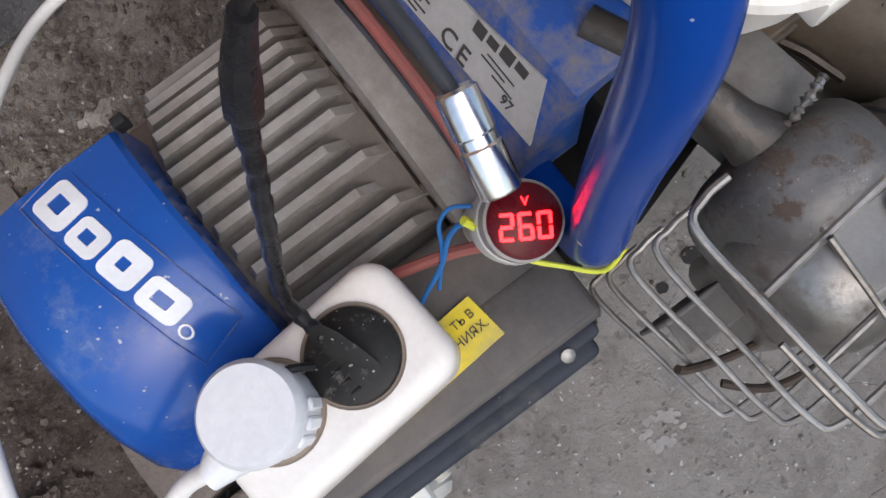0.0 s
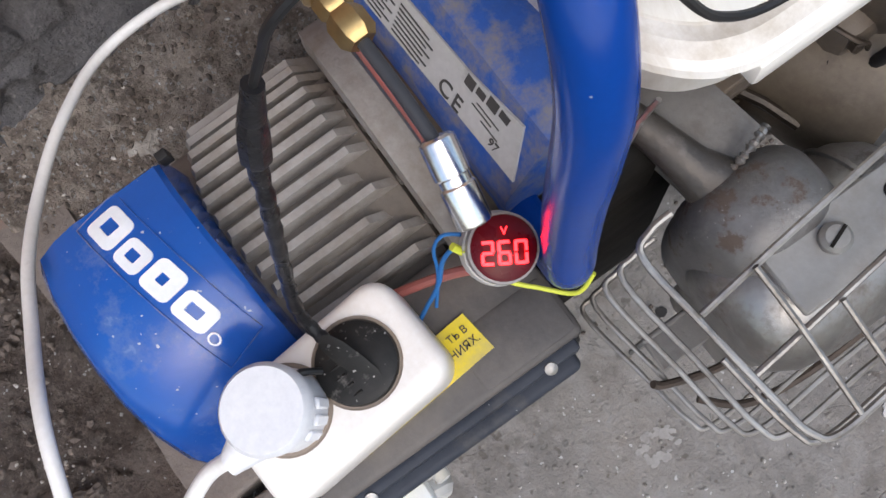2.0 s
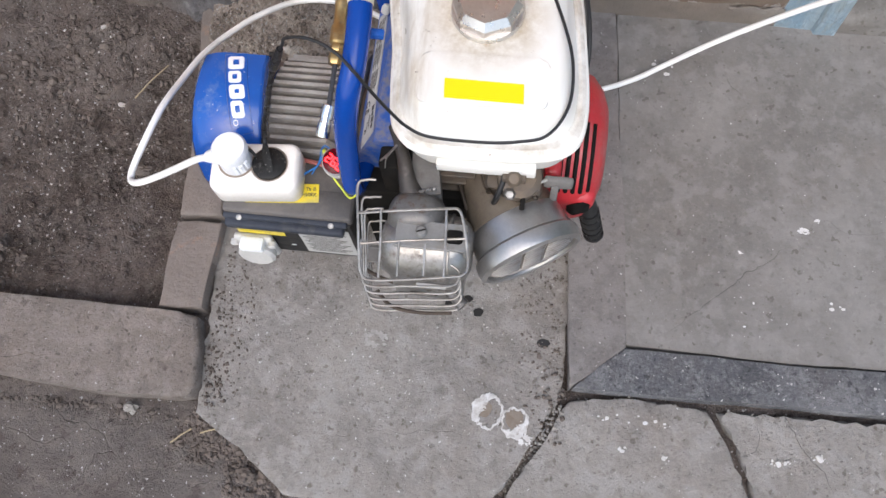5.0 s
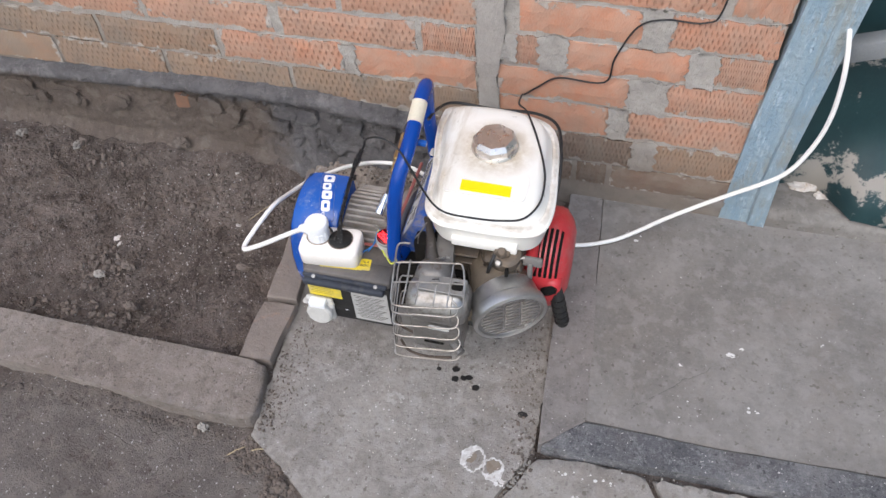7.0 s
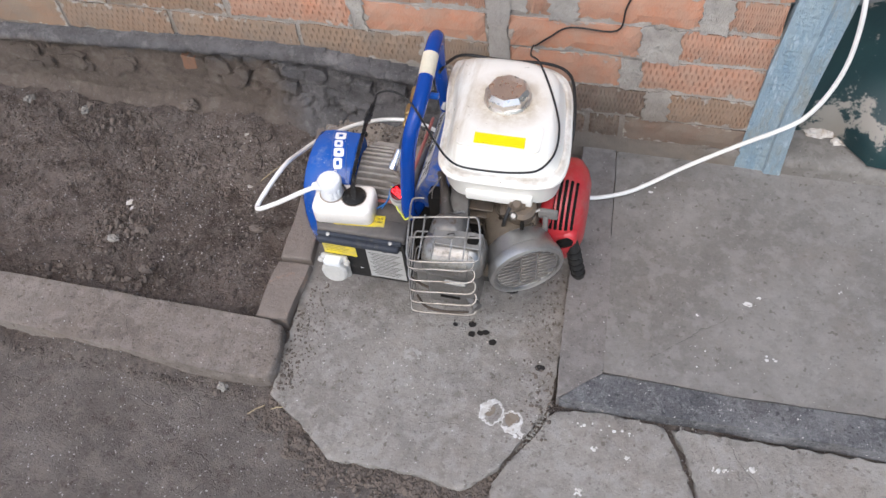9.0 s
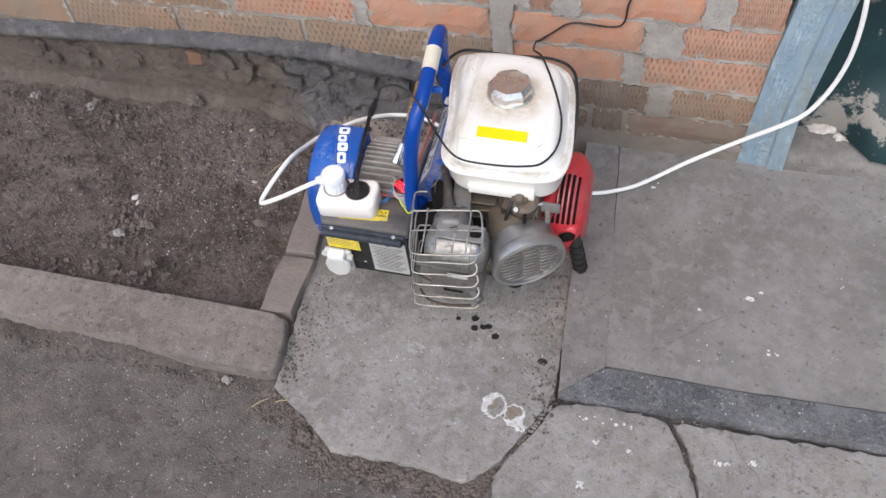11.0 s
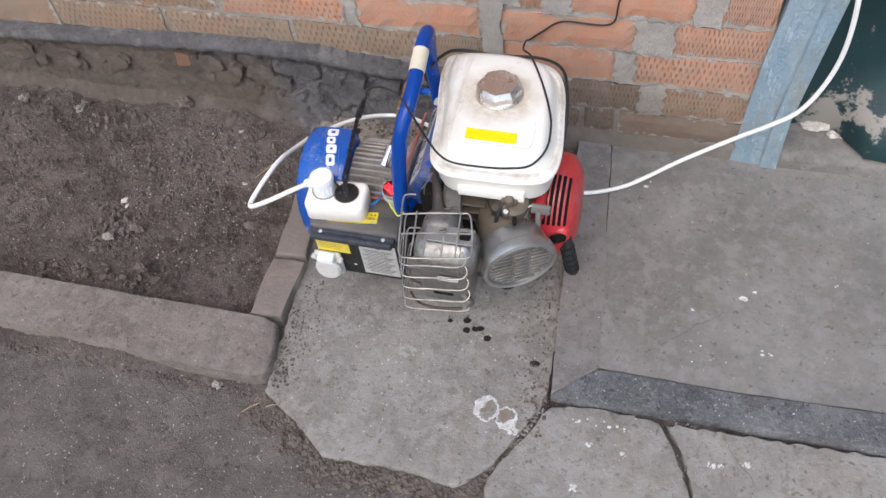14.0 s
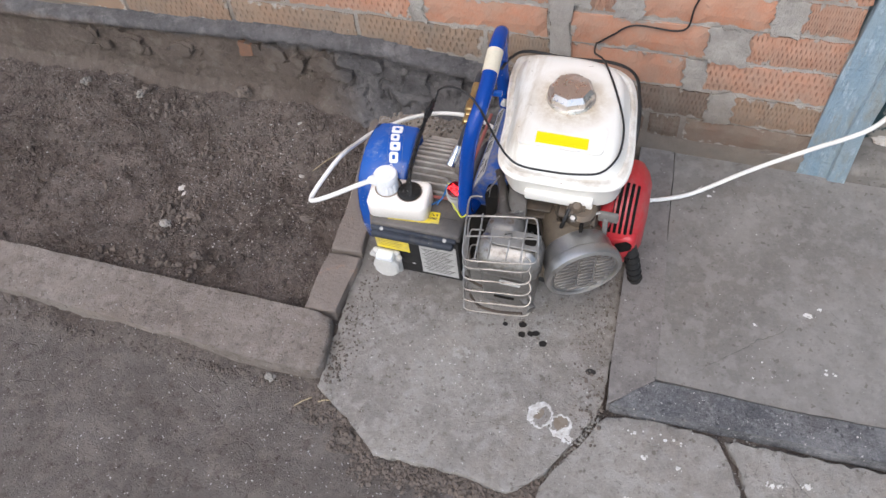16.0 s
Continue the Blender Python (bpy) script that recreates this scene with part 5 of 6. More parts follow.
# blue adapter housing with its rating plate
HOUSING = [(0.212, 0.08), (0.207, 0.25), (0.208, 0.262), (0.2325, 0.301), (0.268, 0.303), (0.27, 0.08)]
hs = loft([[(x, y, z) for x, z in HOUSING] for y in (-0.372, -0.19)])
housing = part("adapter_housing", bevelled(hs, 0.0025, 2), DUSTY_BLUE, gen, "blue housing thick with dust")
plate_m = frame_of((0.2205, -0.283, 0.2823), (0, -1, 0), (0.0245, 0, 0.039))
rp = prism([(-0.082, -0.0175), (0.0865, -0.0098), (0.0765, 0.0172), (0.042, 0.0118), (-0.082, 0.0045)], 0.0, 0.0012)
bmesh.ops.transform(rp, matrix=plate_m, verts=rp.verts)
plate = part("rating_plate", rp, PAPER, housing, "dusty grey-white rating plate")
bars = [(0.0415, 0.0475, 0.0055, 0.0112), (0.049, 0.0545, 0.0072, 0.0112), (0.056, 0.0625, 0.008, 0.0137), (0.064, 0.07, 0.0097, 0.0137), (0.052, 0.068, 0.0035, 0.0041), (0.05, 0.064, 0.001, 0.0016), (0.058, 0.07, -0.0018, -0.0012)]
for r in range(7):
    y = 0.0015 - 0.0026 * r
    bars += [(-0.075, -0.046 + 0.006 * (r % 3), y, y + 0.0008), (-0.038, -0.014 + 0.005 * (r % 2), y + 0.0012, y + 0.002), (-0.006, 0.016 + 0.004 * (r % 2), y + 0.0025, y + 0.0033)]
pm = plate_m @ Matrix.Translation((0, 0, 0.0012))
for bar in bars:
    part("print", flat_bars(pm, [bar]), PRINT, plate)
for letter, u in (("C", 0.0345), ("E", 0.0435)):
    part("print", text_mesh(letter, 0.0125, pm @ Vector((u, -0.0072, 0.0002)), pm.to_3x3()), PRINT, plate)
part("print", text_mesh("97", 0.0065, pm @ Vector((0.0693, -0.005, 0.0002)), pm.to_3x3()), PRINT, plate)
part("hose_tail", sweep([(0.222, -0.214, 0.3), (0.226, -0.21, 0.312)], 0.005, 10), PAPER, housing)
# added black block in place of the shade beside the housing
part("fan_gap_fill", box((0.238, -0.398, 0.06), (0.276, -0.2, 0.292), 0.008), DARK, gen, "black block filling the shaded gap by the fan")

# carrying handle
HANDLE = [(0.2155, -0.37, 0.236), (0.213, -0.402, 0.25), (0.212, -0.412, 0.274), (0.2145, -0.409, 0.313), (0.218, -0.4065, 0.352), (0.221, -0.4055, 0.38), (0.2265, -0.4015, 0.414), (0.231, -0.392, 0.438), (0.2355, -0.378, 0.453), (0.237, -0.36, 0.462), (0.2375, -0.342, 0.468), (0.2365, -0.32, 0.4735),
          (0.2355, -0.295, 0.48), (0.235, -0.268, 0.484), (0.232, -0.242, 0.474), (0.225, -0.222, 0.44), (0.22, -0.208, 0.38), (0.222, -0.2, 0.29)]
hp = spline(HANDLE, 7)
handle = part("handle", sweep(hp, [0.0092 + 0.0018 * min(1.0, k / 21) for k in range(len(hp))], 20), TUBE_BLUE, gen, "glossy blue bent steel tube handle")
part("grip_band", sweep(spline([(0.2368, -0.325, 0.4723), (0.2362, -0.31, 0.4762), (0.2354, -0.289, 0.481)], 6), 0.0116, 20), surface("cream_band", (0.62, 0.56, 0.44), 0.55, dirt=(0.3, 0.25, 0.18), dirt_scale=60, dirt_at=(0.6, 0.75)), handle, "cream band with chipped paint")
part("hook", box((0.241, -0.345, 0.449), (0.258, -0.337, 0.457), 0.002), BLUE, handle)

# control box
cbx = part("control_box", box((0.06, -0.437, 0.1), (0.203, -0.362, 0.206), 0.003), BLACK_PLASTIC, gen, "black control box on the front")
lid = part("lid", box((0.056, -0.4345, 0.206), (0.2055, -0.364, 0.222), 0.004, 3), BOX_LID, gen, "dusty dark plastic lid")
part("lid_step", box((0.15, -0.4325, 0.214), (0.204, -0.4, 0.2235), 0.004), BOX_LID, lid)
part("rail", box((0.057, -0.4475, 0.196), (0.196, -0.434, 0.2085), 0.004, 3), RAIL_BLUE, cbx, "slate-coloured plastic rail")
part("rail", box((0.056, -0.4405, 0.2075), (0.2, -0.432, 0.2155), 0.003, 2), RAIL_BLUE, cbx)
for x in (0.076, 0.182):
    part("screw", lathe([(0.0034, 0), (0.0034, 0.001), (0.002, 0.0016), (0.0, 0.0018)], (x, -0.4395, 0.2145), (0, -0.5, 0.86), 12), CAN_STEEL, cbx)
m_front = frame_of((0, -0.4372, 0), (1, 0, 0), (0, 0, 1))
ys = part("sticker", flat_bars(m_front, [(0.0595, 0.117, 0.158, 0.1955)], 0.0006), YELLOW, cbx, "yellow warning sticker with dark print")
part("print", flat_bars(m_front @ Matrix.Translation((0, 0, 0.0006)), [(0.064, 0.1 + 0.003 * (k % 3), 0.1665 + 0.0045 * k, 0.1675 + 0.0045 * k) for k in range(6)]), surface("faded_print", (0.3, 0.22, 0.02), 0.7), ys)
ds = part("data_label", flat_bars(m_front, [(0.135, 0.198, 0.109, 0.193)], 0.0006), LABEL_GREY, cbx, "grey label packed with fine print")
rows = []
for r in range(15):
    z = 0.176 - 0.0043 * r
    rows.append((0.139 + 0.003 * (r % 3), 0.193 - 0.004 * ((r * 5) % 4), z, z + 0.0011))
part("print", flat_bars(m_front @ Matrix.Translation((0, 0, 0.0006)), rows), PRINT, ds)
part("print", lathe([(0.0045, 0), (0.0045, 0.0003)], (0.168, -0.4377, 0.1865), (0, -1, 0), 16), PRINT, ds)
part("print", flat_bars(m_front @ Matrix.Translation((0, 0, 0.0002)), [(0.118, 0.123, 0.127, 0.129)]), LOGO_WHITE, cbx)

outlet = part("outlet", box((0.052, -0.447, 0.102), (0.1, -0.436, 0.158), 0.006, 3), PAPER, cbx, "grey-white socket outlet with a round flap")
part("flap", lathe([(0.021, 0.0), (0.0235, 0.002), (0.0235, 0.009), (0.02, 0.013), (0.0, 0.0145)], (0.077, -0.446, 0.127), (0, -1, 0.1), 12), PAPER, outlet)
part("hinge", box((0.063, -0.459, 0.148), (0.092, -0.443, 0.162), 0.003), LOGO_WHITE, outlet)
for x in (0.054, 0.1):
    part("lug", lathe([(0.005, 0), (0.005, 0.006), (0.0025, 0.007)], (x, -0.445, 0.15), (0, -1, 0), 12), PAPER, outlet)

# warning sticker on the lid, lettering partly covered by the socket
ty = text_mesh("НИЯХ.", 0.0058, (0.1545, -0.4085, 0.2244), Matrix.Rotation(radians(4), 3, "Z"))
lab = part("lid_sticker", prism([(0.083, -0.4235), (0.166, -0.4165), (0.163, -0.3945), (0.08, -0.4005)], 0.2215, 0.2241), YELLOW, lid, "yellow warning sticker on the lid")
part("print", ty, PRINT, lab)
part("print", text_mesh("ТЬ В", 0.0052, (0.155, -0.4015, 0.2244), Matrix.Rotation(radians(4), 3, "Z")), PRINT, lab)

# ---- engine ----
rod = surface("oily_brown_steel", (0.07, 0.052, 0.038), 0.35, 0.5, alt=(0.03, 0.025, 0.02), scale=40, bump=0.3)
part("crankcase", box((0.272, -0.37, 0.05), (0.425, -0.2, 0.2), 0.012, 3), ENGINE, gen, "oily grey engine block")
part("cylinder", box((0.285, -0.385, 0.16), (0.4, -0.22, 0.232), 0.01, 3), rod, gen)
for k in range(6):
    part("cylinder_fin", box((0.278, -0.392, 0.18 + 0.018 * k), (0.34, -0.25, 0.184 + 0.018 * k), 0.001, 1), ENGINE, gen)
def swollen(c, h, p, n=28, m=16):
    """A box with full, rounded sides."""
    bm = bmesh.new()
    bmesh.ops.create_uvsphere(bm, u_segments=n, v_segments=m, radius=1)
    for v in bm.verts:
        q = v.co.normalized()
        s = (abs(q.x) ** p + abs(q.y) ** p + abs(q.z) ** p) ** (-1 / p)
        v.co = Vector([c[i] + h[i] * q[i] * s for i in range(3)])
    return bm


# two added black blocks imitate deep shade between engine parts
part("engine_gap_fill", join(box((0.207, -0.402, 0.05), (0.286, -0.366, 0.235), 0.006), box((0.298, -0.4, 0.17), (0.345, -0.352, 0.228), 0.004)), DARK, gen, "black blocks filling shaded gaps in the engine")
part("exhaust_pipe", sweep(spline([(0.252, -0.352, 0.3), (0.262, -0.376, 0.299), (0.268, -0.394, 0.295), (0.273, -0.411, 0.289), (0.28, -0.427, 0.28)], 6), [0.0068] * 8 + [0.007, 0.0072, 0.0074, 0.0076, 0.0078, 0.008, 0.0083, 0.0086, 0.0089, 0.0092, 0.0095, 0.0105, 0.0115, 0.0125, 0.013, 0.0135, 0.014], 18), PIPE, gen, "straight grey exhaust pipe")
part("exhaust_elbow", swollen((0.285, -0.442, 0.245), (0.032, 0.026, 0.058), 3.0, 36, 24), MUFFLER, gen, "domed exhaust elbow with rust patches")
part("port_block", box((0.272, -0.419, 0.243), (0.303, -0.36, 0.288), 0.002, turn=pose(0, 0, 0, 6, 0, 10)), PORT_GREY, gen, "flat grey exhaust port block")
part("weld_bead", sweep(spline([(0.279, -0.4225, 0.291), (0.287, -0.4215, 0.294), (0.296, -0.419, 0.296), (0.304, -0.4165, 0.295)], 8), [0.0017 + 0.0007 * math.sin(2.4 * k) + 0.0005 * math.sin(5.1 * k) for k in range(25)], 7), CAN_STEEL, gen, "bright lumpy weld bead")
part("cable_clamp", sweep(spline([(0.264, -0.393, 0.34), (0.256, -0.392, 0.322), (0.242, -0.391, 0.296)], 5), 0.0012, 6), WIRE, gen)
part("cable_clamp", sweep(spline([(0.258, -0.393, 0.326), (0.25, -0.395, 0.31), (0.247, -0.396, 0.29)], 5), 0.0008, 6), WIRE, gen)

muffler = part("muffler", lathe([(0.0, -0.048), (0.02, -0.0475), (0.029, -0.043), (0.0345, -0.034), (0.0365, -0.022), (0.0365, 0.022), (0.0345, 0.034), (0.029, 0.043), (0.02, 0.0475), (0.0, 0.048)], (0.298, -0.467, 0.254), (1, 0, 0), 40), CAN_STEEL, gen, "satin steel barrel muffler with stains")
part("seam", lathe([(0.036, -0.0015), (0.0378, -0.001), (0.0378, 0.001), (0.036, 0.0015)], (0.323, -0.467, 0.254), (1, 0, 0), 40), CAN_STEEL, muffler)
part("tailpipe", sweep([(0.32, -0.488, 0.175), (0.338, -0.505, 0.172)], 0.0075, 14), MUFFLER, muffler)
part("lower_shell", box((0.256, -0.495, 0.15), (0.336, -0.44, 0.235), 0.009, 3), CAN_STEEL, muffler)
part("plate", box((0.288, -0.5025, 0.222), (0.32, -0.499, 0.23), 0.0008, 1), PAPER, muffler, "small pale metal plate")
# black bar set on the shell for the dark inside a slot
part("slot", box((0.276, -0.4965, 0.172), (0.308, -0.4925, 0.178), 0.0015), DARK, muffler)

# wire guard over the muffler
guard = part("wire_guard", sweep(spline([(0.246, -0.4255, 0.325), (0.236, -0.4265, 0.325), (0.2285, -0.4325, 0.3235), (0.232, -0.462, 0.3165), (0.2375, -0.5, 0.3065), (0.241, -0.515, 0.302), (0.25, -0.5215, 0.3), (0.285, -0.518, 0.3005), (0.33, -0.511, 0.302), (0.341, -0.508, 0.3025),
                                         (0.3455, -0.5, 0.3045), (0.342, -0.478, 0.314), (0.336, -0.457, 0.326), (0.3305, -0.45, 0.3285), (0.32, -0.4505, 0.328), (0.28, -0.4545, 0.325), (0.233, -0.46, 0.3195)], 5), 0.0015, 8), WIRE, gen, "dull galvanised wire guard round the muffler")
BACK_Z, FRONT_Z = (0.302, 0.275, 0.235, 0.19, 0.147), (0.283, 0.247, 0.212, 0.175, 0.142)
for k, (zb, zf) in enumerate(zip(BACK_Z, FRONT_Z)):
    xb, xf, yb, yf = 0.2285 - 0.003 * k, 0.2405 - 0.003 * k, -0.433 + 0.0025 * k, -0.523 + 0.003 * k
    r, zr = 0.337 - 0.001 * k, zf + 0.006
    pts = [(xb + 0.02, yb + 0.006, zb + 0.003), (xb + 0.009, yb + 0.005, zb + 0.002), (xb, yb - 0.001, zb), (xb + (xf - xb) * 0.5, (yb + yf) / 2, (zb + zf) / 2), (xf - 0.001, yf + 0.01, zf + 0.003), (xf + 0.008, yf, zf),
           (0.285, yf + 0.003, zf + 0.002), (r - 0.01, yf + 0.006, zr - 0.001), (r, yf + 0.012, zr + 0.003), (r, yf + 0.019, zr + 0.009), (r - 0.008, yf + 0.024, zr + 0.013)]
    if k == 1:
        pts += [(r - 0.022, yf + 0.024, zr + 0.012)]
    part("wire", sweep(spline(pts[3 if k == 0 else 0:], 5), 0.0014, 8), WIRE, guard)
part("wire", sweep(spline([(0.2365, -0.488, 0.3085), (0.285, -0.482, 0.314), (0.3405, -0.475, 0.315)], 5), 0.0014, 8), WIRE, guard)
for x, ya in ((0.256, -0.4575), (0.32, -0.451)):
    part("wire", sweep(spline([(x, ya, 0.3285), (x + 0.002, -0.483, 0.3175), (x + 0.003, -0.5195 + 0.11 * (x - 0.256), 0.303)], 5), 0.0013, 8), WIRE, guard)
for x in (0.276, 0.302):
    part("wire", sweep([(x, -0.484, 0.3155), (x + 0.001, -0.5185 + 0.11 * (x - 0.256), 0.303)], 0.0013, 8), WIRE, guard)
part("support_wire", sweep(spline([(0.219, -0.474, 0.19), (0.225, -0.478, 0.185), (0.25, -0.486, 0.18), (0.278, -0.488, 0.18), (0.296, -0.478, 0.19)], 5), 0.0022, 8), RUSTY, guard, "dark rusty support wire")
part("support_wire", sweep(spline([(0.236, -0.494, 0.162), (0.248, -0.506, 0.16), (0.262, -0.5125, 0.16), (0.29, -0.5155, 0.163), (0.325, -0.514, 0.17)], 5), 0.0022, 8), RUSTY, guard, "dark rusty support wire")
part("support_plate", join(box((0.226, -0.456, 0.12), (0.262, -0.453, 0.2), 0.001, 1), box((0.226, -0.472, 0.196), (0.262, -0.453, 0.199), 0.001, 1)), PORT_GREY, guard, "dusty grey support bracket")
GALV = surface("galvanised_strap", (0.28, 0.272, 0.26), 0.55, 0.4, alt=(0.23, 0.22, 0.205), scale=40, dirt=(0.17, 0.145, 0.12), dirt_scale=30)
strap = part("strap", box((0.268, -0.483, 0.2935), (0.341, -0.4535, 0.297), 0.001, 1), GALV, guard, "flat grey galvanised steel strap")
part("strap_leg", box((0.3382, -0.483, 0.25), (0.3412, -0.4535, 0.2934), 0.0006, 1), GALV, strap)
# black inserts give strap and bolt slots their dark depth
part("strap_slot", prism(rounded_rect(0.32, 0.337, -0.4755, -0.4605, 0.004), 0.2966, 0.2974), DARK, strap)
part("bolt", lathe([(0.0062, 0), (0.0062, 0.003), (0.0045, 0.005), (0.0, 0.0054)], (0.2945, -0.466, 0.297), (0, 0, 1), 20), GALV, strap)
part("bolt_slot", box((0.2895, -0.4667, 0.3018), (0.2995, -0.4653, 0.3026), turn=pose(0, 0, 0, 0, 0, 20)), DARK, strap)

# round air cleaner
AIR, AIR_N = Vector((0.4085, -0.462, 0.231)), Vector((0.49, -0.86, -0.07)).normalized()
air = part("air_cleaner", lathe([(0.03, -0.05), (0.0505, -0.048), (0.0525, -0.04), (0.0545, -0.02), (0.058, -0.017), (0.0592, -0.008), (0.058, -0.001), (0.0535, 0.0015), (0.051, 0.0), (0.0505, -0.004), (0.0, -0.005)], AIR, AIR_N, 56), TIN, gen, "round tin air cleaner with slotted face")
part("cone", lathe([(0.0, -0.125), (0.03, -0.122), (0.036, -0.105), (0.043, -0.08), (0.049, -0.058), (0.0512, -0.047), (0.03, -0.046)], AIR, AIR_N, 48), TAN_METAL, air, "varnish-brown metal cone")
AIR_R = Vector((0.86, 0.49, 0)).normalized()
air_m = frame_of(AIR, AIR_R, AIR_N.cross(AIR_R))
for k in range(10):
    v = -0.0405 + 0.009 * k
    w = math.sqrt(0.047 ** 2 - v * v)
    for x0, x1 in ((-w, -0.012), (-0.009, 0.014), (0.017, w)) if abs(v) < 0.035 else ((-w, w),):
        b = box((x0, v - 0.003, -0.0055), (x1, v + 0.003, -0.0015), 0.0012, 2)
        bmesh.ops.transform(b, matrix=air_m, verts=b.verts)
        part("louvre", b, TIN_FACE, air)
part("carburettor", join(box((0.352, -0.41, 0.205), (0.412, -0.36, 0.292), 0.008, 2), lathe([(0.02, 0), (0.022, 0.003), (0.022, 0.03), (0.016, 0.034)], (0.385, -0.395, 0.278), (0.1, -0.2, 1), 20)), ENGINE, gen, "brown oily carburettor")
part("intake_horn", lathe([(0.024, 0.0), (0.03, 0.03), (0.044, 0.06)], AIR - AIR_N * 0.11, AIR_N, 28), ENGINE, gen)
part("rust_spot", swollen((0.372, -0.43, 0.272), (0.008, 0.006, 0.004), 2.5, 12, 8), SOLDER, gen)
part("choke_lever", join(box((0.42, -0.405, 0.225), (0.428, -0.398, 0.295), 0.002), box((0.412, -0.402, 0.286), (0.442, -0.394, 0.304), 0.003)), PORT_GREY, gen)
part("linkage", sweep(spline([(0.37, -0.405, 0.296), (0.385, -0.41, 0.304), (0.4, -0.406, 0.3), (0.415, -0.4, 0.305)], 5), 0.0018, 6), WIRE, gen)
part("fuel_tap", join(lathe([(0.008, 0), (0.008, 0.02), (0.005, 0.024)], (0.382, -0.402, 0.302), (0, -0.4, 1), 12), box((0.37, -0.41, 0.31), (0.394, -0.4, 0.318), 0.002)), ENGINE, gen)

part("fuel_line", sweep(spline([(0.37, -0.38, 0.318), (0.372, -0.405, 0.312), (0.366, -0.42, 0.295), (0.362, -0.418, 0.272)], 6), 0.003, 10), WIRE_BLACK, gen, "short black rubber fuel line")
part("brass_fitting", lathe([(0.005, 0.0), (0.0065, 0.002), (0.0065, 0.009), (0.004, 0.012)], (0.378, -0.416, 0.3), (0.1, -0.5, 0.8), 6), CAN_STEEL, gen, "dull steel fuel fitting")
part("throttle_lever", join(box((0.39, -0.428, 0.268), (0.395, -0.42, 0.3), 0.001), box((0.386, -0.431, 0.266), (0.402, -0.424, 0.272), 0.001)), DARK, gen, "oily black throttle lever")
part("return_spring", sweep([(0.383 + 0.022 * k / 60, -0.427 + 0.0022 * math.cos(k * 0.9), 0.279 + 0.0022 * math.sin(k * 0.9)) for k in range(61)], 0.0006, 5), WIRE, gen)
# two raised black discs on the cone
for k, (du, dz) in enumerate(((-0.5, 0.8), (0.25, 0.95))):
    side = AIR_R * du + Vector((0, 0, 1)) * dz
    side.normalize()
    part("dark_spot", lathe([(0.0032, 0), (0.0032, 0.0012), (0.002, 0.0018)], AIR - AIR_N * 0.075 + side * 0.0415, side, 10), DARK, air)

# red recoil starter
recoil = part("recoil_cover", lathe([(0.076, 0.415), (0.083, 0.418), (0.083, 0.45), (0.08, 0.459), (0.066, 0.471), (0.048, 0.478), (0.0, 0.48)], (0, -0.312, 0.207), (1, 0, 0), 56), RED, gen, "faded red recoil starter cover")
part("chin", box((0.425, -0.393, 0.185), (0.472, -0.35, 0.24), 0.012, 3), RED, recoil)
for k, (x, r) in enumerate(((0.429, 0.0832), (0.437, 0.0832), (0.445, 0.0832), (0.453, 0.0822), (0.461, 0.0785))):
    # black tubes on the uncut rim stand in for shaded openings
    part("vent_slot", sweep([(x, -0.312 - r * math.sin(radians(d)), 0.207 + r * math.cos(radians(d))) for d in range(8, 67, 5)], 0.0026, 6), DARK, recoil)
pull = part("starter_grip", sweep(spline([(0.463, -0.381, 0.217), (0.469, -0.387, 0.192), (0.475, -0.392, 0.166), (0.481, -0.396, 0.142)], 6), [0.009 + 0.0025 * math.sin(math.pi * k / 18) for k in range(19)], 10), BLACK_PLASTIC, recoil, "black ribbed starter grip")
for k in range(5):
    c = Vector((0.468, -0.3865, 0.196)).lerp(Vector((0.479, -0.395, 0.15)), k / 4)
    part("ridge", lathe([(0.0095, -0.002), (0.0122, -0.0012), (0.0122, 0.0012), (0.0095, 0.002)], c, (0.22, -0.17, -0.96), 14), RUBBER, pull)
part("blower_housing", box((0.4115, -0.386, 0.12), (0.43, -0.235, 0.286), 0.007, 3), RED, recoil, "dusty red blower housing")
part("guide", lathe([(0.012, 0), (0.014, 0.006), (0.01, 0.012)], (0.452, -0.388, 0.224), (0.3, -0.7, -0.4), 16), DARK, recoil)

# oily covers and linkages in the dark under the tank
part("head_strip", sweep([(0.312, -0.345, 0.243), (0.325, -0.379, 0.245), (0.336, -0.408, 0.243), (0.342, -0.424, 0.234)], [0.0045, 0.005, 0.005, 0.004], 10), rod, gen, "oily brown steel strip")
part("head_strip", sweep([(0.318, -0.378, 0.25), (0.328, -0.401, 0.251), (0.335, -0.418, 0.246)], 0.0028, 8), rod, gen)
part("linkage", sweep(spline([(0.348, -0.398, 0.298), (0.353, -0.4105, 0.296), (0.362, -0.4125, 0.284), (0.366, -0.413, 0.262)], 5), 0.0012, 6), rod, gen)
part("linkage", sweep(spline([(0.372, -0.398, 0.3), (0.376, -0.4115, 0.294), (0.378, -0.4135, 0.27), (0.371, -0.414, 0.25)], 5), 0.0016, 6), rod, gen)
for x, y, z in ((0.357, -0.4095, 0.2855), (0.405, -0.4105, 0.28), (0.36, -0.4105, 0.222)):
    part("bolt", lathe([(0.0034, -0.001), (0.0034, 0.002), (0.0026, 0.0028), (0.0, 0.003)], (x, y, z), (0, -1, 0.25), 6), rod, gen)

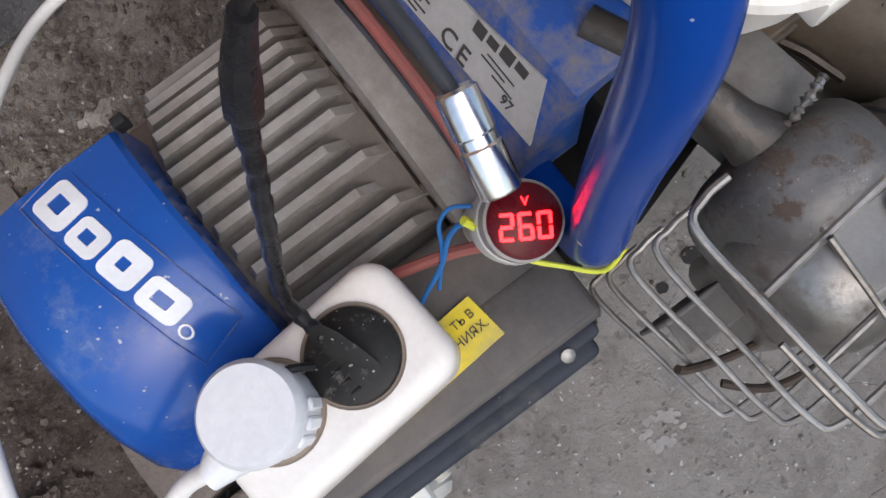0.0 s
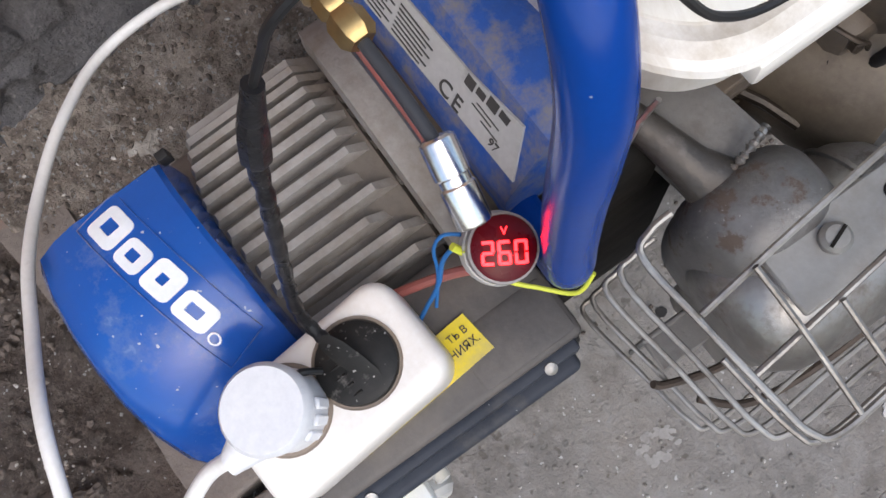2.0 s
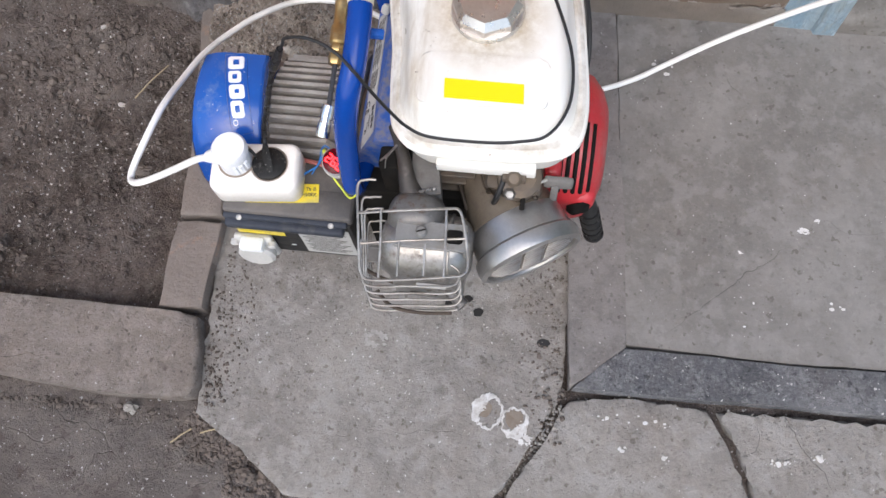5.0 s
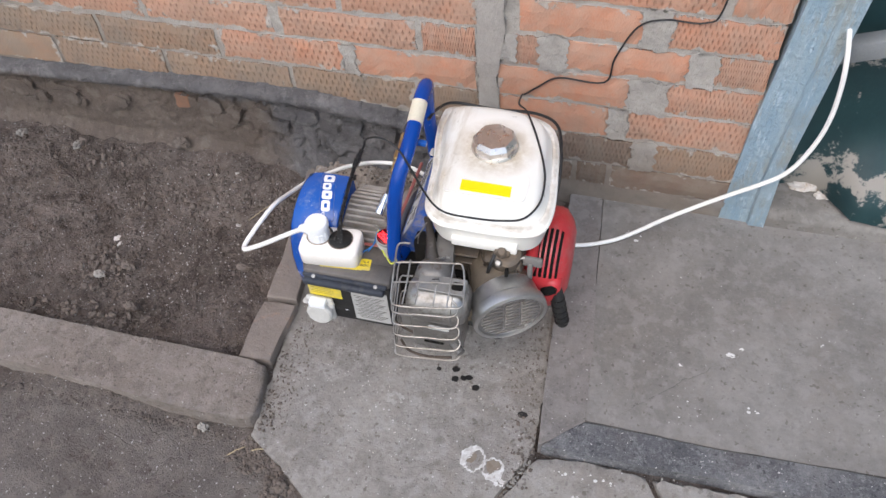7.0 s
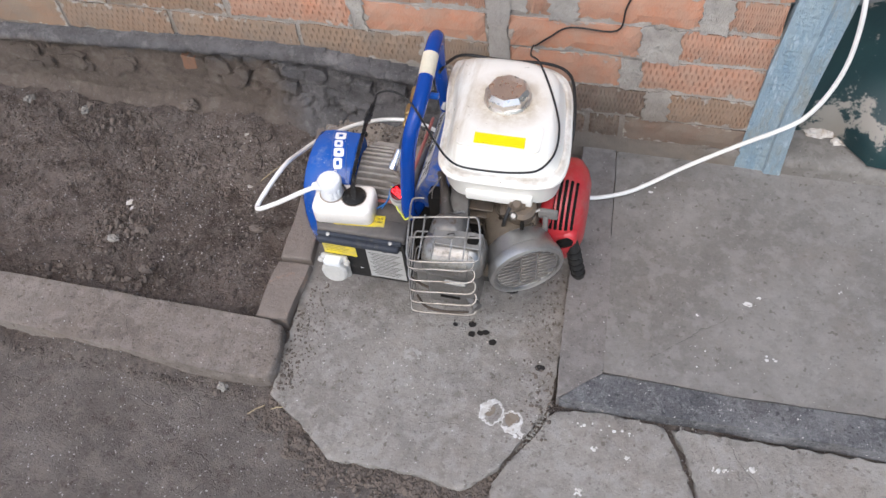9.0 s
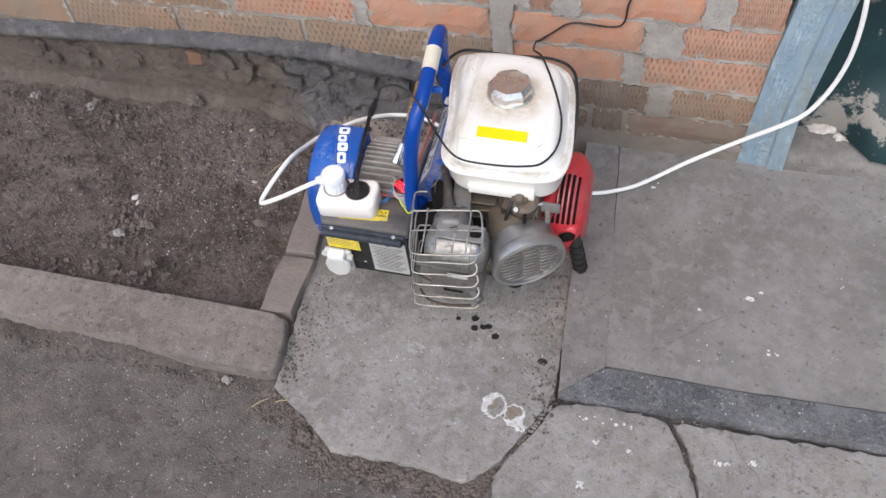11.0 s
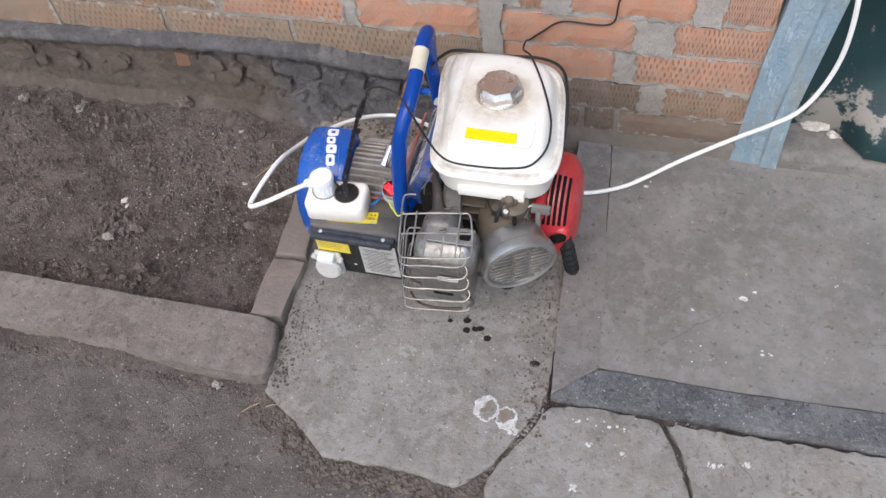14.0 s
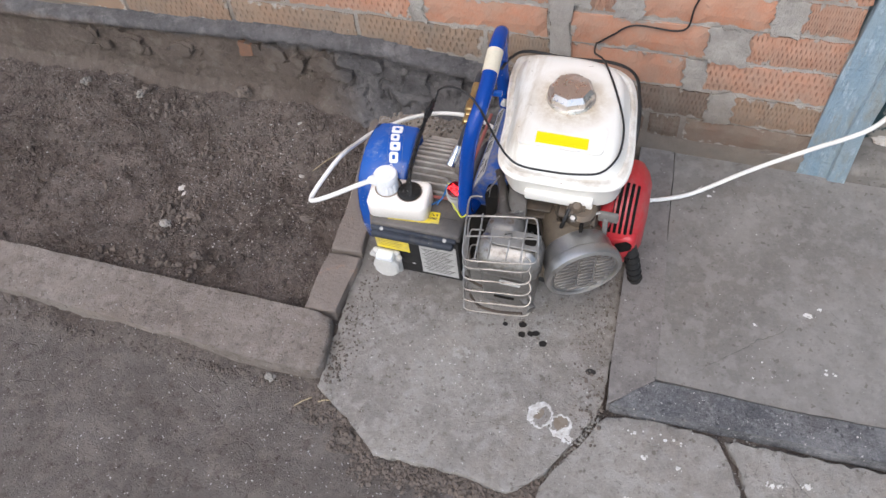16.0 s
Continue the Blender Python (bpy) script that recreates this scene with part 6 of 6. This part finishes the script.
# fuel tank
TANK = spline([(x, y, 0) for x, y in ((0.25, -0.158), (0.337, -0.152), (0.4, -0.166), (0.427, -0.205), (0.44, -0.29), (0.444, -0.352), (0.433, -0.388), (0.395, -0.402), (0.31, -0.4035), (0.284, -0.3995), (0.268, -0.3865), (0.2595, -0.369), (0.2545, -0.335), (0.25, -0.29), (0.239, -0.23), (0.236, -0.185))], 5, True)


def tank_ring(z, off):
    s = 1 + off / 0.105
    return [(0.342 + (p.x - 0.342) * s, -0.28 + (p.y + 0.28) * s, z) for p in TANK]


tank = part("fuel_tank", loft([tank_ring(z, o) for z, o in ((0.3, -0.034), (0.3015, -0.0145), (0.306, -0.0082), (0.315, -0.0058), (0.348, -0.0042), (0.3495, -0.0034), (0.3505, 0.0005), (0.352, 0.003), (0.355, 0.004), (0.358, 0.003), (0.3605, -0.001), (0.362, -0.004), (0.3612, -0.0068), (0.3618, -0.0085), (0.368, -0.0125), (0.38, -0.017), (0.389, -0.0225), (0.3932, -0.031), (0.394, -0.05))]), TANK_WHITE, gen, "white fuel tank with brown stains", keep=33)
part("tank_panel", prism(rounded_rect(0.283, 0.407, -0.372, -0.318, 0.01), 0.392, 0.3953, 0.0012), TANK_WHITE, tank)
part("tank_sticker", prism([(0.309, -0.346), (0.3835, -0.3465), (0.385, -0.367), (0.3105, -0.3665)], 0.394, 0.3959), TANK_YELLOW, tank, "bright yellow blank sticker")
part("front_ledge", box((0.303, -0.4035, 0.3105), (0.403, -0.388, 0.3275), 0.002), TANK_WHITE, tank)
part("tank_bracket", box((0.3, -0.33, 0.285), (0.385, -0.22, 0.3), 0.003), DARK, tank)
cap = part("fuel_cap", lathe([(0.035, 0.0), (0.036, 0.003), (0.0345, 0.006)], (0.342, -0.27, 0.3935), sides=32), CAP_CHROME, tank, "worn chromed fuel cap")
part("cap_crown", bevelled(lathe([(0.034, 0.0), (0.034, 0.011), (0.028, 0.0185), (0.0, 0.0195)], (0.342, -0.27, 0.3985), sides=8), 0.0012, 2, 15), CAP_CHROME, cap, smooth=True, keep=25)

# ---- plugs, wires and cables ----
TILT5 = Matrix.Rotation(radians(5.2), 4, "Z")
sock = thing("double_socket", (0.0955, -0.3935, 0.222), "ivory double socket resting on a dark lid", "socket")
sb = loft([[tuple(Vector((0.0965, -0.3935, 0)) + TILT5 @ Vector((x, y, z))) for x, y in rounded_rect(-0.0495 + o, 0.0495 - o, -0.029 + o, 0.029 - o, 0.0125 - o, 7)] for z, o in ((0.2242, 0.001), (0.2252, 0.0), (0.2515, 0.0), (0.2545, 0.0008), (0.257, 0.0026), (0.2583, 0.0052), (0.2585, 0.009))])
part("body", sb, SOCKET_WHITE, sock, keep=70)
PB, PW = Vector((0.1135, -0.3905, 0.2585)), Vector((0.0765, -0.3895, 0.2585))
# thin brown rings stand in for the shade of sunken wells
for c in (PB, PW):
    part("well", lathe([(0.0198, 0.0004), (0.0208, 0.0009), (0.0205, 0.0004), (0.0198, -0.004)], c, sides=36), surface("well_recess_shade", (0.3, 0.24, 0.19), 0.7), sock)

black_plug = thing("power_plug", PB, "dusty black round plug in a double socket", "plug")
part("face", lathe([(0.0188, -0.002), (0.0192, 0.001), (0.0185, 0.0035), (0.015, 0.005), (0.0, 0.0055)], PB, sides=36), RUBBER, black_plug)
rib = loft([[(0.118 + 0.0042 * math.cos(a) * s - 0.008 * t, -0.4025 + 0.0042 * math.sin(a) * s + 0.022 * t, 0.262 + 0.01 * t + 0.0035 * s * math.sin(a + 0.8)) for a in [2 * math.pi * k / 12 for k in range(12)]] for t, s in ((0, 0.5), (0.15, 0.9), (0.5, 1.15), (0.8, 1.2), (1.05, 1.0))])
part("spine", rib, RUBBER, black_plug)
for k in range(5):
    y = PB.y - 0.012 + 0.005 * k
    w = math.sqrt(0.0165 ** 2 - (y - PB.y) ** 2)
    part("ridge", sweep([(PB.x - w, y, PB.z + 0.0036), (PB.x - w * 0.35, y, PB.z + 0.0056)], 0.0007, 6), RUBBER, black_plug)
CORD = [(0.1105, -0.38, 0.2695), (0.108, -0.3705, 0.272), (0.1095, -0.3625, 0.287), (0.119, -0.3585, 0.319), (0.1295, -0.3555, 0.352), (0.137, -0.353, 0.374), (0.143, -0.3495, 0.392), (0.151, -0.347, 0.411), (0.157, -0.347, 0.424), (0.165, -0.351, 0.442), (0.172, -0.357, 0.46), (0.19, -0.363, 0.474), (0.21, -0.37, 0.478), (0.227, -0.3785, 0.4745)]
cord_pts = spline(CORD, 6)
split = 6 * 8
cr = [0.003 + 0.0004 * math.sin(i * 2.1) if i < 34 else 0.0034 for i in range(len(cord_pts))]
part("taped_cord", sweep(cord_pts[: split + 1], cr[: split + 1], 12), TAPE, black_plug, "cord wrapped in black tape")
part("joint", sweep(spline([(0.1435, -0.3493, 0.393), (0.1475, -0.348, 0.4025), (0.1515, -0.347, 0.412)], 4), [0.004, 0.005, 0.0052, 0.0052, 0.0052, 0.0052, 0.005, 0.0045, 0.004], 8), TAPE, black_plug, "bulging taped cable joint")
part("boot", sweep(spline([(0.1515, -0.347, 0.412), (0.1545, -0.347, 0.4185), (0.158, -0.3472, 0.4265)], 4), [0.0042, 0.0043, 0.0042, 0.004, 0.0038, 0.0036, 0.0035, 0.0034, 0.0033], 12), TAPE, black_plug)
TANK_WIRE = [(0.2405, -0.388, 0.4645), (0.252, -0.3915, 0.44), (0.263, -0.392, 0.412), (0.278, -0.395, 0.387), (0.3, -0.3985, 0.376), (0.348, -0.4, 0.3765), (0.382, -0.397, 0.3775), (0.41, -0.388, 0.379), (0.427, -0.358, 0.383), (0.4275, -0.32, 0.391), (0.418, -0.285, 0.3965), (0.397, -0.231, 0.397), (0.374, -0.184, 0.396),
             (0.352, -0.13, 0.36), (0.342, -0.05, 0.31), (0.339, -0.006, 0.273), (0.364, -0.005, 0.295), (0.399, -0.005, 0.32), (0.478, -0.005, 0.322), (0.491, -0.005, 0.377), (0.521, -0.005, 0.444), (0.563, -0.005, 0.463), (0.623, -0.005, 0.465), (0.646, -0.005, 0.502), (0.66, -0.005, 0.7)]
part("thin_wire", sweep(cord_pts[split:] + spline(TANK_WIRE, 6), [0.0015] * (len(cord_pts) - split) + [0.0016] * (6 * (len(TANK_WIRE) - 1) + 1), 8), WIRE_BLACK, black_plug, "thin black wire over the tank and up the wall")
back_cable = thing("black_cable", (0.35, -0.13, 0.36), "black cable drooping round the back of a tank", "cable")
part("cable", sweep(spline([(0.228, -0.236, 0.4), (0.232, -0.193, 0.385), (0.25, -0.158, 0.37), (0.315, -0.15, 0.36), (0.385, -0.154, 0.366), (0.423, -0.18, 0.371), (0.438, -0.23, 0.366), (0.444, -0.278, 0.352), (0.442, -0.3, 0.33)], 6), 0.0025, 8), WIRE_BLACK, back_cable)

white_plug = thing("power_plug", PW, "white angled plug in a double socket", "plug")
part("head", lathe([(0.0175, -0.001), (0.0185, 0.001), (0.0178, 0.022), (0.0192, 0.0235), (0.0195, 0.031), (0.0175, 0.0345), (0.0, 0.0352)], PW, sides=40), PLUG_WHITE, white_plug)
for k in range(3):
    a = radians(-70 + 22 * k)
    b = box((-0.0012, -0.0025, 0), (0.0012, 0.0025, 0.016), 0.0008, 1)
    bmesh.ops.transform(b, matrix=Matrix.Translation(PW + Vector((0.0185 * math.cos(a), 0.0185 * math.sin(a), 0.003))) @ Matrix.Rotation(a, 4, "Z"), verts=b.verts)
    part("rib", b, PLUG_WHITE, white_plug)
part("neck", loft([[(PW.x + p[0] + 0.0, PW.y + p[1], PW.z + p[2]) for p in [(-0.012 - 0.015 * t + 0.0, (0.0115 - 0.006 * t) * math.cos(a) - 0.004 - 0.004 * t, 0.0215 + (0.0095 - 0.004 * t) * math.sin(a)) for a in [2 * math.pi * k / 14 for k in range(14)]]] for t in (0.0, 0.5, 1.0)]), PLUG_WHITE, white_plug)
part("link_tie", sweep(spline([(0.087, -0.383, 0.272), (0.094, -0.383, 0.276), (0.1, -0.386, 0.268)], 5), 0.0017, 8), WIRE_BLACK, white_plug, "twist of black wire")
LEFT_CABLE = [(0.055, -0.3965, 0.2785), (0.032, -0.392, 0.259), (0.009, -0.398, 0.247), (-0.015, -0.404, 0.234), (-0.039, -0.409, 0.222), (-0.056, -0.408, 0.211), (-0.067, -0.4, 0.2015), (-0.066, -0.385, 0.2045), (-0.052, -0.352, 0.219), (-0.04, -0.31, 0.222), (-0.035, -0.252, 0.194), (-0.028, -0.209, 0.174), (-0.012, -0.162, 0.15), (0.018, -0.12, 0.135), (0.06, -0.08, 0.114), (0.12, -0.076, 0.112), (0.17, -0.08, 0.09),
              (0.24, -0.1, 0.06), (0.34, -0.12, 0.03), (0.42, -0.135, 0.028), (0.473, -0.135, 0.027), (0.532, -0.11, 0.025), (0.572, -0.09, 0.035), (0.628, -0.075, 0.075), (0.683, -0.065, 0.114), (0.735, -0.06, 0.153), (0.768, -0.06, 0.18), (0.803, -0.058, 0.212), (0.823, -0.055, 0.248), (0.837, -0.052, 0.295), (0.843, -0.05, 0.345), (0.841, -0.048, 0.401), (0.834, -0.046, 0.453), (0.828, -0.02, 0.49), (0.83, 0.05, 0.5)]
part("cable", sweep(spline(LEFT_CABLE, 7), 0.004, 12), CABLE_WHITE, white_plug, "thick white cable looping to the doorway")

# panel voltmeter, wedged beside the handle
vm_n = Vector((0.08, -0.28, 0.95)).normalized()
VM = Vector((0.1935, -0.3935, 0.29))
meter = thing("voltmeter", VM - vm_n * 0.05, "round lit red panel voltmeter wedged beside a handle", "voltmeter")
part("bezel", lathe([(0.0125, -0.03), (0.0135, -0.012), (0.0148, -0.01), (0.0152, -0.004), (0.0148, -0.0005), (0.0138, 0.0)], VM, vm_n, 32), surface("smoky_bezel", (0.3, 0.28, 0.27), 0.45), meter)
part("collar", lathe([(0.0125, -0.024), (0.0158, -0.023), (0.0162, -0.015), (0.0155, -0.0105), (0.013, -0.01)], VM, vm_n, 28), PAPER, meter, "pale torn paper collar")
part("barrel", lathe([(0.011, -0.066), (0.0115, -0.03), (0.012, -0.028)], VM, vm_n, 20), PAPER, meter)
lens = part("lens", lathe([(0.0139, -0.002), (0.0137, 0.0005), (0.012, 0.0016), (0.0, 0.0022)], VM, vm_n, 32), LENS_RED, meter, "dark red domed lens")
vm_m = frame_of(VM + vm_n * 0.0023, Vector((0.85, -0.5, -0.2)), Vector((0.52, 0.84, 0.2)))
SEG = {"a": (0.1, 0.9, 1.57, 1.8), "b": (0.77, 1.0, 0.97, 1.72), "c": (0.77, 1.0, 0.08, 0.83), "d": (0.1, 0.9, 0.0, 0.23), "e": (0.0, 0.23, 0.08, 0.83), "f": (0.0, 0.23, 0.97, 1.72), "g": (0.1, 0.9, 0.785, 1.015)}
for k, digit in enumerate(("abged", "acdefg", "abcdef")):
    x0 = -0.0098 + 0.0068 * k
    for s in digit:
        p0, p1, q0, q1 = SEG[s]
        part("segment", flat_bars(vm_m, [(x0 + p0 * 0.0055, x0 + p1 * 0.0055, -0.0068 + q0 * 0.0055, -0.0068 + q1 * 0.0055)], 0.0003), LED, lens)
part("unit", text_mesh("V", 0.0046, vm_m @ Vector((0, 0.0068, 0.0002)), vm_m.to_3x3()), LED, lens)


def wire(name, pts, r, material, label):
    root = thing(name, pts[0], label, "wire")
    part("wire", sweep(spline(pts, 6), r, 8), material, root)
    return root


wire("red_wire", [(0.062, -0.352, 0.205), (0.1, -0.358, 0.215), (0.14, -0.368, 0.228), (0.168, -0.379, 0.244), (0.184, -0.39, 0.262)], 0.0026, WIRE_RED, "faded red wire run beside a dark lid")
wire("red_wire", [(0.1965, -0.2, 0.259), (0.1972, -0.26, 0.264), (0.197, -0.32, 0.267), (0.195, -0.352, 0.263), (0.19, -0.38, 0.251)], 0.0029, WIRE_RED, "dusty pink-red wire along a flange")
wire("blue_wire", [(0.184, -0.382, 0.27), (0.177, -0.377, 0.27), (0.17, -0.376, 0.258), (0.162, -0.38, 0.242), (0.15, -0.384, 0.232), (0.14, -0.388, 0.226)], 0.0012, WIRE_BLUE, "thin blue wire curling down to a socket")
wire("blue_wire", [(0.183, -0.376, 0.28), (0.1765, -0.371, 0.277), (0.17, -0.371, 0.266), (0.165, -0.377, 0.248), (0.155, -0.386, 0.232)], 0.0009, WIRE_BLUE, "thin blue wire looped behind a voltmeter")
wire("earth_wire", [(0.18, -0.383, 0.283), (0.186, -0.399, 0.268), (0.198, -0.412, 0.262), (0.209, -0.4225, 0.262), (0.2185, -0.421, 0.272)], 0.0011, WIRE_EARTH, "yellow-green earth wire round a handle")
wire("wire_tie", [(0.177, -0.379, 0.284), (0.1795, -0.383, 0.2795), (0.182, -0.389, 0.276)], 0.0019, WIRE_EARTH, "short yellow wire end at a voltmeter")

# gas hose with its couplings
hose = thing("gas_hose", (0.193, -0.34, 0.35), "grey hose with chrome and brass couplings", "hose")
A, B, C, D = Vector((0.187, -0.392, 0.336)), Vector((0.193, -0.3615, 0.352)), Vector((0.1927, -0.319, 0.357)), Vector((0.19, -0.225, 0.37))
ab = (A - B).normalized()
part("steel_coupling", lathe([(0.005, -0.001), (0.0066, 0.0), (0.0068, 0.001), (0.0068, 0.0132), (0.006, 0.014), (0.006, 0.0168), (0.0068, 0.0176), (0.0068, 0.0315), (0.0062, 0.0325), (0.0, 0.0325)], B, ab, 24), CHROME, hose, "shiny chromed push-fit coupling")
part("tube", sweep([C, (B + C) / 2 + Vector((0, 0, 0.0006)), B + ab * 0.004], 0.0027, 14), HOSE, hose)
cd = (D - C).normalized()
part("brass_nut", bevelled(lathe([(0.0055, 0.0), (0.0076, 0.003), (0.0076, 0.011), (0.0062, 0.0135)], C, cd, 6), 0.0006, 1), BRASS, hose, "yellow brass hexagon nut")
part("brass_nut", bevelled(lathe([(0.0058, 0.0135), (0.007, 0.015), (0.007, 0.021), (0.006, 0.0225)], C, cd, 6), 0.0006, 1), BRASS, hose)
part("brass_collar", lathe([(0.0066, 0.022), (0.0084, 0.024), (0.0084, 0.04), (0.007, 0.042), (0.0064, 0.046), (0.0064, 0.062), (0.007, 0.064), (0.007, 0.075), (0.0055, 0.077)], C, cd, 20), BRASS, hose, "knurled tarnished brass collar")
part("tube", sweep(spline([C + cd * 0.07, D, (0.195, -0.18, 0.34), (0.2, -0.15, 0.25), (0.21, -0.13, 0.1), (0.215, -0.12, 0.004)], 6), 0.0055, 12), HOSE, hose)


# ---- bricks ----
rnd = random.Random(77)
far_bricks = bmesh.new()
COURSES = {
    0: (0.06, 0.113, [(0.2, 0.435), (0.445, 0.502), (0.512, 0.735)]),
    1: (0.121, 0.184, [(0.14, 0.385), (0.395, 0.543), (0.585, 0.734)]),
    2: (0.192, 0.258, [(-0.915, -0.66), (-0.65, -0.407), (-0.397, -0.132), (-0.122, 0.125), (0.135, 0.25), (0.29, 0.494), (0.528, 0.738)]),
    3: (0.266, 0.328, [(-0.79, -0.535), (-0.525, -0.272), (-0.26, -0.008), (0.014, 0.246), (0.288, 0.522), (0.588, 0.742)]),
    4: (0.337, 0.396, [(-0.92, -0.66), (-0.65, -0.415), (-0.403, -0.142), (-0.12, 0.137), (0.15, 0.246), (0.312, 0.366), (0.405, 0.62), (0.657, 0.742)]),
    5: (0.406, 0.468, [(-0.79, -0.53), (-0.52, -0.27), (-0.26, -0.005), (0.005, 0.25), (0.325, 0.53), (0.571, 0.745)]),
    6: (0.477, 0.538, [(-0.92, -0.66), (-0.65, -0.4), (-0.39, -0.135), (-0.125, 0.12), (0.13, 0.25), (0.3, 0.39), (0.4, 0.645), (0.66, 0.75)]),
}
for k in range(34):
    z0, z1, spans = COURSES.get(k, (0.546 + 0.0685 * (k - 7), 0.607 + 0.0685 * (k - 7), []))
    spans = list(spans)
    if k > 6:
        x = -0.92 + 0.13 * (k % 2)
        while x < 0.7:
            spans.append((x, min(x + 0.25, 0.738)))
            x += 0.26
    if k > 1:
        x = spans[0][0] - 0.01
        while x > -6.5:
            spans.append((x - 0.25, x))
            x -= 0.26
    for x0, x1 in spans:
        dusty = k < 2 or (k == 2 and x0 < 0.15) or (k == 3 and x0 < -0.3)
        y = rnd.uniform(-0.0012, 0.001)
        if k <= 11 and x0 > -1.75:
            ob = new("brick", rnd.choice(SOILED if k == 0 or (k == 1 and x0 < 0.5) else DUSTY if dusty else BRICKS))
            ob.parent = wall
            ob.location = ((x0 + x1) / 2, y, (z0 + z1) / 2 + rnd.uniform(-0.0015, 0.0015))
            ob.rotation_euler = (0, radians(rnd.uniform(-0.5, 0.5)), 0)
            ob.scale = ((x1 - x0) / 0.25, 1, (z1 - z0) / 0.065)
        else:
            m = Matrix.Translation(((x0 + x1) / 2, 0.015, (z0 + z1) / 2)) @ Matrix.Diagonal((x1 - x0, 0.03, z1 - z0, 1))
            bmesh.ops.create_cube(far_bricks, size=1, matrix=m)
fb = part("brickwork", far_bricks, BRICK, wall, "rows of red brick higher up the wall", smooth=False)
tagged(fb, kind="stuff")
